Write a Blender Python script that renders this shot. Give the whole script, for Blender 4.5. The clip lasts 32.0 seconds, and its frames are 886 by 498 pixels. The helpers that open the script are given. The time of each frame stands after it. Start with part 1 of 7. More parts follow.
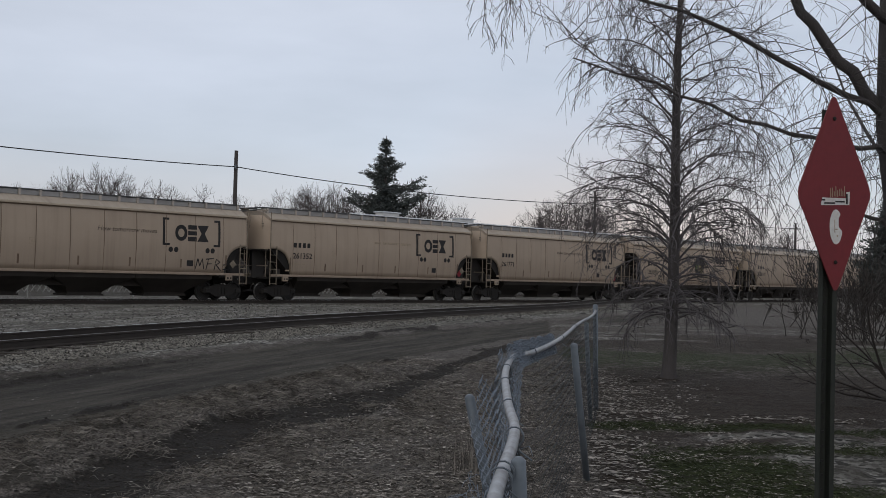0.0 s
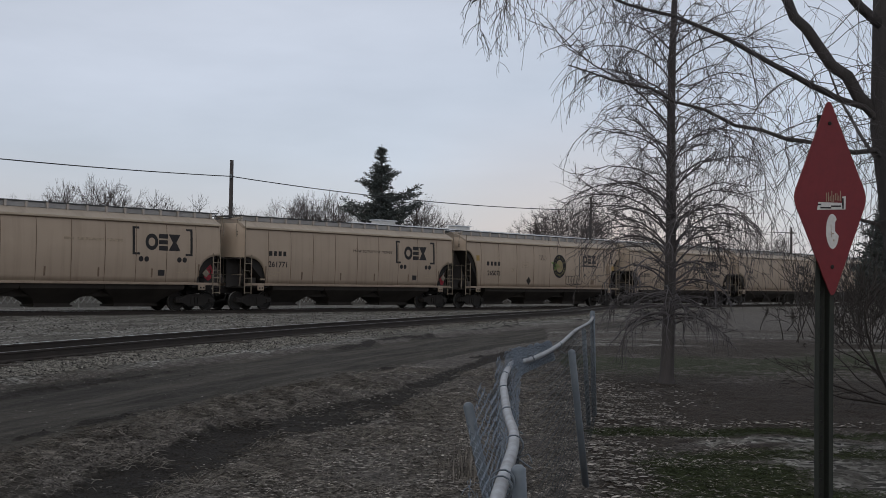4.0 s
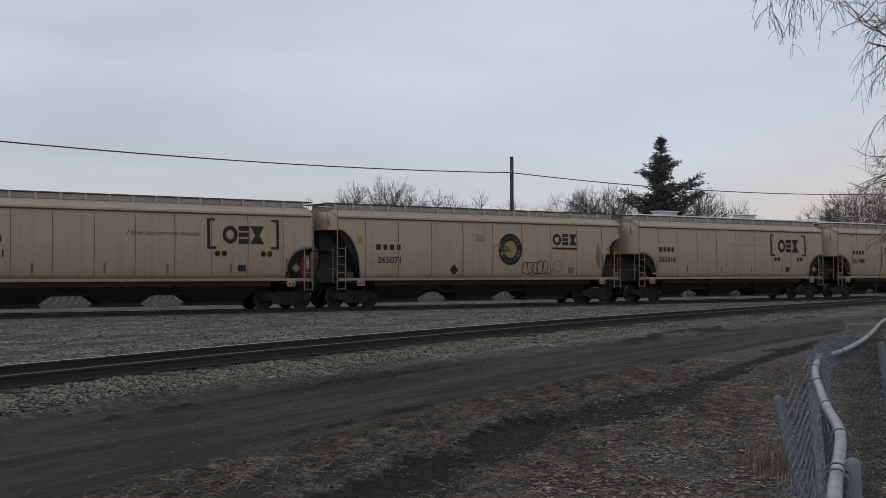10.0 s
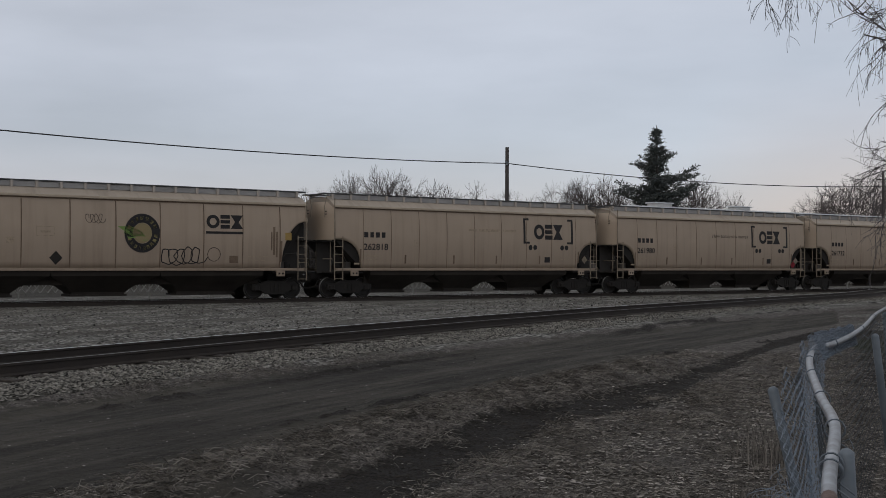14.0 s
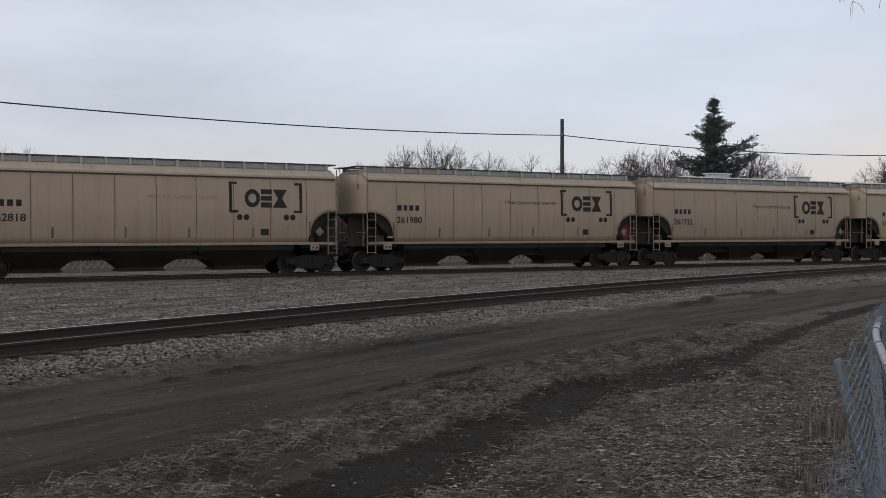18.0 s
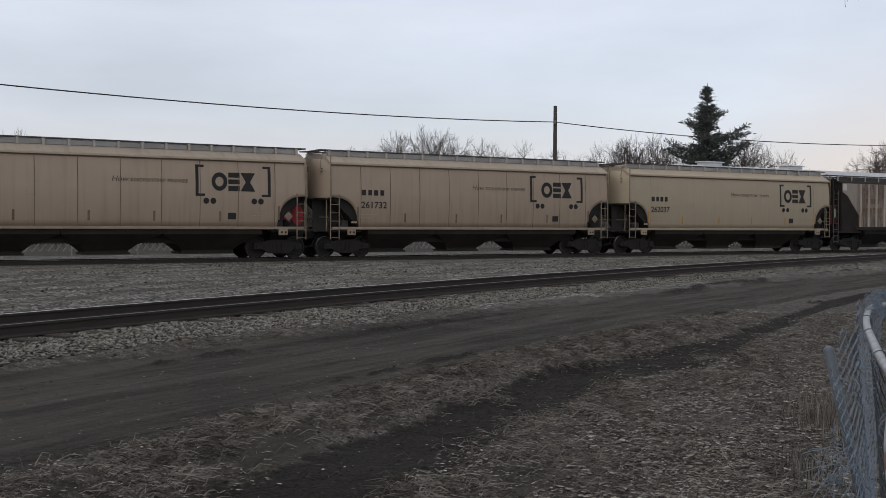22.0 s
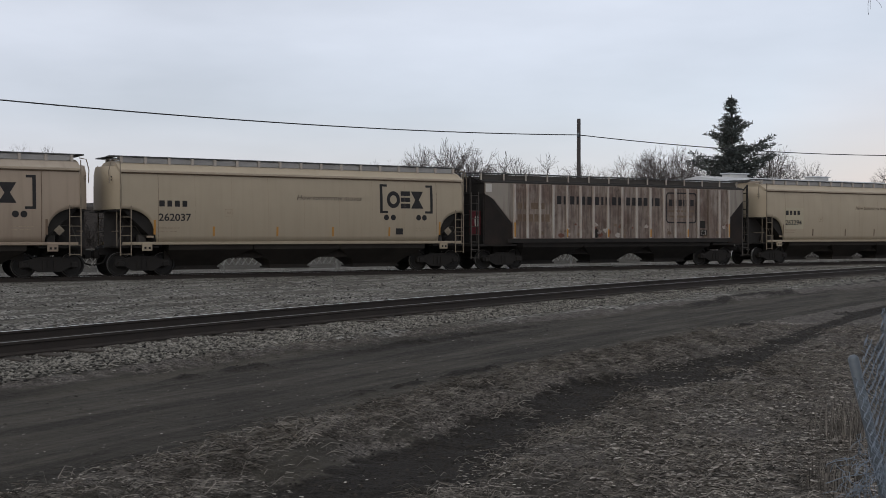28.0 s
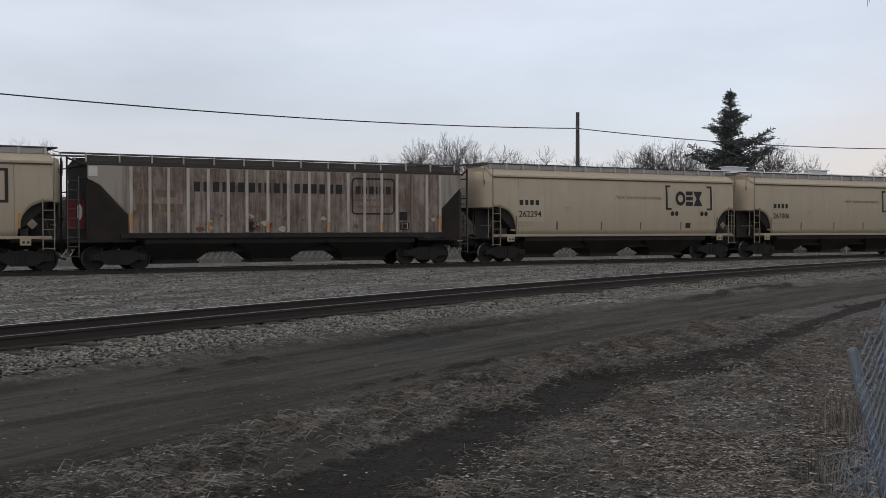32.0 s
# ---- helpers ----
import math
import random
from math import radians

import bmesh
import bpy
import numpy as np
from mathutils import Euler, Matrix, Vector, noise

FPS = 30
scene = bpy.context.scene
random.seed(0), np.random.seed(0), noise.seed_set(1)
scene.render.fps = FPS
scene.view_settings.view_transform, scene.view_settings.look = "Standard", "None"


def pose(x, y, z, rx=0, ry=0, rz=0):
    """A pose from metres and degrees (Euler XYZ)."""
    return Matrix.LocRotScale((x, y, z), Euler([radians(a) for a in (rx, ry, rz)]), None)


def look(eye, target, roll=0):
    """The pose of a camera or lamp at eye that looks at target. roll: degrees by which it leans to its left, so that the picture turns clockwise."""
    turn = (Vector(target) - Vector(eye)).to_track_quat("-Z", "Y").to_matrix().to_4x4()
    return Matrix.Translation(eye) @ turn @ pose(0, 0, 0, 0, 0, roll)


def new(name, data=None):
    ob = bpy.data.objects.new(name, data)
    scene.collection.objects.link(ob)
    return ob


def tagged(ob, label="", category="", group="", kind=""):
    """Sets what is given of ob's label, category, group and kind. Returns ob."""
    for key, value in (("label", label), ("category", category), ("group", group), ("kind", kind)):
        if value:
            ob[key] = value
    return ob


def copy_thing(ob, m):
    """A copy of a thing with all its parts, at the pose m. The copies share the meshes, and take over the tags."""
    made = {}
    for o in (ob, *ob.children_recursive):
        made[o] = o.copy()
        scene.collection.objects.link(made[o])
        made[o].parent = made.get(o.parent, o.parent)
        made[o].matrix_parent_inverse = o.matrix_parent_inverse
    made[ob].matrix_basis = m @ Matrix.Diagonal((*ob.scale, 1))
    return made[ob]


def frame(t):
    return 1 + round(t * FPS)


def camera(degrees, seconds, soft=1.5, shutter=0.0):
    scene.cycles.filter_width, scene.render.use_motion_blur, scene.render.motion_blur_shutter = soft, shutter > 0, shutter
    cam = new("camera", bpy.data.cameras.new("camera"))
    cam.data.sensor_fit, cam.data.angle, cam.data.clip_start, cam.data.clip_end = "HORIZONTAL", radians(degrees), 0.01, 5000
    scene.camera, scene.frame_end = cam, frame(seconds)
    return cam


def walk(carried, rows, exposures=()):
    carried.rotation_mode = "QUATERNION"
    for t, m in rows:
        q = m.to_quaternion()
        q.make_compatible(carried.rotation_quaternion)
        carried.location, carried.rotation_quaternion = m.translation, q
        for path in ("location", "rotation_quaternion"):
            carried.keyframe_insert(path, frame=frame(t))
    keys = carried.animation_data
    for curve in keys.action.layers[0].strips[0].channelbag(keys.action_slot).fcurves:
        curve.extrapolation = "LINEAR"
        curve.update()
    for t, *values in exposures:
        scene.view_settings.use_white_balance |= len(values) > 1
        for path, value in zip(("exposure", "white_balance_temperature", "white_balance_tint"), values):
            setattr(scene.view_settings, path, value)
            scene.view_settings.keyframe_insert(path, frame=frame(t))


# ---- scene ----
cam = camera(42.26, 32.0, 0.72)
PATH = [
    (0.0, pose(0.000, 0.000, 1.600, 91.329, -1.448, -1.428)),
    (0.5, pose(-0.000, 0.000, 1.601, 91.342, -1.437, -1.815)),
    (1.0, pose(-0.001, 0.000, 1.601, 91.432, -0.819, -1.490)),
    (1.5, pose(-0.001, 0.001, 1.602, 92.627, -0.793, -1.222)),
    (2.0, pose(-0.002, 0.001, 1.603, 92.480, -0.431, -1.563)),
    (2.5, pose(-0.002, 0.001, 1.603, 92.427, -0.654, -1.665)),
    (3.0, pose(-0.003, 0.001, 1.604, 91.561, -0.711, -1.926)),
    (3.5, pose(-0.003, 0.001, 1.604, 91.749, -0.847, -1.696)),
    (5.5, pose(-0.010, -0.020, 1.599, 90.930, -0.823, -1.431)),
    (6.0, pose(-0.014, -0.024, 1.601, 90.565, -0.564, -1.061)),
    (6.5, pose(-0.018, -0.029, 1.604, 90.530, -0.418, 0.148)),
    (7.0, pose(-0.022, -0.034, 1.606, 91.219, 0.099, 1.423)),
    (7.5, pose(-0.033, -0.043, 1.606, 91.281, -0.259, 3.689)),
    (8.0, pose(-0.044, -0.052, 1.607, 91.511, -0.200, 6.080)),
    (8.5, pose(-0.057, -0.069, 1.607, 90.842, -0.217, 8.641)),
    (9.0, pose(-0.069, -0.087, 1.608, 91.248, 0.135, 9.461)),
    (9.5, pose(-0.082, -0.089, 1.606, 91.292, -0.429, 10.317)),
    (10.0, pose(-0.095, -0.090, 1.604, 91.281, 0.078, 12.334)),
    (10.5, pose(-0.094, -0.089, 1.604, 90.663, -0.217, 12.393)),
    (11.0, pose(-0.094, -0.088, 1.604, 90.692, -0.575, 10.977)),
    (11.5, pose(-0.093, -0.087, 1.604, 90.548, -0.847, 10.553)),
    (12.0, pose(-0.093, -0.086, 1.604, 90.762, -0.932, 9.926)),
    (12.5, pose(-0.094, -0.089, 1.604, 90.960, -0.671, 10.214)),
    (13.0, pose(-0.096, -0.091, 1.603, 90.928, -0.311, 10.499)),
    (13.5, pose(-0.098, -0.093, 1.603, 90.883, -0.410, 10.736)),
    (14.0, pose(-0.099, -0.095, 1.602, 90.805, -0.166, 12.075)),
    (14.5, pose(-0.101, -0.097, 1.602, 90.607, -0.116, 12.887)),
    (16.5, pose(-0.118, -0.097, 1.605, 89.672, 0.576, 16.273)),
    (17.0, pose(-0.118, -0.095, 1.603, 89.773, 0.662, 16.339)),
    (17.5, pose(-0.119, -0.093, 1.601, 89.098, -0.342, 15.315)),
    (18.0, pose(-0.120, -0.092, 1.600, 89.462, 0.194, 14.820)),
    (18.5, pose(-0.120, -0.090, 1.598, 89.820, 0.202, 15.449)),
    (19.0, pose(-0.121, -0.088, 1.597, 89.569, -0.129, 15.207)),
    (19.5, pose(-0.122, -0.086, 1.595, 89.669, -0.300, 15.421)),
    (20.0, pose(-0.122, -0.084, 1.594, 89.520, -0.408, 15.133)),
    (20.5, pose(-0.122, -0.084, 1.593, 89.313, -0.508, 14.665)),
    (21.0, pose(-0.122, -0.083, 1.593, 89.176, -0.338, 14.522)),
    (21.5, pose(-0.121, -0.082, 1.593, 88.766, -0.330, 14.250)),
    (22.0, pose(-0.121, -0.082, 1.592, 88.762, -0.298, 14.427)),
    (22.5, pose(-0.121, -0.081, 1.592, 88.567, -0.252, 14.478)),
    (23.0, pose(-0.121, -0.080, 1.592, 88.726, -0.455, 14.461)),
    (23.5, pose(-0.120, -0.080, 1.591, 88.701, -0.359, 15.001)),
    (24.0, pose(-0.120, -0.079, 1.591, 89.010, -0.239, 14.941)),
    (24.5, pose(-0.120, -0.078, 1.591, 88.910, -0.350, 14.926)),
    (25.0, pose(-0.119, -0.078, 1.591, 88.667, 0.078, 14.926)),
    (25.5, pose(-0.119, -0.077, 1.590, 88.675, -0.119, 14.628)),
    (27.5, pose(-0.107, -0.062, 1.579, 89.058, -0.104, 15.653)),
    (28.0, pose(-0.104, -0.059, 1.576, 89.462, 0.095, 15.643)),
    (28.5, pose(-0.104, -0.059, 1.576, 89.792, -0.068, 15.481)),
    (29.0, pose(-0.104, -0.059, 1.575, 89.884, -0.033, 15.152)),
    (29.5, pose(-0.105, -0.060, 1.575, 89.727, -0.014, 15.359)),
    (30.0, pose(-0.105, -0.060, 1.574, 89.450, 0.149, 15.463)),
    (30.5, pose(-0.105, -0.060, 1.574, 89.235, 0.236, 15.630)),
    (31.0, pose(-0.106, -0.061, 1.573, 89.344, 0.258, 15.541)),
    (31.5, pose(-0.106, -0.061, 1.572, 89.389, 0.132, 15.652)),
    (32.0, pose(-0.107, -0.061, 1.572, 89.147, 0.131, 15.585)),
]
EXPOSURE = ((0.0, -0.21, 6500, 10), (2.0, -0.3, 6500, 10), (3.0, -0.3, 6500, 10), (6.0, -0.14, 6500, 10), (7.0, -0.04, 6500, 10), (8.0, -0.35, 6540, 10), (9.0, -0.32, 6600, 10), (12.0, -0.26, 6640, 10), (14.0, -0.38, 6620, 10), (17.0, -0.1, 6650, 10), (20.0, -0.07, 6650, 10), (23.0, 0.03, 6660, 10), (25.0, 0.05, 6630, 10), (28.0, -0.04, 6650, 10), (30.0, -0.09, 6640, 10), (32.0, -0.01, 6640, 10))
walk(cam, PATH, EXPOSURE)

# ---- world and light: a late, overcast winter afternoon ----
world = bpy.data.worlds.new("overcast_sky")
scene.world = world
world.use_nodes = True
wn, wl = world.node_tree.nodes, world.node_tree.links
wn.clear()
SUN_EL, SUN_AZ = radians(24), radians(200)
sky = wn.new("ShaderNodeTexSky")
sky.sky_type, sky.sun_disc, sky.sun_elevation, sky.sun_rotation = "NISHITA", False, SUN_EL, SUN_AZ
coord = wn.new("ShaderNodeTexCoord")
sep = wn.new("ShaderNodeSeparateXYZ")
wl.new(coord.outputs["Generated"], sep.inputs[0])
ramp = wn.new("ShaderNodeValToRGB")
cloud_stops = ((0.0, (0.545, 0.505, 0.575)), (0.045, (0.518, 0.503, 0.585)), (0.11, (0.53, 0.553, 0.648)), (0.22, (0.622, 0.642, 0.718)), (0.5, (0.645, 0.655, 0.69)), (1.0, (0.70, 0.70, 0.71)))
ramp.color_ramp.elements[0].position, ramp.color_ramp.elements[1].position = 0.0, 1.0
for pos, col in cloud_stops[1:-1]:
    ramp.color_ramp.elements.new(pos)
for e, (pos, col) in zip(ramp.color_ramp.elements, cloud_stops):
    e.position, e.color = pos, (*col, 1)
wl.new(sep.outputs["Z"], ramp.inputs[0])
cmap = wn.new("ShaderNodeMapping")
cmap.inputs["Scale"].default_value = (1.6, 1.6, 6.0)
wl.new(coord.outputs["Generated"], cmap.inputs[0])
cnoise = wn.new("ShaderNodeTexNoise")
cnoise.inputs["Scale"].default_value, cnoise.inputs["Detail"].default_value, cnoise.inputs["Roughness"].default_value = 2.2, 5.0, 0.5
wl.new(cmap.outputs[0], cnoise.inputs["Vector"])
crange = wn.new("ShaderNodeMapRange")
crange.inputs["From Min"].default_value, crange.inputs["From Max"].default_value = 0.3, 0.7
crange.inputs["To Min"].default_value, crange.inputs["To Max"].default_value = 0.88, 1.12
wl.new(cnoise.outputs[0], crange.inputs["Value"])
cmul = wn.new("ShaderNodeVectorMath")
cmul.operation = "SCALE"
wl.new(ramp.outputs[0], cmul.inputs[0])
wl.new(crange.outputs[0], cmul.inputs["Scale"])
# the break in the cloud low over the sunset side
glow_dir = wn.new("ShaderNodeVectorMath")
glow_dir.operation = "DOT_PRODUCT"
glow_dir.inputs[1].default_value = Vector((0.167, 0.986, 0.075)).normalized()
wl.new(coord.outputs["Generated"], glow_dir.inputs[0])
glow = wn.new("ShaderNodeMapRange")
glow.inputs["From Min"].default_value, glow.inputs["From Max"].default_value = 0.986, 0.9995
glow.inputs["To Min"].default_value, glow.inputs["To Max"].default_value = 0.0, 1.0
wl.new(glow_dir.outputs["Value"], glow.inputs["Value"])
low = wn.new("ShaderNodeMapRange")
low.inputs["From Min"].default_value, low.inputs["From Max"].default_value = 0.03, 0.17
low.inputs["To Min"].default_value, low.inputs["To Max"].default_value = 1.0, 0.0
wl.new(sep.outputs["Z"], low.inputs["Value"])
gfac = wn.new("ShaderNodeMath")
gfac.operation = "MULTIPLY"
wl.new(glow.outputs[0], gfac.inputs[0])
wl.new(low.outputs[0], gfac.inputs[1])
gmix = wn.new("ShaderNodeMix")
gmix.data_type = "RGBA"
gmix.inputs["B"].default_value = (0.61, 0.51, 0.53, 1)
wl.new(gfac.outputs[0], gmix.inputs["Factor"])
wl.new(cmul.outputs[0], gmix.inputs["A"])
bg_cloud, bg_sky, add, wout = wn.new("ShaderNodeBackground"), wn.new("ShaderNodeBackground"), wn.new("ShaderNodeAddShader"), wn.new("ShaderNodeOutputWorld")
wl.new(gmix.outputs["Result"], bg_cloud.inputs[0])
wl.new(sky.outputs[0], bg_sky.inputs[0])
bg_cloud.inputs[1].default_value, bg_sky.inputs[1].default_value = 0.935, 0.035
wl.new(bg_cloud.outputs[0], add.inputs[0])
wl.new(bg_sky.outputs[0], add.inputs[1])
wl.new(add.outputs[0], wout.inputs[0])

sun = new("sun", bpy.data.lights.new("sun", "SUN"))
sun.data.energy, sun.data.angle, sun.data.color = 0.3, radians(60), (1.0, 0.96, 0.9)
sun.matrix_basis = look((0, 0, 50), (-math.sin(SUN_AZ) * math.cos(SUN_EL), -math.cos(SUN_AZ) * math.cos(SUN_EL), 50 - math.sin(SUN_EL)))


# ---- materials ----
def mat(name, base, rough=0.8, metal=0.0, second=None, scale=6.0, amount=0.5, fine=60.0, bump=0.0, third=None, stretch=None, spec=0.3, island=0.0):
    """Paint, dirt or earth in two or three tones mixed by noise at two scales, with fine relief."""
    m = bpy.data.materials.new(name)
    m.use_nodes = True
    nt = m.node_tree
    n, l = nt.nodes, nt.links
    b = n["Principled BSDF"]
    b.inputs["Roughness"].default_value, b.inputs["Metallic"].default_value = rough, metal
    b.inputs["Specular IOR Level"].default_value = spec
    tc = n.new("ShaderNodeTexCoord")
    src = tc.outputs["Object"]
    if stretch:
        mp = n.new("ShaderNodeMapping")
        mp.inputs["Scale"].default_value = stretch
        l.new(src, mp.inputs[0])
        src = mp.outputs[0]
    second = second or tuple(c * 0.7 for c in base)
    n1, n2 = n.new("ShaderNodeTexNoise"), n.new("ShaderNodeTexNoise")
    for q, sc in ((n1, scale), (n2, fine)):
        l.new(src, q.inputs["Vector"])
        q.inputs["Scale"].default_value, q.inputs["Detail"].default_value, q.inputs["Roughness"].default_value = sc, 6, 0.6
    r1 = n.new("ShaderNodeMapRange")
    r1.inputs["From Min"].default_value, r1.inputs["From Max"].default_value, r1.inputs["To Max"].default_value = 0.35, 0.7, amount
    l.new(n1.outputs[0], r1.inputs["Value"])
    mx = n.new("ShaderNodeMix")
    mx.data_type = "RGBA"
    mx.inputs["A"].default_value, mx.inputs["B"].default_value = (*base, 1), (*second, 1)
    l.new(r1.outputs[0], mx.inputs["Factor"])
    r2 = n.new("ShaderNodeMapRange")
    r2.inputs["From Min"].default_value, r2.inputs["From Max"].default_value, r2.inputs["To Max"].default_value = 0.45, 0.75, 0.6
    l.new(n2.outputs[0], r2.inputs["Value"])
    mx2 = n.new("ShaderNodeMix")
    mx2.data_type = "RGBA"
    mx2.inputs["B"].default_value = (*(third or tuple(c * 0.75 for c in base)), 1)
    l.new(r2.outputs[0], mx2.inputs["Factor"])
    l.new(mx.outputs["Result"], mx2.inputs["A"])
    col = mx2.outputs["Result"]
    if island:
        geo = n.new("ShaderNodeNewGeometry")
        rr = n.new("ShaderNodeMapRange")
        rr.inputs["To Min"].default_value, rr.inputs["To Max"].default_value = 1 - island, 1 + island
        l.new(geo.outputs["Random Per Island"], rr.inputs["Value"])
        sc = n.new("ShaderNodeVectorMath")
        sc.operation = "SCALE"
        l.new(col, sc.inputs[0])
        l.new(rr.outputs[0], sc.inputs["Scale"])
        col = sc.outputs[0]
    l.new(col, b.inputs["Base Color"])
    if bump:
        bp = n.new("ShaderNodeBump")
        bp.inputs["Strength"].default_value, bp.inputs["Distance"].default_value = 1.0, bump
        l.new(n2.outputs[0], bp.inputs["Height"])
        l.new(bp.outputs[0], b.inputs["Normal"])
    return m


def car_paint(name, base, dirt, streak=0.55, low_dirt=0.6, spread=0.06):
    """Painted steel, with rain streaks and road dirt that rises from the sill."""
    m = bpy.data.materials.new(name)
    m.use_nodes = True
    n, l = m.node_tree.nodes, m.node_tree.links
    b = n["Principled BSDF"]
    b.inputs["Roughness"].default_value, b.inputs["Specular IOR Level"].default_value = 0.55, 0.3
    tc = n.new("ShaderNodeTexCoord")
    rnd = n.new("ShaderNodeObjectInfo")
    shift = n.new("ShaderNodeVectorMath")
    shift.operation = "ADD"
    l.new(tc.outputs["Object"], shift.inputs[0])
    l.new(rnd.outputs["Random"], shift.inputs[1])
    sp = n.new("ShaderNodeSeparateXYZ")
    l.new(tc.outputs["Object"], sp.inputs[0])
    mp = n.new("ShaderNodeMapping")
    mp.inputs["Scale"].default_value = (2.4, 0.3, 0.16)
    l.new(shift.outputs[0], mp.inputs[0])
    n1, n2 = n.new("ShaderNodeTexNoise"), n.new("ShaderNodeTexNoise")
    n1.inputs["Scale"].default_value, n1.inputs["Detail"].default_value = 2.0, 7
    n2.inputs["Scale"].default_value, n2.inputs["Detail"].default_value = 1.1, 8
    l.new(mp.outputs[0], n1.inputs["Vector"])
    l.new(shift.outputs[0], n2.inputs["Vector"])
    s1 = n.new("ShaderNodeMapRange")
    s1.inputs["From Min"].default_value, s1.inputs["From Max"].default_value, s1.inputs["To Max"].default_value = 0.48, 0.75, streak
    l.new(n1.outputs[0], s1.inputs["Value"])
    zr = n.new("ShaderNodeMapRange")
    zr.inputs["From Min"].default_value, zr.inputs["From Max"].default_value = 1.25, 2.9
    zr.inputs["To Min"].default_value, zr.inputs["To Max"].default_value = low_dirt, 0.0
    l.new(sp.outputs["Z"], zr.inputs["Value"])
    s2 = n.new("ShaderNodeMath")
    s2.operation = "MULTIPLY"
    l.new(zr.outputs[0], s2.inputs[0])
    l.new(n2.outputs[0], s2.inputs[1])
    s3 = n.new("ShaderNodeMath")
    s3.operation, s3.use_clamp = "ADD", True
    l.new(s1.outputs[0], s3.inputs[0])
    l.new(s2.outputs[0], s3.inputs[1])
    tone = n.new("ShaderNodeMapRange")
    tone.inputs["To Min"].default_value, tone.inputs["To Max"].default_value = 0.9, 1.08
    l.new(n2.outputs[0], tone.inputs["Value"])
    bc = n.new("ShaderNodeVectorMath")
    bc.operation = "SCALE"
    bc.inputs[0].default_value = base
    l.new(tone.outputs[0], bc.inputs["Scale"])
    mx = n.new("ShaderNodeMix")
    mx.data_type = "RGBA"
    mx.inputs["B"].default_value = (*dirt, 1)
    l.new(s3.outputs[0], mx.inputs["Factor"])
    l.new(bc.outputs[0], mx.inputs["A"])
    tint = n.new("ShaderNodeMapRange")
    tint.inputs["To Min"].default_value, tint.inputs["To Max"].default_value = 1 - spread, 1 + spread
    l.new(rnd.outputs["Random"], tint.inputs["Value"])
    fin = n.new("ShaderNodeVectorMath")
    fin.operation = "SCALE"
    l.new(mx.outputs["Result"], fin.inputs[0])
    l.new(tint.outputs[0], fin.inputs["Scale"])
    l.new(fin.outputs[0], b.inputs["Base Color"])
    return m


M_BEIGE = car_paint("beige_paint", (0.352, 0.281, 0.214), (0.143, 0.104, 0.075), 0.2, 0.8)
M_CREAM = car_paint("cream_paint", (0.375, 0.316, 0.232), (0.21, 0.167, 0.115), 0.15, 0.55)
M_ROOF = car_paint("dusty_roof_paint", (0.33, 0.28, 0.225), (0.16, 0.13, 0.105), 0.4, 0.0)
M_RUST = car_paint("rusted_brown_paint", (0.20, 0.16, 0.132), (0.07, 0.04, 0.03), 1.0, 0.8)
M_RIB = mat("chalky_rib_paint", (0.42, 0.39, 0.35), 0.7, second=(0.25, 0.19, 0.16), scale=2, amount=0.7)
# underframe grime; its near-black also paints the shade of the end recesses
M_GRIME_SHADE = mat("grimy_underframe_and_recess_shade", (0.019, 0.0175, 0.0165), 0.9, second=(0.030, 0.026, 0.0225), scale=1.5, amount=0.8)
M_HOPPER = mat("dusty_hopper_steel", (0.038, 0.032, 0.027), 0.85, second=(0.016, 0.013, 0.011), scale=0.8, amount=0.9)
M_WHEEL = mat("brown_wheel_steel", (0.020, 0.019, 0.018), 0.7, metal=0.1, second=(0.034, 0.029, 0.025), scale=5)
M_TREAD = mat("polished_tread", (0.35, 0.34, 0.33), 0.35, metal=0.9, second=(0.2, 0.19, 0.18), scale=8)
M_WALKWAY = mat("galvanised_walkway", (0.085, 0.088, 0.092), 0.6, metal=0.3, second=(0.05, 0.05, 0.05), scale=3)
M_LADDER = mat("worn_ladder_paint", (0.25, 0.21, 0.16), 0.7, second=(0.10, 0.08, 0.06), scale=3, amount=0.8)
M_SEAM = mat("rusty_seam_and_eave_shadow", (0.12, 0.082, 0.058), 0.85, second=(0.22, 0.165, 0.115), scale=1.5, amount=0.8)
M_INK = mat("dark_blue_lettering", (0.017, 0.016, 0.017), 0.7, second=(0.036, 0.032, 0.031), scale=3, fine=30)
M_FADED = mat("faded_lettering", (0.26, 0.205, 0.15), 0.8, second=(0.42, 0.34, 0.25), scale=9, amount=0.9)
M_ORANGE = mat("orange_reflector", (0.42, 0.2, 0.04), 0.5, second=(0.3, 0.17, 0.06), scale=4)
M_YELLOW = mat("yellow_sticker", (0.33, 0.22, 0.07), 0.6)
M_WHITE = mat("white_stencil", (0.55, 0.53, 0.49), 0.7, second=(0.4, 0.37, 0.33))
M_PINK = mat("red_spray_paint", (0.40, 0.035, 0.05), 0.6, second=(0.2, 0.02, 0.03), scale=3)
M_GREEN = mat("green_emblem_paint", (0.17, 0.26, 0.07), 0.6, second=(0.1, 0.2, 0.05))
M_OLIVE = mat("olive_emblem_paint", (0.22, 0.19, 0.08), 0.6, second=(0.16, 0.13, 0.05))
M_RAIL = mat("rusty_rail_side", (0.030, 0.025, 0.022), 0.8, second=(0.05, 0.038, 0.03), scale=2)
M_RAILDULL = mat("dull_rail_head", (0.10, 0.095, 0.09), 0.6, metal=0.3, second=(0.17, 0.165, 0.16), scale=1.5)
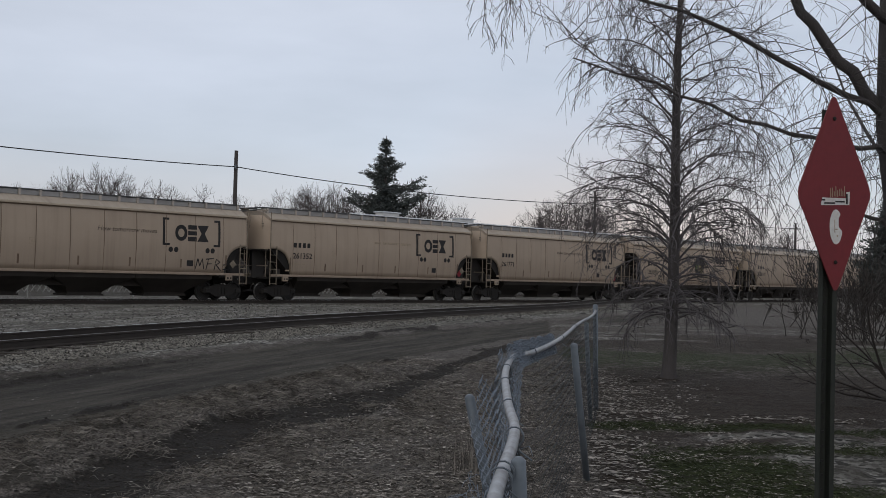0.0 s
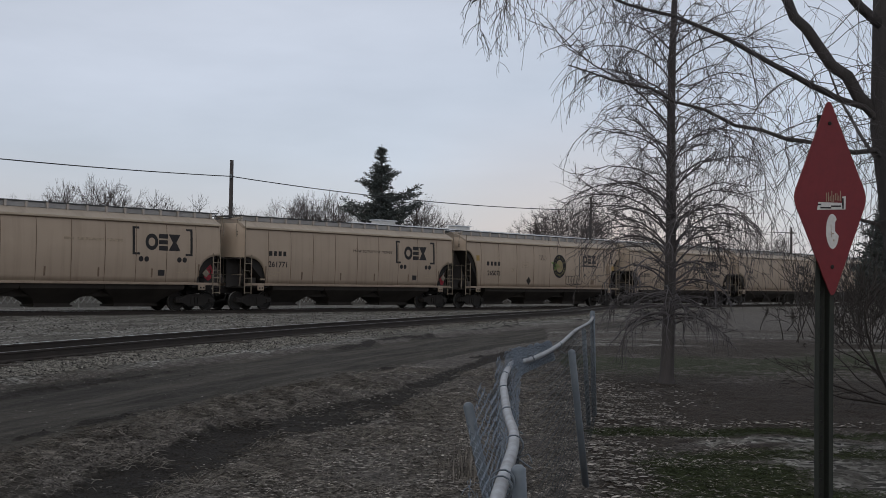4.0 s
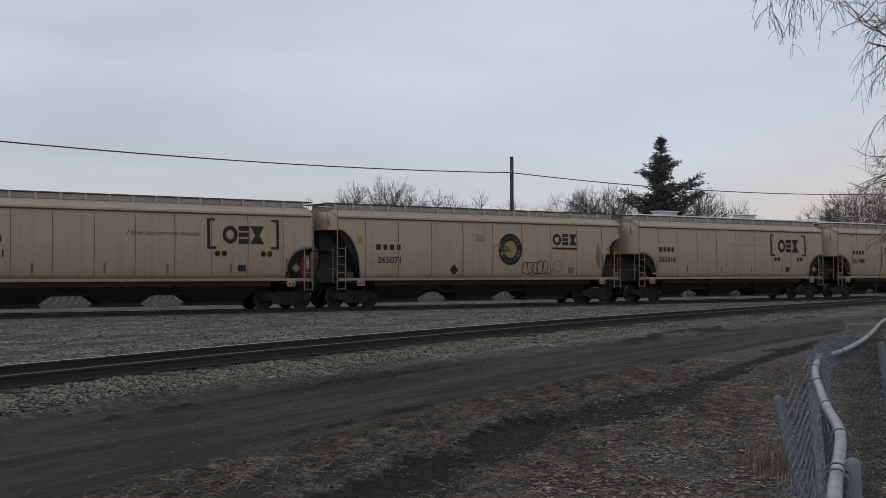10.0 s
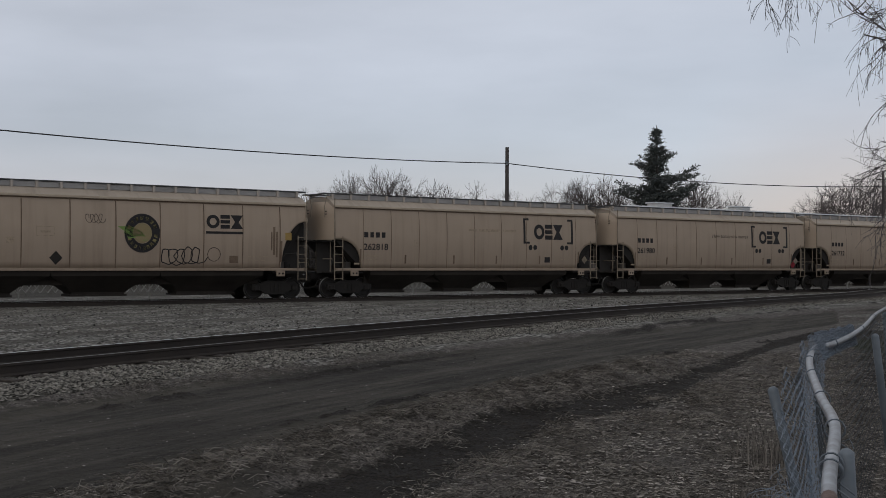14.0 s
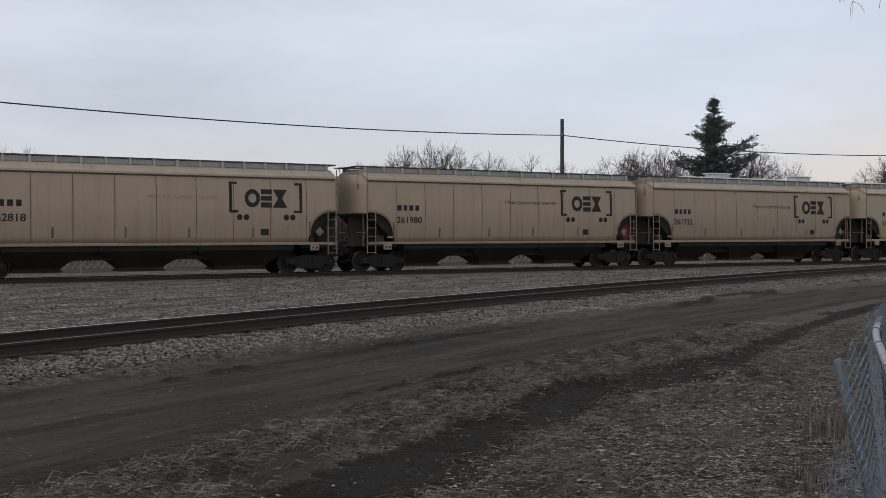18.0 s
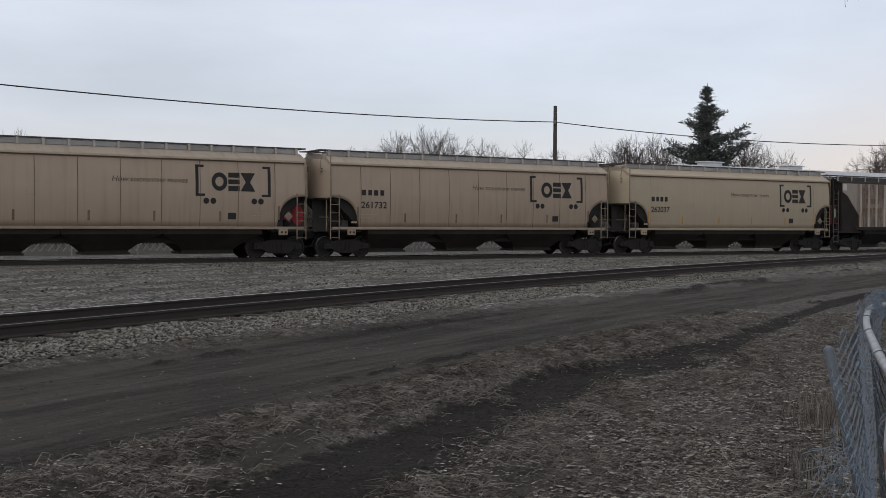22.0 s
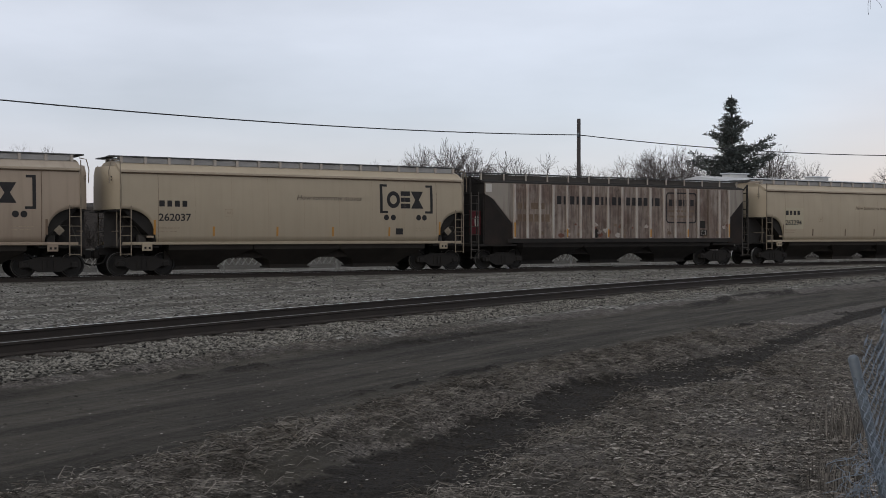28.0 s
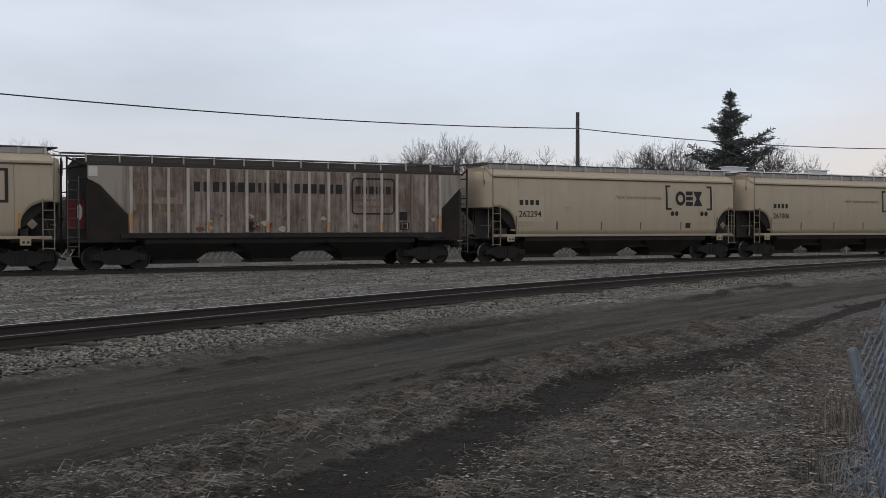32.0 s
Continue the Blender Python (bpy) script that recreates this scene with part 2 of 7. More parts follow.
M_RAILHEAD = mat("polished_rail_head", (0.62, 0.62, 0.61), 0.35, metal=0.7, second=(0.28, 0.27, 0.26), scale=3)
M_TIE = mat("weathered_tie", (0.05, 0.042, 0.036), 0.95, second=(0.085, 0.075, 0.066), scale=3, stretch=(1, 8, 8), bump=0.01)
M_STONE = mat("ballast_stone", (0.145, 0.137, 0.121), 0.95, second=(0.065, 0.06, 0.051), scale=9, amount=1.0, third=(0.19, 0.181, 0.162), fine=3, island=0.95)
M_PEBBLE = mat("dull_road_pebble", (0.085, 0.078, 0.067), 0.95, second=(0.04, 0.036, 0.031), scale=9, amount=1.0, island=0.8)
M_CLOD = mat("damp_earth_clod", (0.030, 0.025, 0.021), 0.95, second=(0.014, 0.012, 0.010), scale=5, amount=0.9, third=(0.055, 0.047, 0.039), fine=30, island=0.6)
M_GALV = mat("galvanised_pipe", (0.16, 0.185, 0.21), 0.55, metal=0.4, second=(0.07, 0.085, 0.10), scale=7, bump=0.001)
M_GALVRUST = mat("pipe_with_peeling_rust", (0.36, 0.38, 0.40), 0.4, metal=0.4, second=(0.10, 0.075, 0.065), scale=16, amount=0.75)
M_WIRE = mat("galvanised_wire", (0.20, 0.24, 0.29), 0.5, metal=0.4, second=(0.09, 0.115, 0.145), scale=5)
M_RED = mat("sun_faded_red_sign", (0.165, 0.015, 0.019), 0.5, second=(0.125, 0.013, 0.017), scale=4, amount=0.8, fine=40, spec=0.4)
M_POST = mat("green_channel_post", (0.016, 0.020, 0.017), 0.6, second=(0.03, 0.032, 0.026), scale=6)
M_STICKER = mat("torn_white_sticker", (0.62, 0.62, 0.6), 0.6, second=(0.4, 0.38, 0.36), scale=20)
M_BARK = mat("grey_brown_bark", (0.078, 0.071, 0.07), 0.95, second=(0.042, 0.038, 0.037), scale=6, stretch=(4, 4, 0.8), fine=25, bump=0.02)
M_TWIG = mat("winter_twig", (0.105, 0.097, 0.10), 0.9, second=(0.07, 0.065, 0.067))
M_FARTWIG = mat("far_winter_twig", (0.098, 0.085, 0.083), 0.9, second=(0.07, 0.062, 0.061))
# dark green lifted towards grey, with the distance haze in the colour
M_NEEDLE = mat("hazed_spruce_needles", (0.06, 0.07, 0.07), 0.8, second=(0.085, 0.095, 0.086), scale=1.5, amount=0.9)
M_POLE = mat("weathered_utility_pole", (0.05, 0.045, 0.044), 0.9, second=(0.08, 0.072, 0.07), stretch=(6, 6, 0.5))
M_CABLE = mat("black_cable", (0.02, 0.02, 0.022), 0.6)
M_ROOFMETAL = mat("white_metal_roof", (0.55, 0.57, 0.59), 0.45, second=(0.45, 0.47, 0.49), scale=0.3)
M_WALLPALE = mat("pale_metal_cladding", (0.5, 0.5, 0.49), 0.6, second=(0.4, 0.4, 0.39), scale=0.4)
M_SHEDWALL = mat("brown_shed_cladding", (0.09, 0.08, 0.073), 0.8, second=(0.06, 0.052, 0.047), scale=0.4)
M_LATTICE = mat("pale_fence_wire", (0.36, 0.36, 0.345), 0.6, second=(0.22, 0.22, 0.21))
M_STRAW = mat("dry_straw", (0.166, 0.152, 0.135), 0.95, second=(0.058, 0.052, 0.045), scale=1.2, amount=1.0, third=(0.25, 0.228, 0.205), fine=9, island=0.8)
M_LEAF = mat("dead_leaf", (0.285, 0.263, 0.236), 0.9, second=(0.10, 0.088, 0.076), scale=2.3, amount=0.7, third=(0.36, 0.335, 0.305), fine=7, island=0.75)
M_COAMING = mat("dull_galvanised_coaming", (0.33, 0.325, 0.32), 0.6, metal=0.2, second=(0.22, 0.215, 0.21), scale=1.2, amount=0.8)
M_EAVE_LIGHT = mat("eave_highlight_paint", (0.43, 0.36, 0.275), 0.6, second=(0.3, 0.24, 0.18), scale=1.5, amount=0.7)
M_HATCH = mat("dark_fittings_and_roof_shade", (0.085, 0.077, 0.07), 0.8, second=(0.05, 0.045, 0.04), scale=2)
M_SLOGAN = mat("brown_slogan_paint", (0.075, 0.058, 0.048), 0.75, second=(0.13, 0.10, 0.08), scale=6, amount=0.7)
M_BRUSH = mat("dark_brush_stems", (0.036, 0.031, 0.028), 0.9, second=(0.025, 0.022, 0.02))


# ---- mesh helpers ----
def part(name, bm, material, parent, label="", smooth=False, m=None):
    """Links a bmesh as one mesh object, under a thing or a part if one is given."""
    me = bpy.data.meshes.new(name)
    bm.to_mesh(me)
    bm.free()
    me.materials.append(material)
    if smooth:
        me.polygons.foreach_set("use_smooth", [True] * len(me.polygons))
    return hang(name, me, parent, label, m)


def hang(name, me, parent, label="", m=None):
    ob = new(name, me)
    if m is not None:
        ob.matrix_basis = m
    if parent:
        ob.parent = parent
    if label:
        ob["label"] = label
    return ob


def mesh_of(name, verts, faces, material, smooth=False):
    me = bpy.data.meshes.new(name)
    me.from_pydata([tuple(v) for v in verts], [], [tuple(f) for f in faces])
    me.materials.append(material)
    if smooth:
        me.polygons.foreach_set("use_smooth", [True] * len(me.polygons))
    return me


def box(bm, x0, x1, y0, y1, z0, z1, m=None, bevel=0.0):
    r = bmesh.ops.create_cube(bm, size=1)
    vs = r["verts"]
    for v in vs:
        v.co = Vector((x0 + (v.co.x + 0.5) * (x1 - x0), y0 + (v.co.y + 0.5) * (y1 - y0), z0 + (v.co.z + 0.5) * (z1 - z0)))
        if m is not None:
            v.co = m @ v.co
    if bevel:
        bmesh.ops.bevel(bm, geom=list({e for v in vs for e in v.link_edges}), offset=bevel, segments=1, affect="EDGES")


def boxed(x0, x1, y0, y1, z0, z1, bevel=0.0):
    bm = bmesh.new()
    box(bm, x0, x1, y0, y1, z0, z1, bevel=bevel)
    return bm


def tube(V, F, pts, radii, sides=5):
    """Adds a tapered tube along points to the lists V, F."""
    pts = [Vector(p) for p in pts]
    base = len(V)
    up = Vector((0.31, 0.17, 0.94))
    for i, p in enumerate(pts):
        d = (pts[min(i + 1, len(pts) - 1)] - pts[max(i - 1, 0)])
        d = d.normalized() if d.length > 1e-6 else Vector((0, 0, 1))
        a = d.cross(up)
        a = a.normalized() if a.length > 1e-3 else d.orthogonal().normalized()
        b = d.cross(a)
        r = radii[i] if isinstance(radii, (list, tuple)) else radii
        for k in range(sides):
            w = 2 * math.pi * k / sides
            V.append(p + (a * math.cos(w) + b * math.sin(w)) * r)
    for i in range(len(pts) - 1):
        for k in range(sides):
            k2 = (k + 1) % sides
            F.append((base + i * sides + k, base + i * sides + k2, base + (i + 1) * sides + k2, base + (i + 1) * sides + k))
    F.append(tuple(base + k for k in range(sides))[::-1])
    F.append(tuple(base + (len(pts) - 1) * sides + k for k in range(sides)))


def tubes(name, lines, material, smooth=False):
    V, F = [], []
    for pts, r, sides in lines:
        tube(V, F, pts, r, sides)
    return mesh_of(name, V, F, material, smooth)


def lathe(bm, profile, segments, axis="Y"):
    """Turns (radius, offset) pairs round an axis."""
    rings = []
    for r, o in profile:
        ring = []
        for k in range(segments):
            w = 2 * math.pi * k / segments
            p = (r * math.cos(w), o, r * math.sin(w)) if axis == "Y" else (r * math.cos(w), r * math.sin(w), o)
            ring.append(bm.verts.new(p))
        rings.append(ring)
    for a, b in zip(rings, rings[1:]):
        for k in range(segments):
            bm.faces.new((a[k], a[(k + 1) % segments], b[(k + 1) % segments], b[k]))
    bm.faces.new(rings[0][::-1])
    bm.faces.new(rings[-1])
    bmesh.ops.recalc_face_normals(bm, faces=bm.faces)


# ---- the plan: u runs along the main track, v away from the camera across it ----
A_TRACK = radians(42.42)
U_DIR, V_DIR = Vector((math.sin(A_TRACK), math.cos(A_TRACK), 0)), Vector((-math.cos(A_TRACK), math.sin(A_TRACK), 0))
V_MAIN, Z_MAIN, Z_SIDE = 45.85, 0.118, 0.2
TURN = 90 - math.degrees(A_TRACK)


def uv(u, v, z=0.0):
    return U_DIR * u + V_DIR * v + Vector((0, 0, z))


def siding_v(u):
    """The siding's centre line, which swings in to join the main track."""
    if u < -10:
        s = siding_v(-10) - siding_v(-9)
        return siding_v(-10) + s * (-10 - u) * 0.9
    w = u / 30
    v = 16.0 + 16.96 * w - 4.07 * w * w + 0.724 * w**3 - 0.75
    k = min(max((u - 50) / 35, 0), 1)
    k = k * k * (3 - 2 * k)
    return min(v * (1 - k) + V_MAIN * k, V_MAIN)


def smooth01(x):
    x = min(max(x, 0.0), 1.0)
    return x * x * (3 - 2 * x)


# wet rut in the verge, and the broken dark lips of the road: distance from the siding along u
RUT_U, RUT_D, RUT_W = (0, 4, 5.4, 7.8, 9.1, 11.1, 12.9, 16.5, 20.8, 26), (9.4, 9.35, 9.15, 8.95, 9.25, 9.35, 9.2, 8.85, 8.5, 8.2), (0.45, 0.6, 0.52, 0.52, 0.6, 0.45, 0.34, 0.26, 0.3, 0.22)
LIP_U, LIP_D = (9, 11, 13.4, 16.7, 20.9, 25), (7.75, 7.45, 7.5, 7.83, 8.45, 8.7)


def bell(x):
    return math.exp(-x * x)


def zones(x, y):
    """Height and cover of the ground: z, gravel, mud, grass, litter."""
    u, v = x * U_DIR.x + y * U_DIR.y, x * V_DIR.x + y * V_DIR.y
    slope = (siding_v(u + 0.5) - siding_v(u - 0.5)) if -60 < u < 95 else 0
    dn = (siding_v(u) - v) / math.sqrt(1 + slope * slope) if u < 90 else 99
    dm = V_MAIN - v
    far = smooth01((y - 60) / 60)
    big = noise.noise((x * 0.22, y * 0.22, 1.7))
    mid = noise.noise((x * 0.9, y * 0.9, 4.1))
    fine = noise.noise((x * 3.1, y * 3.1, 8.3))
    edge = big * 0.9 + mid * 0.5
    # the dirt road runs beside the siding
    road = smooth01((dn - 2.4 - 0.05 * max(u, 0) + mid * 0.25) / 0.8) * (1 - smooth01((dn - 7.3 - mid * 0.25) / 0.4))
    right = smooth01((x - 0.9 - 0.105 * (y - 5) + fine * 0.1) / 0.35) * (1 - smooth01((y - 40 - edge) / 8))
    road *= 1 - right
    z = -0.13 * road
    if dn < 99:
        crown = 1 - smooth01((abs(dn) - 1.45) / 1.3)
        z = z * (1 - crown) - 0.02 * crown
    cm = 1 - smooth01((abs(dm) - 1.6) / 1.4)
    z = z * (1 - cm) + (-0.05) * cm
    between = smooth01((-dn - 0.2) / 0.8) if dn < 99 else 1.0
    gravel = max(1 - smooth01((abs(dn) - 2.35 - 0.04 * max(u, 0) - mid * 0.25) / 0.6) if dn < 99 else 0, cm, between * (1 - right) * (0.85 + 0.3 * big))
    if dm < -3:
        gravel = 0.9 - 0.8 * smooth01((-dm - 8) / 3)
    # the rut with wet mud in the straw verge
    grain = noise.noise((x * 8.5, y * 8.5, 2.9))
    patch = noise.noise((u * 0.42, 7.7, 0)) + 0.5 * noise.noise((u * 1.3, 2.2, 0))
    on_yard = (0 if dn >= 99 else 1) * (1 - right)
    rut_w = np.interp(u, RUT_U, RUT_W) * (1 + 0.3 * patch)
    rut_off = (dn - np.interp(u, RUT_U, RUT_D) - mid * 0.16 - 0.10 * fine - 0.05 * grain) / rut_w
    mud_band = math.exp(-rut_off ** 4) * smooth01((u - 0.5) / 2.5) * (1 - smooth01((u - 23) / 4)) * smooth01(1.15 + 0.8 * patch + 0.45 * fine) * on_yard
    # broken dark lips along both edges of the road
    lip = bell((dn - np.interp(u, LIP_U, LIP_D) - mid * 0.12 - 0.06 * fine) / (0.16 + 0.05 * fine)) * smooth01((u - 10.5) / 2) * (1 - smooth01((u - 24) / 4)) * smooth01(0.9 + 1.6 * patch + 0.6 * fine)
    lip = max(lip, bell((dn - 6.52 - mid * 0.15) / (0.10 + 0.05 * fine)) * smooth01((u - 5.2) / 0.8) * (1 - smooth01((u - 8.3) / 0.8)) * smooth01(0.9 + fine))
    lip = max(lip, 0.9 * bell((dn - 7.05 - mid * 0.3 - 0.1 * fine) / 0.16) * smooth01(1.9 * noise.noise((u * 0.33, 4.4, 0)) + 0.3 + 0.6 * fine) * (1 - smooth01((u - 9) / 2)))
    lip = max(lip, bell((dn - 3.75 - mid * 0.3 - 0.12 * fine) / (0.2 + 0.08 * fine)) * smooth01(1.8 * noise.noise((u * 0.24, 9.4, 0)) + 0.5 + 0.5 * fine)) * on_yard
    mud = max(road, mud_band * 0.9, 0.95 * smooth01((-dm - 8) / 3))
    soil = on_yard * smooth01((5.4 - u) / 1.6) * smooth01((dn - 7.7 - mid * 0.3) / 0.5) * (0.75 + 0.5 * mid + 0.4 * fine)
    mud = max(mud, 0.75 * soil)
    ridge = (bell((dn - 8.3 - mid * 0.15) / 0.34) * (1 - smooth01((u - 13) / 4)) + 0.2 * bell((dn - np.interp(u, RUT_U, RUT_D) - 0.8 - mid * 0.2) / 0.35) + 0.5 * bell((dn - 7.6 - mid * 0.2) / 0.25) * (1 - smooth01((u - 10) / 3))) * on_yard
    z += ridge * (0.07 + 0.08 * fine + 0.05 * grain) - mud_band * 0.045 + lip * 0.05 * (0.6 + fine + 0.8 * grain)
    mud_band = max(mud_band, lip)
    rough = (1 - road) * (1 - cm) * (1 - far)
    z += rough * (fine * 0.025 + mid * 0.04 + grain * 0.014) + road * (mid * 0.015 + 0.026 * noise.noise((u * 0.25, dn * 1.6, 3.3)) + 0.014 * noise.noise((u * 0.5, dn * 5.0, 6.3)) + 0.005 * grain)
    g1 = math.exp(-(((x - 2.7 - mid * 0.5) / 0.9) ** 2 - 0) - (((y - 9.3) / 1.9) ** 2))
    g2 = bell((y - 12.55 - mid * 0.2) / 0.42) * 0.95
    g3 = max(0.75 * bell((y - 24 - big * 2) / 5.5) * (0.75 + 0.5 * big + 0.3 * mid), 0.35 * smooth01((y - 28) / 6) * (0.6 + big))
    g4 = bell((y - 11.0 - mid * 0.25) / 0.28) * 0.8 * smooth01((x - 2.3) / 0.5)
    grass = min(1.0, max(0, right * max(g1 * (0.95 + 0.4 * mid), g2 * (0.85 + 0.5 * mid), g3, g4)))
    path = right * max(math.exp(-(((y - 11.75 - mid * 0.3) / 0.24) ** 2)) * smooth01((x - 2.7) / 0.5), bell((y - 10.2 - mid * 0.4) / 1.5) * smooth01((x - 3.25 - mid * 0.4) / 0.5), 0.55 * bell((y - 38 - big * 4) / 5.0) * (0.6 + mid * 0.8))
    path = max(path, 0.8 * right * smooth01(0.2 + 2.2 * noise.noise((x * 0.16, y * 0.75, 4.7))) * smooth01((y - 25) / 5) * (1 - smooth01((y - 50) / 8)))
    gravel = max(gravel * (1 - right), path)
    litter = max(0.0, right * (1 - path) * (0.85 + mid * 0.4 - grass * 0.6))
    return z, min(max(gravel, 0), 1), min(max(mud, 0), 1), min(max(grass, 0), 1), min(max(litter, 0), 1), min(max(mud_band, 0), 1), u, (dn if dn < 99 else dm)


def ground_z(x, y):
    return zones(x, y)[0]


# ---- ground: one sheet to the horizon ----
def axis_lines(fine0, fine1, step, growth, lo, hi):
    mid = list(np.arange(fine0, fine1, step))
    out, s, x = [], step, fine1
    while x < hi:
        out.append(x)
        s *= growth
        x += s
    low, s, x = [], step, fine0 - step
    while x > lo:
        low.append(x)
        s *= growth
        x -= s
    return [lo] + low[::-1] + mid + out + [hi]


def build_ground():
    xs, ys = axis_lines(-13.0, 7.0, 0.1, 1.055, -2500, 2500), axis_lines(5.5, 21.0, 0.1, 1.05, -600, 3500)
    V, data = [], []
    for y in ys:
        for x in xs:
            q = zones(x, y) if abs(x) < 200 and -50 < y < 260 else (-0.1, 0.2, 0.1, 0.4, 0.1, 0.0, x, y)
            V.append((x, y, q[0]))
            data.append(q[1:])
    W = len(xs)
    F = [(j * W + i, j * W + i + 1, (j + 1) * W + i + 1, (j + 1) * W + i) for j in range(len(ys) - 1) for i in range(W - 1)]
    m = bpy.data.materials.new("earth_gravel_grass")
    m.use_nodes = True
    n, l = m.node_tree.nodes, m.node_tree.links
    b = n["Principled BSDF"]
    b.inputs["Specular IOR Level"].default_value = 0.2
    tc = n.new("ShaderNodeTexCoord")

    def nz(scale, detail=6, stretch=None):
        q = n.new("ShaderNodeTexNoise")
        q.inputs["Scale"].default_value, q.inputs["Detail"].default_value, q.inputs["Roughness"].default_value = scale, detail, 0.65
        src = tc.outputs["Object"]
        if stretch:
            cb = n.new("ShaderNodeCombineXYZ")
            for k, (name, sc) in enumerate((("along", stretch[0]), ("across", stretch[1]))):
                at, mu = n.new("ShaderNodeAttribute"), n.new("ShaderNodeMath")
                at.attribute_name, mu.operation = name, "MULTIPLY"
                l.new(at.outputs["Fac"], mu.inputs[0])
                mu.inputs[1].default_value = sc
                l.new(mu.outputs[0], cb.inputs[k])
            src = cb.outputs[0]
        l.new(src, q.inputs["Vector"])
        return q.outputs[0]

    def rng(src, a, c, lo=0.0, hi=1.0):
        q = n.new("ShaderNodeMapRange")
        q.inputs["From Min"].default_value, q.inputs["From Max"].default_value = a, c
        q.inputs["To Min"].default_value, q.inputs["To Max"].default_value = lo, hi
        l.new(src, q.inputs["Value"])
        return q.outputs[0]

    def mix(f, a, c):
        q = n.new("ShaderNodeMix")
        q.data_type = "RGBA"
        for sock, val in (("A", a), ("B", c)):
            if isinstance(val, tuple):
                q.inputs[sock].default_value = (*val, 1)
            else:
                l.new(val, q.inputs[sock])
        l.new(f, q.inputs["Factor"])
        return q.outputs["Result"]

    def layer(name, breakup):
        at = n.new("ShaderNodeAttribute")
        at.attribute_name = name
        q = n.new("ShaderNodeMath")
        q.operation = "ADD"
        l.new(at.outputs["Fac"], q.inputs[0])
        l.new(rng(breakup, 0.2, 0.8, -0.35, 0.35), q.inputs[1])
        return rng(q.outputs[0], 0.35, 0.65)

    n_fine, n_mid, n_big = nz(38), nz(5.5), nz(0.6)
    n_stone = n.new("ShaderNodeTexVoronoi")
    n_stone.inputs["Scale"].default_value = 17
    l.new(tc.outputs["Object"], n_stone.inputs["Vector"])
    n_streak = nz(1.0, 8, (0.16, 1.7))
    n_patch = nz(1.0, 6, (0.33, 1.1))
    n_coarse = n.new("ShaderNodeTexVoronoi")
    n_coarse.inputs["Scale"].default_value = 7.5
    l.new(tc.outputs["Object"], n_coarse.inputs["Vector"])
    dead = mix(rng(n_fine, 0.38, 0.64), (0.0245, 0.0215, 0.019), (0.235, 0.212, 0.19))
    dead = mix(rng(n_mid, 0.42, 0.68, 0, 0.75), dead, (0.028, 0.0245, 0.021))
    stones = mix(rng(n_stone.outputs["Color"], 0.3, 0.75), (0.024, 0.0225, 0.02), (0.36, 0.348, 0.318))
    stones = mix(rng(n_coarse.outputs["Color"], 0.45, 0.9, 0, 0.5), stones, (0.035, 0.032, 0.027))
    stones = mix(rng(n_patch, 0.45, 0.56, 0, 0.8), stones, (0.062, 0.057, 0.047))
    stones = mix(rng(n_streak, 0.5, 0.66, 0, 0.5), stones, (0.19, 0.18, 0.155))
    mudc = mix(rng(n_streak, 0.41, 0.6), (0.028, 0.025, 0.0208), (0.080, 0.073, 0.060))
    mudc = mix(rng(nz(1.0, 7, (0.45, 5.0)), 0.5, 0.68, 0, 0.8), mudc, (0.023, 0.020, 0.016))
    mudc = mix(rng(n_big, 0.5, 0.75, 0, 0.45), mudc, (0.086, 0.078, 0.065))
    mudc = mix(rng(n_mid, 0.5, 0.72, 0, 0.55), mudc, (0.034, 0.030, 0.025))
    mudc = mix(rng(n_fine, 0.56, 0.72, 0, 0.6), mudc, (0.120, 0.108, 0.090))
    grassc = mix(rng(n_fine, 0.35, 0.7), (0.017, 0.021, 0.009), (0.052, 0.058, 0.026))
    litterc = mix(rng(n_fine, 0.42, 0.66), (0.018, 0.0135, 0.0105), (0.078, 0.062, 0.048))
    c = mix(layer("litter", n_mid), dead, litterc)
    c = mix(layer("grass", n_mid), c, grassc)
    c = mix(layer("mud", n_mid), c, mudc)
    c = mix(layer("gravel", n_mid), c, stones)
    c = mix(layer("wet", n_mid), c, mix(rng(n_fine, 0.4, 0.7), (0.0115, 0.010, 0.0085), (0.040, 0.034, 0.028)))
    l.new(c, b.inputs["Base Color"])
    b.inputs["Roughness"].default_value = 0.92
    bp = n.new("ShaderNodeBump")
    bp.inputs["Strength"].default_value, bp.inputs["Distance"].default_value = 0.9, 0.04
    l.new(n_fine, bp.inputs["Height"])
    bp2 = n.new("ShaderNodeBump")
    bp2.inputs["Strength"].default_value, bp2.inputs["Distance"].default_value = 0.8, 0.12
    l.new(n_mid, bp2.inputs["Height"])
    l.new(bp.outputs[0], bp2.inputs["Normal"])
    l.new(bp2.outputs[0], b.inputs["Normal"])
    me = mesh_of("ground", V, F, m, smooth=True)
    for k, name in enumerate(("gravel", "mud", "grass", "litter", "wet", "along", "across")):
        at = me.attributes.new(name, "FLOAT", "POINT")
        at.data.foreach_set("value", [d[k] for d in data])
    tagged(new("ground", me), "bare yard ground of mud, gravel, dead grass and leaves", "ground", kind="structure")


build_ground()


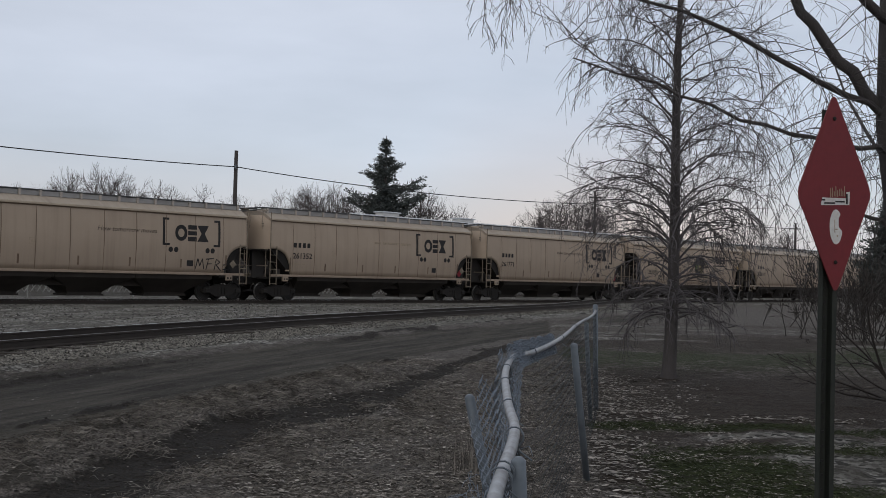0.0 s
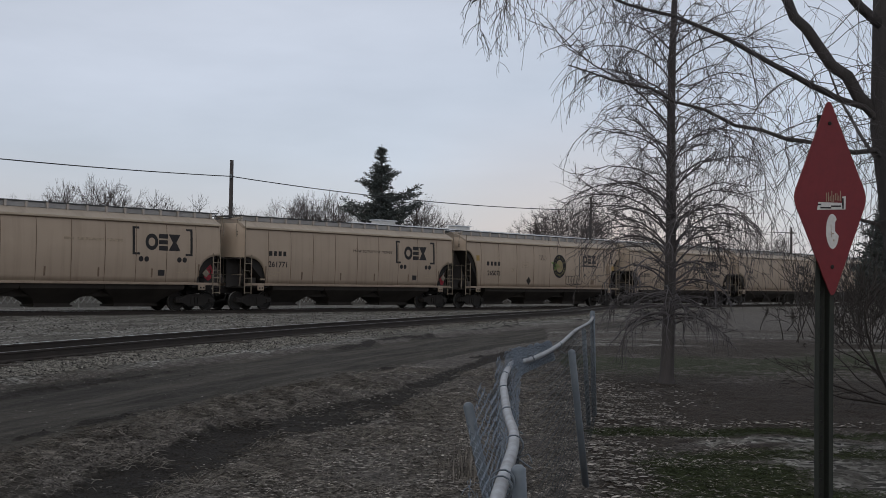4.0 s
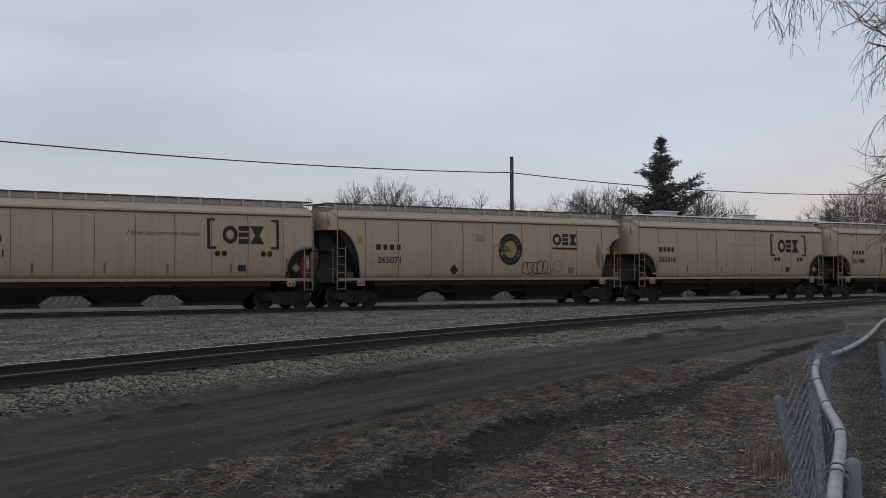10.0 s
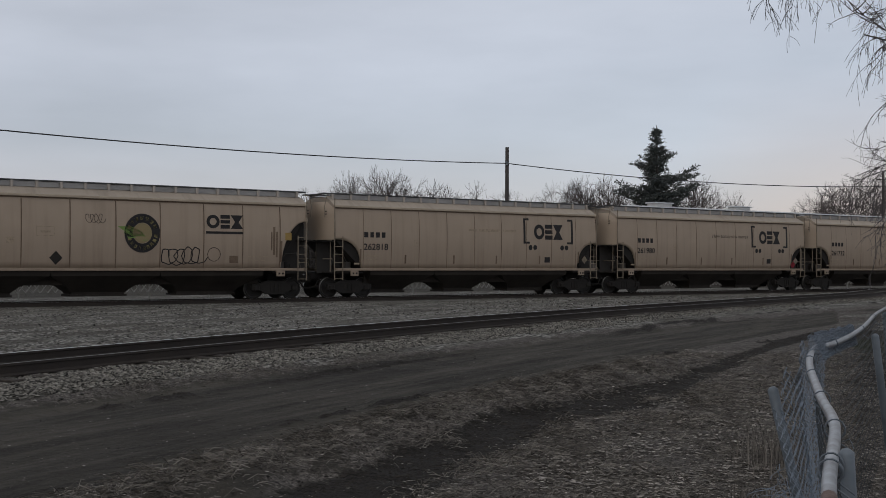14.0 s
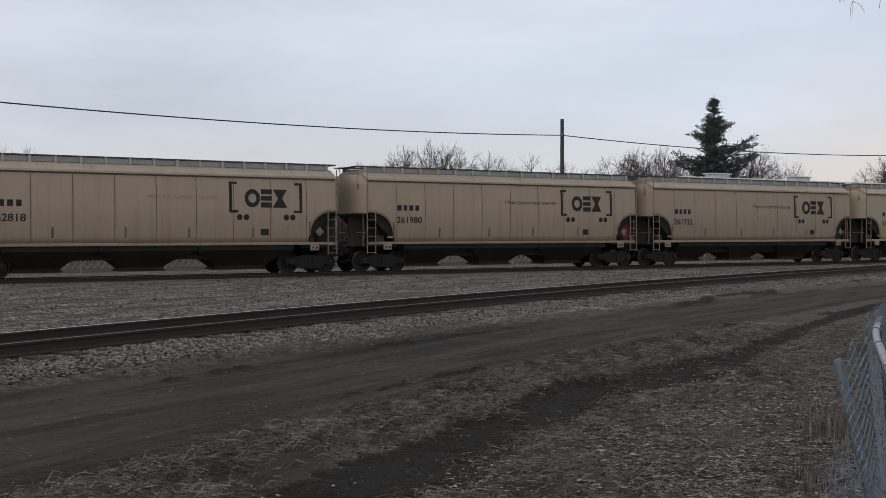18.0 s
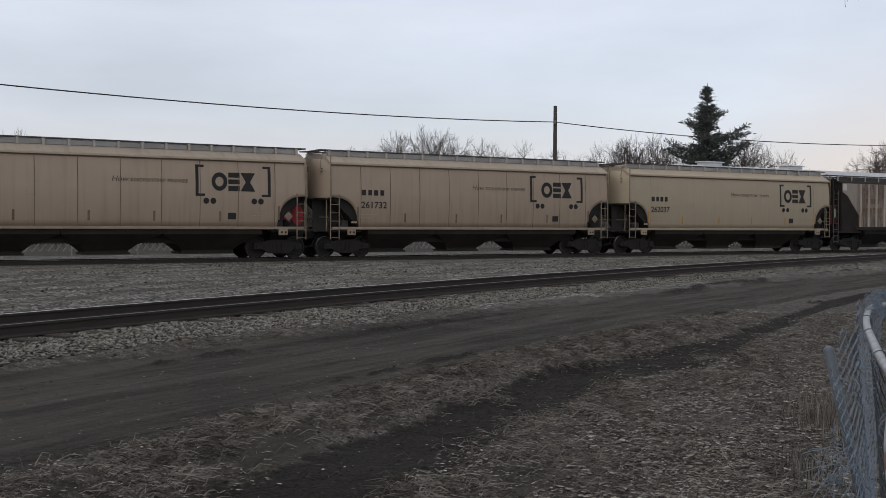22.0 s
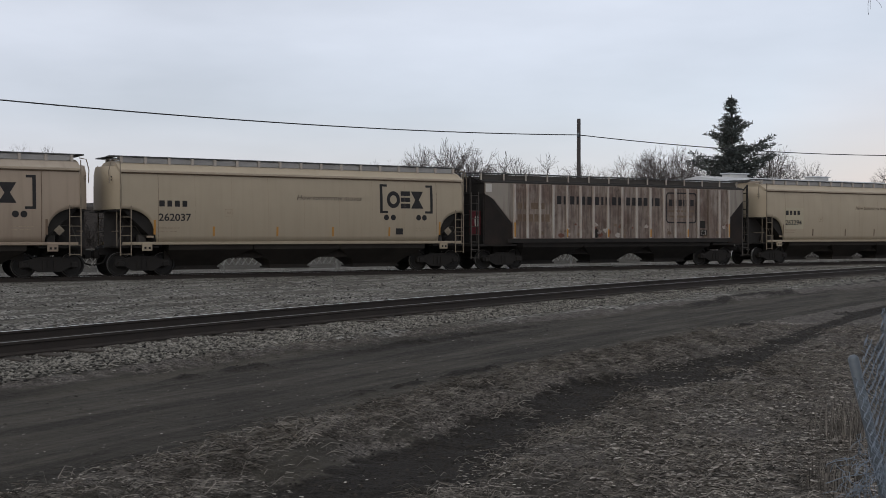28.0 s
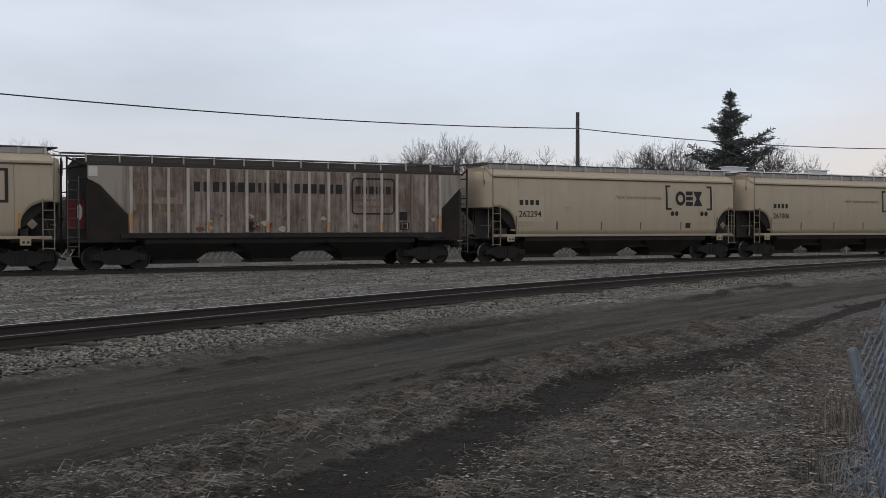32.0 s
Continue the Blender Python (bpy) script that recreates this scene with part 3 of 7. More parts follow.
# ---- tracks ----
def rail_run(line, z_top, name, parent, h=0.18, head=None):
    """One rail with foot, web and head along a list of (u, v)."""
    prof = [(-0.075, -h), (-0.075, -h + 0.015), (-0.012, -h + 0.04), (-0.012, -0.045), (-0.036, -0.035), (-0.036, 0.0), (0.036, 0.0), (0.036, -0.035), (0.012, -0.045), (0.012, -h + 0.04), (0.075, -h + 0.015), (0.075, -h)]
    V, F = [], []
    pts = [uv(a, c) for a, c in line]
    for i, p in enumerate(pts):
        d = (pts[min(i + 1, len(pts) - 1)] - pts[max(i - 1, 0)]).normalized()
        side = Vector((-d.y, d.x, 0))
        for s, z in prof:
            V.append(p + side * s + Vector((0, 0, z_top + z)))
    k = len(prof)
    for i in range(len(pts) - 1):
        for j in range(k - 1):
            F.append((i * k + j, i * k + j + 1, (i + 1) * k + j + 1, (i + 1) * k + j))
    me = mesh_of(name, V, F, M_RAIL)
    me.materials.append(head or M_RAILHEAD)
    for q in me.polygons:
        if q.index % (k - 1) == 5:
            q.material_index = 1
    return hang(name, me, parent)


def build_track(name, centre, z_top, u0, u1, label, tie_u0, tie_u1):
    track = tagged(new(name), label, "railway track", kind="structure")
    n_seg = int((u1 - u0) / 2)
    us = [u0 + (u1 - u0) * i / n_seg for i in range(n_seg + 1)]
    for side in (-0.7525, 0.7525):
        line = []
        for a in us:
            s = (centre(a + 0.5) - centre(a - 0.5))
            line.append((a - side * s / math.sqrt(1 + s * s), centre(a) + side / math.sqrt(1 + s * s)))
        rail_run(line, z_top, "rail", track, head=M_RAILDULL if side < 0 and name == "track_siding" else M_RAILHEAD)
    bm = boxed(-0.115, 0.115, -1.3, 1.3, -0.18, 0.0, bevel=0.012)
    me = bpy.data.meshes.new("tie")
    bm.to_mesh(me)
    bm.free()
    me.materials.append(M_TIE)
    a = tie_u0
    rng = random.Random(5)
    while a < tie_u1:
        s = math.atan(centre(a + 0.5) - centre(a - 0.5))
        m = Matrix.Translation(uv(a, centre(a), z_top - 0.185 + rng.uniform(-0.012, 0.008))) @ pose(0, 0, 0, 0, 0, TURN + math.degrees(s) + rng.uniform(-1.5, 1.5))
        hang("tie", me, track, "", m)
        a += 0.54
    return track


build_track("track_main", lambda a: V_MAIN, Z_MAIN, -110, 400, "far main track with dark rusty rails on pale gravel", -14, 60)
build_track("track_siding", siding_v, Z_SIDE, -60, 84, "curved siding with shiny worn rail heads on ballast", -12, 62)


def build_stones():
    """Loose ballast on the shoulders of the siding and over the strip between the tracks."""
    rng = random.Random(11)
    V, F = [], []
    ico = [(0, 0, 1), (0.9, 0, 0.2), (0.2, 0.9, 0.1), (-0.8, 0.4, 0.2), (-0.5, -0.8, 0.15), (0.5, -0.85, 0.1), (0, 0, -0.7)]
    tri = [(0, 1, 2), (0, 2, 3), (0, 3, 4), (0, 4, 5), (0, 5, 1), (6, 2, 1), (6, 3, 2), (6, 4, 3), (6, 5, 4), (6, 1, 5)]

    def stone(x, y, z, s):
        base, w = len(V), rng.uniform(0, 6.3)
        cw, sw, sy, sz = math.cos(w), math.sin(w), rng.uniform(0.55, 1.0), rng.uniform(0.35, 0.75)
        for a, b, c in ico:
            a, b, c = a * s * rng.uniform(0.8, 1.2), b * s * sy * rng.uniform(0.8, 1.2), c * s * sz
            V.append((x + a * cw - b * sw, y + a * sw + b * cw, z + c))
        F.extend(tuple(base + i for i in t) for t in tri)

    for _ in range(30000):
        a = rng.uniform(-9, 34) if rng.random() < 0.75 else rng.uniform(34, 62)
        d = abs(rng.gauss(0, 1.0)) * 0.85 + 0.8
        if d > 3.0:
            continue
        d = d if rng.random() < 0.8 else -d
        p = uv(a, siding_v(a) - d * 1.15)
        stone(p.x, p.y, ground_z(p.x, p.y) + 0.005, rng.uniform(0.018, 0.046))
    for _ in range(26000):
        a = rng.uniform(-4, 22)
        d = rng.uniform(0.85, 2.75)
        p = uv(a, siding_v(a) - d * 1.15)
        stone(p.x, p.y, ground_z(p.x, p.y) + 0.004, rng.uniform(0.018, 0.042))
    for _ in range(17000):
        a = rng.uniform(0, 70)
        v0, v1 = siding_v(a) + 1.4, V_MAIN - 1.2
        if v1 - v0 < 0.5:
            continue
        v = rng.uniform(v0, v1)
        if noise.noise((a * 0.12, v * 0.35, 2.0)) < -0.12:
            continue
        p = uv(a, v)
        stone(p.x, p.y, ground_z(p.x, p.y), rng.uniform(0.02, 0.06))
    tagged(new("ballast_stones", mesh_of("ballast_stones", V, F, M_STONE)), "loose grey crushed stones along the rails", "gravel", kind="stuff")
    V, F = [], []
    for _ in range(14000):
        a = rng.uniform(-4, 30)
        d = rng.uniform(3, 9.5)
        if noise.noise((a * 0.45, d * 2.4, 5.0)) + 0.4 * noise.noise((a * 2.0, d * 2.0, 1.0)) < rng.uniform(0.0, 0.75):
            continue
        s_ = siding_v(a + 0.5) - siding_v(a - 0.5)
        p = uv(a, siding_v(a) - d * math.sqrt(1 + s_ * s_))
        stone(p.x, p.y, ground_z(p.x, p.y), 0.006 + 0.018 * rng.random() ** 2.2)
    tagged(new("road_pebbles", mesh_of("road_pebbles", V, F, M_PEBBLE)), "small dull stones pressed into the dirt road", "gravel", kind="stuff")


build_stones()


def build_clods():
    """Dark lumps of earth turned up along the rut and the edges of the road."""
    rng = random.Random(29)
    V, F = [], []
    top = [(0, 0, 1), (0.9, 0.1, 0.25), (0.3, 0.85, 0.2), (-0.75, 0.5, 0.3), (-0.6, -0.7, 0.2), (0.45, -0.8, 0.3)]
    made = 0
    while made < 9000:
        a, d = rng.uniform(-2, 27), rng.uniform(2.8, 10.6)
        s_ = siding_v(a + 0.5) - siding_v(a - 0.5)
        p = uv(a, siding_v(a) - d * math.sqrt(1 + s_ * s_))
        q = zones(p.x, p.y)
        if q[5] < rng.uniform(0.12, 0.9) or q[4] > 0.3:
            made += 0.02
            continue
        made += 1
        s, w, base = 0.006 + 0.022 * rng.random() ** 2, rng.uniform(0, 6.3), len(V)
        for x, y, z in top:
            x, y = x * s * rng.uniform(0.7, 1.3), y * s * rng.uniform(0.7, 1.3)
            V.append((p.x + x * math.cos(w) - y * math.sin(w), p.y + x * math.sin(w) + y * math.cos(w), q[0] - 0.006 + z * s * rng.uniform(0.5, 0.9)))
        F.extend((base, base + 1 + k, base + 1 + (k + 1) % 5) for k in range(5))
    tagged(new("earth_clods", mesh_of("earth_clods", V, F, M_CLOD)), "dark damp lumps of earth beside the rut", "earth", kind="stuff")


build_clods()

# ---- the train ----
SPEED, SLOWING = 4.685, 0.0021


def travel(t):
    return SPEED * t - SLOWING * t * t


# half section of a curved-sided hopper: height above the rail, half width
SECTION = ((1.30, 1.50), (1.6, 1.525), (2.0, 1.548), (2.5, 1.565), (3.0, 1.565), (3.5, 1.545), (3.85, 1.51), (4.13, 1.465))


def half_width(z, section=SECTION):
    if z <= section[0][0]:
        return section[0][1]
    for (z0, w0), (z1, w1) in zip(section, section[1:]):
        if z <= z1:
            return w0 + (w1 - w0) * (z - z0) / (z1 - z0)
    return section[-1][1]


def cut_height(x, length, reach_l, top_l, reach_r, top_r, power):
    """The lower edge of the side sheet, raised in an arch over each end platform."""
    z = 1.30
    if x < reach_l:
        z = 1.30 + (top_l - 1.30) * (1 - (x / reach_l) ** power) ** (1 / power)
    if length - x < reach_r:
        z = max(z, 1.30 + (top_r - 1.30) * (1 - ((length - x) / reach_r) ** power) ** (1 / power))
    return z


def curved_body(length, cuts):
    """Both curved sides with their end cut-outs, the end sheets that bulge outwards, and the slope sheets under them."""
    bm = bmesh.new()
    xs = sorted({round(v, 3) for v in [*np.linspace(0, 2.2, 23), *np.linspace(2.2, length - 2.2, 10), *np.linspace(length - 2.2, length, 23)]})
    rows = 10
    for side in (-1, 1):
        grid = []
        for x in xs:
            z0 = cut_height(x, length, *cuts)
            col = []
            for k in range(rows + 1):
                z = z0 + (4.13 - z0) * k / rows
                col.append(bm.verts.new((x, side * half_width(z), z)))
            grid.append(col)
        for a, b in zip(grid, grid[1:]):
            for k in range(rows):
                bm.faces.new((a[k], b[k], b[k + 1], a[k + 1]) if side < 0 else (a[k + 1], b[k + 1], b[k], a[k]))
        # returned edge along the cut-out gives the sheet its thickness
        inner = [bm.verts.new((col[0].co.x, side * (half_width(col[0].co.z) - 0.08), col[0].co.z)) for col in grid]
        for i in range(len(grid) - 1):
            bm.faces.new((grid[i][0], inner[i], inner[i + 1], grid[i + 1][0]))
    return bm


def end_sheet(x_end, sign, top_cut):
    """The end wall over the platform: a sheet bowed out along its middle."""
    bm = bmesh.new()
    zs = [top_cut - 0.02 + (4.32 - top_cut) * k / 6 for k in range(7)]
    grid = []
    for z in zs:
        w = half_width(z) if z < 4.13 else 1.465 - (z - 4.13) * 2.6
        grid.append([bm.verts.new((x_end + sign * 0.5 * (1 - abs(y / 6) ** 3.5), w * y / 6, z)) for y in range(-6, 7)])
    for a, b in zip(grid, grid[1:]):
        for k in range(12):
            bm.faces.new((a[k], a[k + 1], b[k + 1], b[k]))
    bmesh.ops.recalc_face_normals(bm, faces=bm.faces)
    return bm


def slope_sheet(x_end, sign, top_cut, reach):
    """The inclined floor that closes the hopper under the end wall, with a bulkhead post frame before it."""
    bm = bmesh.new()
    p = [(x_end - sign * 0.02, top_cut), (x_end - sign * reach * 1.25, 1.12)]
    vs = [bm.verts.new((x, y * 1.44, z)) for x, z in p for y in (-1, 1)]
    bm.faces.new((vs[0], vs[1], vs[3], vs[2]))
    for y in (-1.42, 1.42):
        vs2 = [bm.verts.new(c) for c in ((p[0][0], y, p[0][1]), (p[1][0], y, p[1][1]), (p[1][0], y, p[0][1]))]
        bm.faces.new(vs2)
    return bm


def roof(length):
    """Roof in shallow pitches from the eave to the crown, with the rolled eave lip."""
    prof = [(1.465, 4.08), (1.515, 4.08), (1.52, 4.15), (1.47, 4.17), (1.30, 4.27), (1.10, 4.39), (0.8, 4.49), (0.4, 4.54)]
    prof = [(-w, z) for w, z in prof] + [(w, z) for w, z in prof[::-1]]
    bm = bmesh.new()
    stations = [-0.06, 0.0, length * 0.25, length * 0.5, length * 0.75, length, length + 0.06]
    grid = [[bm.verts.new((x, w, z)) for w, z in prof] for x in stations]
    for a, b in zip(grid, grid[1:]):
        for k in range(len(prof) - 1):
            bm.faces.new((a[k], a[k + 1], b[k + 1], b[k]))
    bm.faces.new(grid[0])
    bm.faces.new(grid[-1][::-1])
    bmesh.ops.recalc_face_normals(bm, faces=bm.faces)
    return bm


def hopper_bay(x0, x1, b0, b1):
    """One discharge bay: a funnel under the sill with its outlet gate."""
    bm = bmesh.new()
    rings = [((x0, x1), 1.44, 1.24), ((x0 + 0.02, x1 - 0.02), 1.40, 1.02), ((b0 - 0.5, b1 + 0.5), 0.80, 0.60), ((b0 - 0.25, b1 + 0.25), 0.5, 0.36), ((b0 - 0.2, b1 + 0.2), 0.48, 0.24)]
    vs = [[bm.verts.new(c) for c in ((xa, -w, z), (xb, -w, z), (xb, w, z), (xa, w, z))] for (xa, xb), w, z in rings]
    for a, b in zip(vs, vs[1:]):
        for k in range(4):
            bm.faces.new((a[k], a[(k + 1) % 4], b[(k + 1) % 4], b[k]))
    bm.faces.new(vs[-1])
    box(bm, b0 - 0.3, b1 + 0.3, -0.55, 0.55, 0.20, 0.28)
    box(bm, x0, x1, -0.85, 0.85, 0.66, 1.1)
    bmesh.ops.recalc_face_normals(bm, faces=bm.faces)
    return bm


def ladder(x, side, z0, z1, w=0.42, step=0.36, y=1.58, outer=None, material=None):
    lines = []
    ys = side * y
    for k, dx in enumerate((0, w)):
        lines.append(([(x + dx, ys, z0), (x + dx, ys, 4.45 if k == outer else z1)], 0.026, 4))
    z = z0 + 0.06
    while z < z1:
        lines.append(([(x, ys, z), (x + w, ys, z)], 0.016, 4))
        z += step
    return tubes("ladder", lines, material or M_LADDER)


def wheelset_mesh():
    bm = bmesh.new()
    for s in (-1, 1):
        bm2 = bmesh.new()
        prof = [(0.10, 0.62), (0.12, 0.66), (0.34, 0.69), (0.40, 0.66), (0.485, 0.665), (0.487, 0.695), (0.462, 0.71), (0.455, 0.80), (0.40, 0.805), (0.36, 0.745), (0.16, 0.74), (0.12, 0.82), (0.08, 0.84)]
        lathe(bm2, [(r, s * o) for r, o in prof], 20)
        me = bpy.data.meshes.new("tmp")
        bm2.to_mesh(me)
        bm2.free()
        bm.from_mesh(me)
        bpy.data.meshes.remove(me)
    bm3 = bmesh.new()
    lathe(bm3, [(0.075, -1.02), (0.085, -0.6), (0.085, 0.6), (0.075, 1.02)], 10)
    me = bpy.data.meshes.new("tmp")
    bm3.to_mesh(me)
    bm3.free()
    bm.from_mesh(me)
    bpy.data.meshes.remove(me)
    out = bpy.data.meshes.new("wheelset")
    bm.to_mesh(out)
    bm.free()
    out.materials.append(M_WHEEL)
    out.materials.append(M_TREAD)
    for q in out.polygons:
        r = math.hypot(q.center.x, q.center.z)
        if r > 0.40 and 0.70 < abs(q.center.y) < 0.80 and abs(q.normal.y) < 0.3:
            q.material_index = 1
    return out


WHEELSET = wheelset_mesh()


def side_frame():
    """A cast truck side: bellied between the two axle boxes, pierced by windows."""
    bm = bmesh.new()
    top = [(-1.12, 0.50), (-1.10, 0.62), (-0.75, 0.66), (-0.40, 0.78), (0.40, 0.78), (0.75, 0.66), (1.10, 0.62), (1.12, 0.50)]
    low = [(1.12, 0.38), (0.70, 0.36), (0.42, 0.20), (-0.42, 0.20), (-0.70, 0.36), (-1.12, 0.38)]
    ring = top + low
    a = [bm.verts.new((x, -0.07, z)) for x, z in ring]
    b = [bm.verts.new((x, 0.07, z)) for x, z in ring]
    bm.faces.new(a)
    bm.faces.new(b[::-1])
    for k in range(len(ring)):
        bm.faces.new((a[k], b[k], b[(k + 1) % len(ring)], a[(k + 1) % len(ring)]))
    for x in (-0.2, 0.0, 0.2):
        box(bm, x - 0.07, x + 0.07, -0.10, 0.10, 0.30, 0.62)
    for x in (-0.9, 0.9):
        box(bm, x - 0.13, x + 0.13, -0.13, 0.10, 0.36, 0.58, bevel=0.03)
    bmesh.ops.recalc_face_normals(bm, faces=bm.faces)
    return bm


def truck(car, x):
    bm = boxed(-0.22, 0.22, -1.0, 1.0, 0.42, 0.78, bevel=0.04)
    box(bm, -0.14, 0.14, -0.5, 0.5, 0.78, 1.05)
    t = part("truck", bm, M_GRIME_SHADE, car, m=pose(x, 0, 0))
    for y in (-1.0, 1.0):
        part("side_frame", side_frame(), M_GRIME_SHADE, t, m=pose(0, y, 0, 0, 0, 0 if y < 0 else 180))
    for dx in (-0.9, 0.9):
        hang("wheelset", WHEELSET, t, m=pose(dx, 0, 0.457))
    return t


def conform(me, section=SECTION, out=0.012):
    """Lays flat lettering, drawn in x and z, onto the near side of the body."""
    for v in me.vertices:
        v.co.y = -(half_width(v.co.z, section) + out)
    return me


def letters(text, x, z, height, material, shear=0.0, squeeze=1.0, bold=0.02):
    cu = bpy.data.curves.new("text", "FONT")
    cu.body, cu.size, cu.shear, cu.resolution_u, cu.offset = text, height / 0.72, shear, 3, height * bold
    ob = bpy.data.objects.new("text", cu)
    scene.collection.objects.link(ob)
    bpy.context.view_layer.update()
    me = bpy.data.meshes.new_from_object(ob.evaluated_get(bpy.context.evaluated_depsgraph_get()))
    bpy.data.objects.remove(ob)
    w = max(v.co.x for v in me.vertices)
    for v in me.vertices:
        v.co = Vector((x + v.co.x * squeeze, 0, z + v.co.y))
    me.materials.clear()
    me.materials.append(material)
    return me


def flat(polys, material, name):
    """Plain painted shapes, each a list of (x, z) corners, cut into strips so that they follow the curved side."""
    bm = bmesh.new()
    for poly in polys:
        bm.faces.new([bm.verts.new((x, 0, z)) for x, z in poly])
    bmesh.ops.remove_doubles(bm, verts=bm.verts, dist=0.0005)
    for z in np.arange(1.4, 4.1, 0.2):
        bmesh.ops.bisect_plane(bm, geom=bm.verts[:] + bm.edges[:] + bm.faces[:], plane_co=(0, 0, z), plane_no=(0, 0, 1))
    bmesh.ops.recalc_face_normals(bm, faces=bm.faces)
    me = bpy.data.meshes.new(name)
    bm.to_mesh(me)
    bm.free()
    me.materials.append(material)
    return me


def rect(x0, x1, z0, z1):
    return [(x0, z0), (x1, z0), (x1, z1), (x0, z1)]


def disc(x, z, r, n=18, rz=None):
    return [(x + r * math.cos(2 * math.pi * k / n), z + (rz or r) * math.sin(2 * math.pi * k / n)) for k in range(n)]


def ring_strip(x, z, r0, r1, a0=0, a1=360, n=24, sq=1.0):
    out = []
    for k in range(n):
        w0, w1 = (radians(a0 + (a1 - a0) * j / n) for j in (k, k + 1))
        out.append([(x + r * math.cos(w) * sq, z + r * math.sin(w)) for r, w in ((r0, w0), (r1, w0), (r1, w1), (r0, w1))])
    return out


def mark_blocks(x0, x1, z0, z1, widths, gap=0.2):
    """Lettering that stands as plain blocks."""
    total = sum(widths) + gap * (len(widths) - 1)
    k, x, out = (x1 - x0) / total, x0, []
    for w in widths:
        out.append(rect(x, x + w * k, z0, z1))
        x += (w + gap) * k
    return out


def emblem(x0, x1, z0, z1):
    """The railway's mark, as three plain dark shapes: a ring, a split block and an hourglass."""
    w, h = x1 - x0, z1 - z0
    r = h / 2
    out = ring_strip(x0 + w * 0.18, z0 + r, r * 0.52, r, 0, 360, 16, w * 0.36 / h)
    a, b = x0 + w * 0.38, x0 + w * 0.64
    out += [rect(a, b, z0, z0 + h * 0.28), rect(a, b, z0 + h * 0.38, z0 + h * 0.63), rect(a, b, z0 + h * 0.73, z1)]
    a, b, c = x0 + w * 0.66, x1, x0 + w * 0.83
    e = w * 0.05
    out += [[(a, z0), (b, z0), (c + e, z0 + r), (c - e, z0 + r)], [(c - e, z0 + r), (c + e, z0 + r), (b, z1), (a, z1)]]
    return out


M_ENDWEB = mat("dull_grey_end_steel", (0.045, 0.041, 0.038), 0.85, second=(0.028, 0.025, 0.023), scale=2)


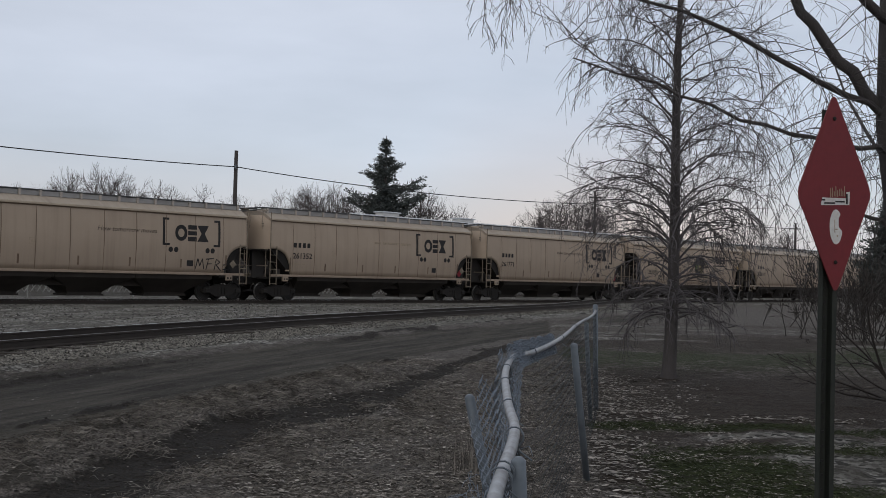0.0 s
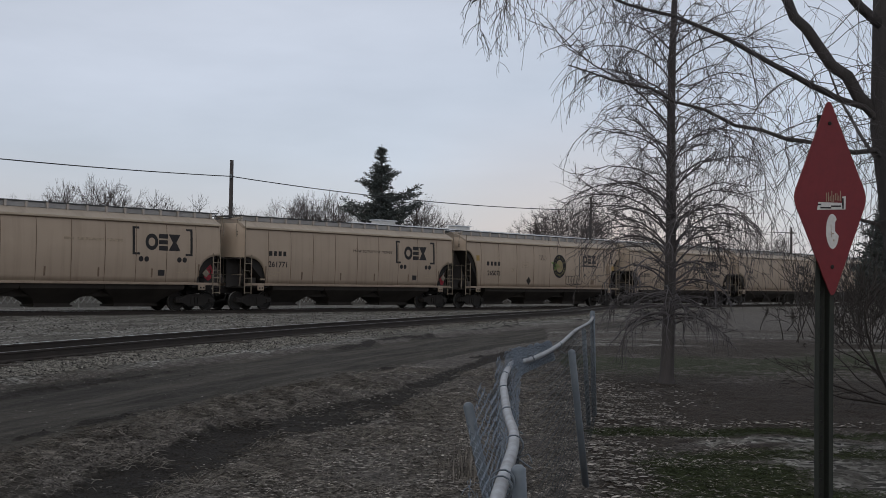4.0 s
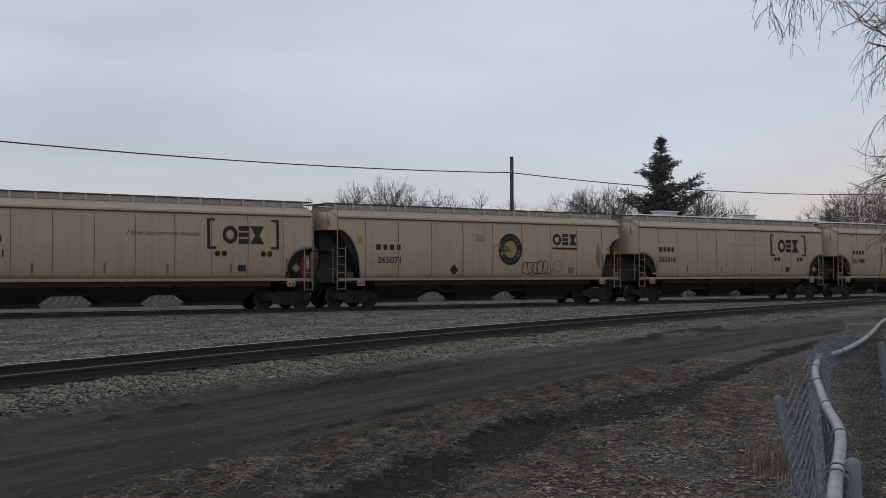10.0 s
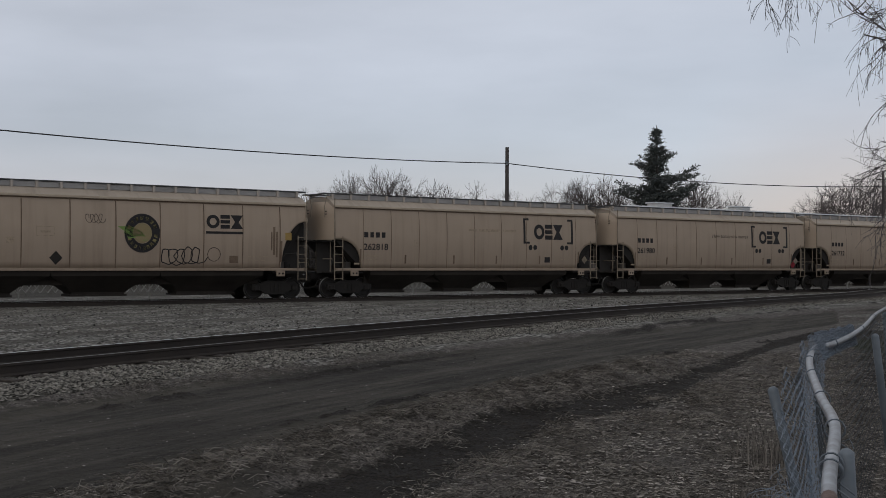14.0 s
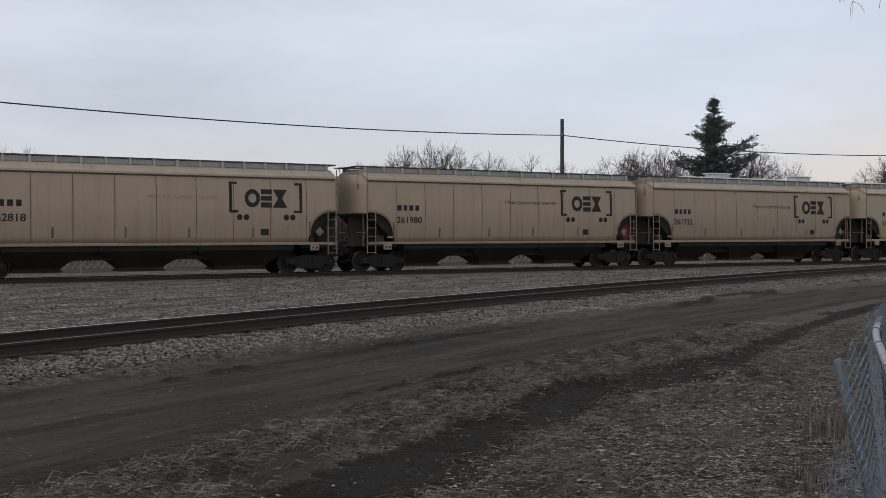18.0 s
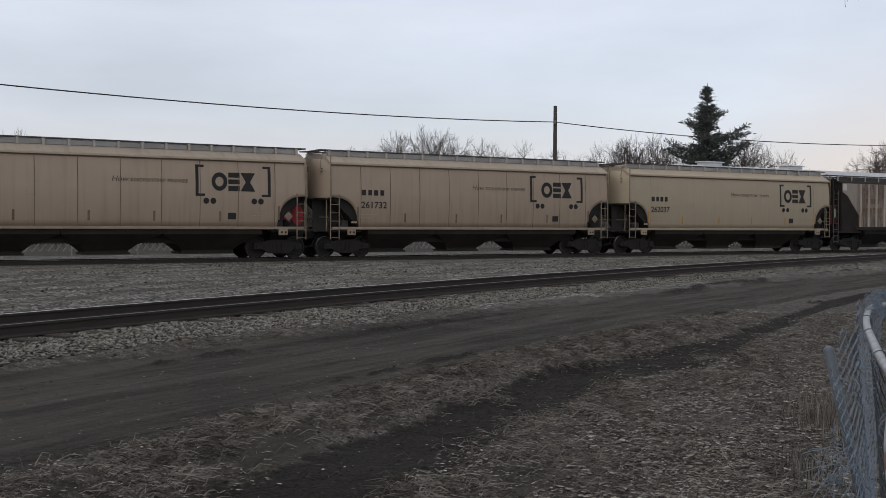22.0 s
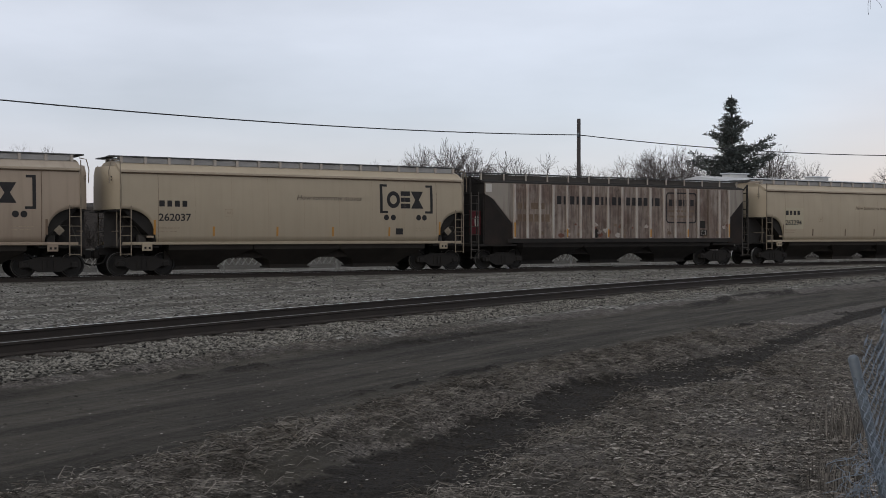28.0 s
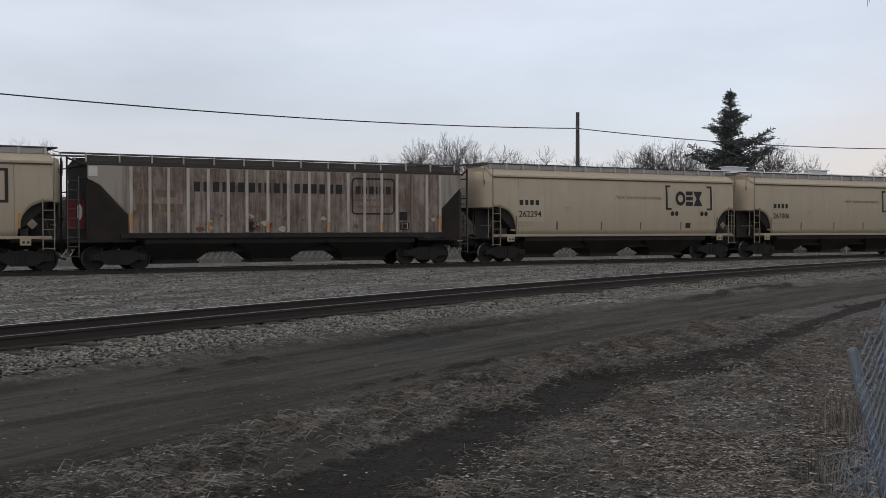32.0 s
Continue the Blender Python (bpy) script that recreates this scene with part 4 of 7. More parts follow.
def common_parts(car, length, paint, trucks, cuts, bays, brackets, ladder_z=2.75):
    """Running gear, sills, hoppers, walkway, ladders and couplers, which every hopper has."""
    for y in (-1, 1):
        bm = boxed(0.05, length - 0.05, y * 1.5 - 0.05, y * 1.5 + 0.05, 1.22, 1.335, bevel=0.012)
        part("side_sill", bm, paint, car)
    part("centre_sill", boxed(-0.55, length + 0.55, -0.28, 0.28, 0.82, 1.12), M_GRIME_SHADE, car)
    for x in (0.0, length):
        s = -1 if x == 0 else 1
        bm = boxed(min(x - s * 1.5, x + s * 0.15), max(x - s * 1.5, x + s * 0.15), -1.45, 1.45, 1.10, 1.17)
        part("end_platform", bm, M_GRIME_SHADE, car)
        bm = boxed(min(x + s * 0.1, x + s * 0.72), max(x + s * 0.1, x + s * 0.72), -0.13, 0.13, 0.74, 1.0, bevel=0.04)
        box(bm, x + s * 0.62 - 0.12, x + s * 0.62 + 0.16, -0.2, 0.2, 0.68, 1.02, bevel=0.05)
        part("coupler", bm, M_GRIME_SHADE, car)
        V, F = [], []
        tube(V, F, [(x + s * 0.2, -0.45, 0.9), (x + s * 0.45, -0.5, 0.5), (x + s * 0.75, -0.3, 0.42)], 0.035, 6)
        hang("air_hose", mesh_of("air_hose", V, F, M_GRIME_SHADE), car)
        V, F = [], []
        for y in (-1.0, 0.0, 1.0):
            tube(V, F, [(x + s * 0.12, y * 1.3, 1.17), (x + s * 0.12, y * 1.3, 2.62)], 0.025, 4)
        for z in (1.75, 2.55):
            tube(V, F, [(x + s * 0.12, -1.45, z), (x + s * 0.12, 1.45, z)], 0.025, 4)
        hang("end_railing", mesh_of("end_railing", V, F, M_LADDER), car)
        for y in (-1, 1):
            lx = x - 0.06 if s < 0 else x - 0.38
            hang("ladder", ladder(lx, y, 0.8, ladder_z, outer=0 if s < 0 else 1), car)
    # eave lip, painted paler than the body as its highlight
    for y in (-1.535, 1.535):
        part("eave_rail", boxed(-0.05, length + 0.05, y - 0.045, y + 0.045, 4.045, 4.14, bevel=0.012), M_EAVE_LIGHT, car)
    # ladders on the end sheets, brake gear and pipes in the dark ends
    for x, s in ((0.0, -1), (length, 1)):
        for z in (3.72, 3.84):
            part("end_stencil", boxed(min(x + s * 0.295, x + s * 0.305), max(x + s * 0.295, x + s * 0.305), -1.27, -1.08, z, z + 0.05), M_SLOGAN, car)
        hang("corner_grab", tubes("corner_grab", [([(x + s * 0.05, -1.3, 4.55), (x + s * 0.32, -1.3, 4.5), (x + s * 0.42, -1.3, 4.1), (x + s * 0.4, -1.3, 3.6)], 0.02, 5)], M_LADDER), car)
        part("crossover_step", boxed(min(x, x + s * 0.45), max(x, x + s * 0.45), -1.46, 1.46, 2.52, 2.56), M_GRIME_SHADE, car)
        bm = bmesh.new()
        lathe(bm, [(0.02, -0.5), (0.19, -0.48), (0.21, -0.35), (0.21, 0.35), (0.19, 0.48), (0.02, 0.5)], 12)
        bmesh.ops.translate(bm, verts=bm.verts, vec=(x - s * 0.55, -0.35, 1.42))
        part("air_reservoir", bm, M_GRIME_SHADE, car, smooth=True)
        part("brake_valve", boxed(x - s * 0.95 - 0.16, x - s * 0.95 + 0.16, -1.05, -0.78, 1.17, 1.62, bevel=0.03), M_HATCH, car)
        hang("brake_pipe", tubes("brake_pipe", [([(x - s * 0.95, -0.92, 1.6), (x - s * 0.7, -1.0, 1.95), (x - s * 0.2, -1.1, 2.0), (x + s * 0.05, -1.12, 1.2)], 0.022, 5)], M_HATCH), car)
    # added dark webs block the view through the shaded ends
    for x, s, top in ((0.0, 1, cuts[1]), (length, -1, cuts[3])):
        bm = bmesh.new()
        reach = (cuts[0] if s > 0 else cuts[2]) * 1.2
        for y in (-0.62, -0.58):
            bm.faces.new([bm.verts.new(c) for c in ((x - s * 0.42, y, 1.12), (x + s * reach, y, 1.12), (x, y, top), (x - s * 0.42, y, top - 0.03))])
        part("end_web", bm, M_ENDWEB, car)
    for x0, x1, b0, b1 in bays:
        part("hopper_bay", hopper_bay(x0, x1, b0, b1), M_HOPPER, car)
    for x in trucks:
        truck(car, x)
        for y in (-1, 1):
            bm = boxed(x - 0.2, x + 0.2, y * 1.53 - 0.04, y * 1.53 + 0.04, 0.98, 1.3, bevel=0.015)
            pad = part("jacking_pad", bm, paint, car)
            for dx in (-0.08, 0.09):
                part("pad_hole", boxed(x + dx - 0.04, x + dx + 0.04, y * 1.575 - 0.005, y * 1.575 + 0.005, 1.06, 1.14), M_GRIME_SHADE, pad)
    # roof walkway on brackets at either side of the hatches
    for y in (-0.78, 0.78):
        bm = bmesh.new()
        for k in range(4):
            box(bm, -0.3, length + 0.3, y - 0.24 + k * 0.13, y - 0.15 + k * 0.13, 4.68, 4.72)
        part("roof_walkway", bm, M_WALKWAY, car)
        bm = boxed(-0.05, 0.05, y - 0.27 if y < 0 else y + 0.21, y - 0.21 if y < 0 else y + 0.27, 4.40, 4.68)
        box(bm, -0.025, 0.025, y - 0.24, y + 0.24, 4.645, 4.675)
        me = bpy.data.meshes.new("walkway_bracket")
        bm.to_mesh(me)
        bm.free()
        me.materials.append(M_RIB)
        for k in range(brackets):
            hang("walkway_bracket", me, car, m=pose(0.15 + (length - 0.3) * k / (brackets - 1), 0, 0))
    for y in (-0.95, 0.95):
        part("hatch_coaming", boxed(0.1, length - 0.1, y - 0.02, y + 0.02, 4.45, 4.66, bevel=0.006), M_COAMING, car)
        # dark strip painted as the shadow line beneath the eave
        part("eave_seam", boxed(0.02, length - 0.02, math.copysign(1.492, y) - 0.02, math.copysign(1.492, y) + 0.02, 4.0, 4.045), M_SEAM, car)
    part("hatch_cover", boxed(0.6, length - 0.6, -0.42, 0.42, 4.50, 4.65, bevel=0.04), M_ROOF, car)
    for x in (-0.3, length + 0.3):
        part("walkway_crossing", boxed(x - 0.02, x + 0.35 if x < 1 else x + 0.02, -1.0, 1.0, 4.67, 4.70) if x < 1 else boxed(x - 0.35, x + 0.02, -1.0, 1.0, 4.67, 4.70), M_WALKWAY, car)


def seam_strip(x, z0, z1, w=0.028):
    return rect(x - w / 2, x + w / 2, z0, z1)


def decal(name, me, car, label=""):
    return hang(name, conform(me), car, label)


LEN, CUTS = 15.7, (1.35, 2.62, 1.25, 2.62, 2.5)


def hopper_car(paint, label, seams, narrow=False):
    """A curved-sided covered hopper, 15.7 m over the body."""
    car = tagged(new("covered_hopper_car"), label, "freight car", group="cars of the train")
    part("body", curved_body(LEN, CUTS), paint, car, smooth=True)
    for x, s in ((0.0, -1), (LEN, 1)):
        part("end_sheet", end_sheet(x, s, 2.62), paint, car, smooth=True)
        # slope sheet in near-black: the shade of the recess is in its colour
        part("slope_sheet", slope_sheet(x, s, 2.62, 1.3), M_GRIME_SHADE, car)
    part("roof", roof(LEN), M_ROOF if seams else paint, car)
    bays = [(1.9, 5.5, 2.7, 4.05), (5.5, 9.5, 6.9, 8.15), (9.5, 13.8, 10.85, 12.6)]
    common_parts(car, LEN, paint, (1.0, LEN - 1.0), CUTS, bays, 17)
    for k, x in enumerate((1.45, 2.95, 4.5, 6.1, 7.75, 9.4, 11.0, 12.65, 14.3)):
        decal("weld_seam", flat([seam_strip(x, 1.34, 3.98, 0.03 if seams else 0.014)], M_SEAM if seams or k in (0, 8) else M_FADED, "weld_seam"), car)
    for x in (1.3, 3.74, 6.52, 9.1, 11.87, 14.48):
        decal("reflector", flat([rect(x - 0.045, x + 0.045, 1.55 if 2 < x < 14 else 1.62, 2.2 if x < 2 or x > 14 else 1.95)], M_SEAM, "reflector"), car, "dull upright reflective strip")
    # the mark in brackets, with the four dots under it; one car carries a narrower one
    left, e0, e1, dots = (10.80, 11.48, 13.4, (11.26, 11.56, 13.36, 13.66)) if not narrow else (11.39, 11.73, 13.6, (11.71, 12.06, 13.36, 13.66))
    decal("bracket_mark", flat([[(left, 2.57), (left + 0.4, 2.57), (left + 0.4, 2.67), (left + 0.13, 2.67), (left + 0.13, 3.74), (left + 0.36, 3.74), (left + 0.36, 3.84), (left, 3.84)]], M_INK, "bracket_mark"), car, "dark opening bracket")
    decal("bracket_mark", flat([[(14.10, 2.57), (14.10, 3.84), (13.74, 3.84), (13.74, 3.74), (13.97, 3.74), (13.97, 2.67), (13.7, 2.67), (13.7, 2.57)]], M_INK, "bracket_mark"), car, "dark closing bracket")
    decal("emblem", flat(emblem(e0, e1, 2.79, 3.55), M_INK, "emblem"), car)
    for x in dots:
        decal("dot", flat([disc(x, 2.38, 0.125)], M_INK, "dot"), car)
    for q in mark_blocks(1.48, 2.62, 2.73, 2.97, (1, 0.85, 0.95, 0.9), 0.5):
        decal("owner_mark", flat([q], M_INK, "owner_mark"), car)
    decal("data_panel", flat([rect(12.2, 12.56, 1.63, 1.9)], M_INK, "data_panel"), car)
    for q in (rect(1.4, 2.3, 1.86, 1.91), rect(1.4, 2.2, 1.72, 1.76), rect(13.2, 14.0, 1.9, 1.93), rect(13.2, 13.9, 1.78, 1.81), rect(0.98, 1.26, 1.5, 1.58)):
        decal("data_line", flat([q], M_FADED, "data_line"), car)
    decal("data_frame", flat([rect(4.2, 4.55, 2.36, 2.38), rect(4.2, 4.55, 2.63, 2.65), rect(4.2, 4.22, 2.38, 2.63), rect(4.53, 4.55, 2.38, 2.63), rect(4.3, 4.45, 2.46, 2.55)], M_FADED, "data_frame"), car)
    # hazard card holder in the far cut-out
    bm = bmesh.new()
    q = [(0, -0.2), (0.2, 0), (0, 0.2), (-0.2, 0)]
    a = [bm.verts.new((14.95 + x, -1.50, 1.78 + z)) for x, z in q]
    b = [bm.verts.new((14.95 + x, -1.52, 1.78 + z)) for x, z in q]
    bm.faces.new(a[::-1])
    bm.faces.new(b)
    for k in range(4):
        bm.faces.new((a[k], a[(k + 1) % 4], b[(k + 1) % 4], b[k]))
    part("placard_holder", bm, M_LADDER, car)
    return car


M_REPAINT = mat("paler_cream_repaint", (0.41, 0.36, 0.262), 0.6, second=(0.36, 0.31, 0.22), scale=2)


def build_train():
    """Cars in order; each tuple is the offset of the body's near corner along the track at the start."""
    cars = []
    base_seam = hopper_car(M_BEIGE, "beige covered hopper car with curved sides and rusty seams", True)
    base_plain = hopper_car(M_CREAM, "clean cream covered hopper car with smooth curved sides", False)
    base_narrow = hopper_car(M_CREAM, "cream covered hopper car with orange reflectors along its sides", False, True)
    order = [(20.46, base_seam, "42", "How tomorrow moves"), (37.76, base_seam, "261352", ""), (55.07, base_seam, "261771", "How tomorrow moves"), (90.76, base_seam, "262818", "faded"), (108.07, base_seam, "261980", "How tomorrow moves"), (125.05, base_seam, "261732", "How tomorrow moves"), (142.35, base_narrow, "262037", "How tomorrow moves"), (178.1, base_plain, "262294", "How tomorrow moves"), (195.45, base_plain, "261006", "How tomorrow moves"), (212.75, base_seam, "", "")]
    used = set()
    for off, base, number, slogan in order:
        car = base if base.name not in used else copy_thing(base, Matrix())
        used.add(base.name)
        cars.append((car, off, number, slogan))
    for car, off, number, slogan in cars:
        if number == "262037":
            for ob in car.children:
                if ob.name.startswith("reflector"):
                    ob.material_slots[0].link = "OBJECT"
                    ob.material_slots[0].material = M_ORANGE
        if off == 178.1:
            hang("number_panel", conform(flat([rect(1.3, 2.95, 1.95, 3.12)], M_REPAINT, "number_panel"), SECTION, 0.007), car, "paler repainted number panel")
        if number:
            decal("car_number", letters(number, 1.45 if len(number) > 2 else 2.42, 2.17, 0.29, M_INK, 0, 1.1), car, "dark painted car number")
        if slogan == "How tomorrow moves":
            decal("slogan", letters(slogan, 7.38, 3.09, 0.22, M_SEAM if off == 178.1 else M_SLOGAN, 0.25, 1.07, 0.0), car, "dark slanted slogan lettering")
        elif slogan == "faded" or off == 37.76:
            decal("slogan", flat(mark_blocks(7.38, 10.3, 3.12, 3.24, (3, 8, 5), 1.0), M_FADED, "slogan"), car, "almost worn away lettering")
    return [(c, o) for c, o, *_ in cars]


TRAIN = build_train()


M_CORN = mat("pale_yellow_emblem_paint", (0.24, 0.20, 0.11), 0.7, second=(0.27, 0.2, 0.1), scale=4)


def long_hopper():
    """The longer curved hopper with steep end slopes, a round farm emblem and chalky drawings."""
    length, cuts = 17.15, (1.2, 3.5, 1.17, 3.35, 2.0)
    car = tagged(new("covered_hopper_car"), "beige curved hopper car with round emblem and spray drawings", "freight car", group="cars of the train")
    part("body", curved_body(length, cuts), M_BEIGE, car, smooth=True)
    for x, s, top in ((0.0, -1, 3.5), (length, 1, 3.35)):
        part("end_sheet", end_sheet(x, s, top), M_BEIGE, car, smooth=True)
        # slope in near-black, which holds the shade under the end wall
        part("slope_sheet", slope_sheet(x, s, top, 1.3), M_GRIME_SHADE, car)
    part("roof", roof(length), M_ROOF, car)
    common_parts(car, length, M_BEIGE, (1.2, length - 1.2), cuts, [(2.0, 6.2, 2.9, 4.7), (6.2, 10.6, 7.5, 9.2), (10.6, 15.2, 11.9, 14.0)], 19, 2.75)
    for x in (1.42, 3.19, 5.05, 6.88, 8.68, 10.51, 12.39, 14.15, 15.9):
        decal("weld_seam", flat([seam_strip(x, 1.34, 3.98, 0.045)], M_SEAM, "weld_seam"), car)
    decal("emblem_disc", flat(ring_strip(9.76, 2.73, 0.42, 0.78, n=30, sq=0.95), M_INK, "emblem_disc"), car, "dark round emblem ring")
    decal("emblem_centre", flat([disc(9.76, 2.73, 0.40, 24)], M_CORN, "emblem_centre"), car, "pale yellow centre of the round emblem")
    decal("emblem_leaf", flat([[(8.75, 2.98), (9.3, 3.0), (9.75, 2.78), (10.0, 2.45), (9.6, 2.4), (9.3, 2.62)], [(9.0, 2.75), (9.35, 2.78), (9.5, 2.55), (9.2, 2.5)]], M_GREEN, "emblem_leaf"), car, "green leaf across the emblem")
    decal("emblem_lettering", flat([p for w in range(20, 170, 22) for p in ring_strip(9.76, 2.73, 0.53, 0.68, w, w + 13, 2, 0.95)] + [p for w in range(200, 345, 18) for p in ring_strip(9.76, 2.73, 0.53, 0.68, w, w + 11, 2, 0.95)], M_OLIVE, "emblem_lettering"), car)["kind"] = "stuff"
    decal("emblem", flat(emblem(12.5, 14.15, 2.98, 3.55) + [rect(12.48, 14.17, 2.76, 2.86)], M_INK, "emblem"), car)
    for q in mark_blocks(1.98, 3.3, 2.62, 2.87, (1, 0.85, 0.95, 0.9), 0.6):
        decal("owner_mark", flat([q], M_INK, "owner_mark"), car)
    decal("car_number", letters("265071", 2.05, 2.02, 0.3, M_INK, 0, 1.08), car, "dark painted car number")
    for x, z in ((1.1, 3.06), (16.3, 2.7)):
        decal("sticker", flat([rect(x - 0.15, x + 0.15, z - 0.16, z + 0.16)], M_YELLOW, "sticker"), car, "dull yellow square sticker")
    decal("hazard_diamond", flat([[(6.35, 1.45), (6.6, 1.72), (6.35, 1.99), (6.1, 1.72)]], M_GRIME_SHADE, "hazard_diamond"), car, "dark diamond card")
    decal("data_panel", flat([rect(13.55, 13.95, 1.55, 1.85)], M_SEAM, "data_panel"), car)
    for q in (rect(2.0, 2.9, 1.72, 1.77), rect(3.1, 3.6, 1.72, 1.77), rect(5.75, 6.15, 2.68, 2.76), rect(5.6, 6.3, 2.55, 2.58), rect(5.6, 6.3, 2.9, 2.93), rect(5.6, 5.63, 2.58, 2.9), rect(6.27, 6.3, 2.58, 2.9), rect(4.5, 4.8, 2.25, 2.5), rect(14.4, 15.4, 1.8, 1.83), rect(14.4, 15.2, 1.66, 1.69)):
        decal("data_line", flat([q], M_FADED, "data_line"), car)
    for x, z0, z1, w in ((15.62, 1.9, 3.1, 0.05), (15.75, 1.8, 2.9, 0.04), (15.5, 2.1, 2.9, 0.03), (15.95, 1.6, 2.5, 0.06)):
        decal("rust_run", flat([rect(x - w, x + w, z0, z1)], M_SEAM, "rust_run"), car, "brown rust run")
    # spray drawings as wandering outlines
    def scrawl(name, x0, x1, z0, z1, turns, mat_, seed, wide=0.025):
        rng = random.Random(seed)
        pts = []
        for k in range(turns * 8 + 1):
            w = k / 8 * 2 * math.pi
            c = k / (turns * 8)
            pts.append((x0 + (x1 - x0) * (0.12 + 0.76 * c) + 0.16 * (x1 - x0) * math.cos(w) * rng.uniform(0.6, 1.1), (z0 + z1) / 2 + 0.46 * (z1 - z0) * math.sin(w) * rng.uniform(0.7, 1.0)))
        polys = []
        for (xa, za), (xb, zb) in zip(pts, pts[1:]):
            d = math.hypot(xb - xa, zb - za) or 1
            ox, oz = -(zb - za) / d * wide, (xb - xa) / d * wide
            polys.append([(xa - ox, za - oz), (xb - ox, zb - oz), (xb + ox, zb + oz), (xa + ox, za + oz)])
        decal(name, flat(polys, mat_, name), car, "spray painted outline scrawl")
    scrawl("graffiti", 10.4, 12.5, 1.38, 2.25, 5, M_INK, 3, 0.02)
    decal("graffiti", flat(ring_strip(12.85, 1.9, 0.27, 0.3, n=14), M_SLOGAN, "graffiti"), car)
    scrawl("graffiti", 7.4, 8.3, 3.05, 3.5, 4, M_SLOGAN, 8, 0.01)
    return car


M_RIBWHITE = mat("flaking_white_rib", (0.43, 0.40, 0.365), 0.7, second=(0.27, 0.19, 0.15), scale=1.6, amount=0.8, stretch=(3, 3, 0.6))
M_CHALK = car_paint("chalky_grey_paint", (0.27, 0.24, 0.205), (0.085, 0.06, 0.048), 0.85, 0.6)
M_DULLRED = mat("dull_red_spray", (0.17, 0.022, 0.03), 0.7, second=(0.07, 0.015, 0.018), scale=3, amount=0.9)
M_OLDRED = mat("old_red_primer", (0.16, 0.07, 0.05), 0.85, second=(0.09, 0.045, 0.035), scale=4)
# brown taken down to near-black for the shade under the end slopes
M_GUSSET_SHADE = mat("rust_brown_and_shade_gusset", (0.015, 0.012, 0.011), 0.9, second=(0.028, 0.02, 0.016), scale=1.2, amount=0.9)


def rusted_panel():
    """Chalky old paint that rust has eaten in runs and blotches, each panel in its own way."""
    m = bpy.data.materials.new("rusted_panel_paint")
    m.use_nodes = True
    n, l = m.node_tree.nodes, m.node_tree.links
    b = n["Principled BSDF"]
    b.inputs["Roughness"].default_value, b.inputs["Specular IOR Level"].default_value = 0.75, 0.25
    tc, info, shift = n.new("ShaderNodeTexCoord"), n.new("ShaderNodeObjectInfo"), n.new("ShaderNodeVectorMath")
    shift.operation = "MULTIPLY_ADD"
    shift.inputs[1].default_value = (1, 1, 1)
    l.new(tc.outputs["Object"], shift.inputs[0])
    l.new(info.outputs["Random"], shift.inputs[2])
    col = None
    for scale, stretch, lo, hi, top, tone in ((1.3, (1, 1, 0.6), 0.35, 0.62, 0.9, (0.135, 0.092, 0.074)), (2.6, (3.2, 1, 0.22), 0.42, 0.66, 0.75, (0.066, 0.046, 0.038)), (1.7, (1, 1, 0.7), 0.55, 0.68, 0.5, (0.27, 0.235, 0.205)), (9.0, (1, 1, 0.5), 0.59, 0.70, 0.6, (0.05, 0.032, 0.026))):
        mp, q, r, mx = n.new("ShaderNodeMapping"), n.new("ShaderNodeTexNoise"), n.new("ShaderNodeMapRange"), n.new("ShaderNodeMix")
        mp.inputs["Scale"].default_value = stretch
        q.inputs["Scale"].default_value, q.inputs["Detail"].default_value, q.inputs["Roughness"].default_value = scale, 7, 0.62
        r.inputs["From Min"].default_value, r.inputs["From Max"].default_value, r.inputs["To Max"].default_value = lo, hi, top
        mx.data_type = "RGBA"
        l.new(shift.outputs[0], mp.inputs[0])
        l.new(mp.outputs[0], q.inputs["Vector"])
        l.new(q.outputs[0], r.inputs["Value"])
        l.new(r.outputs[0], mx.inputs["Factor"])
        mx.inputs["A"].default_value, mx.inputs["B"].default_value = (0.29, 0.245, 0.21, 1), (*tone, 1)
        if col:
            l.new(col, mx.inputs["A"])
        col = mx.outputs["Result"]
    l.new(col, b.inputs["Base Color"])
    return m


M_PANEL = rusted_panel()


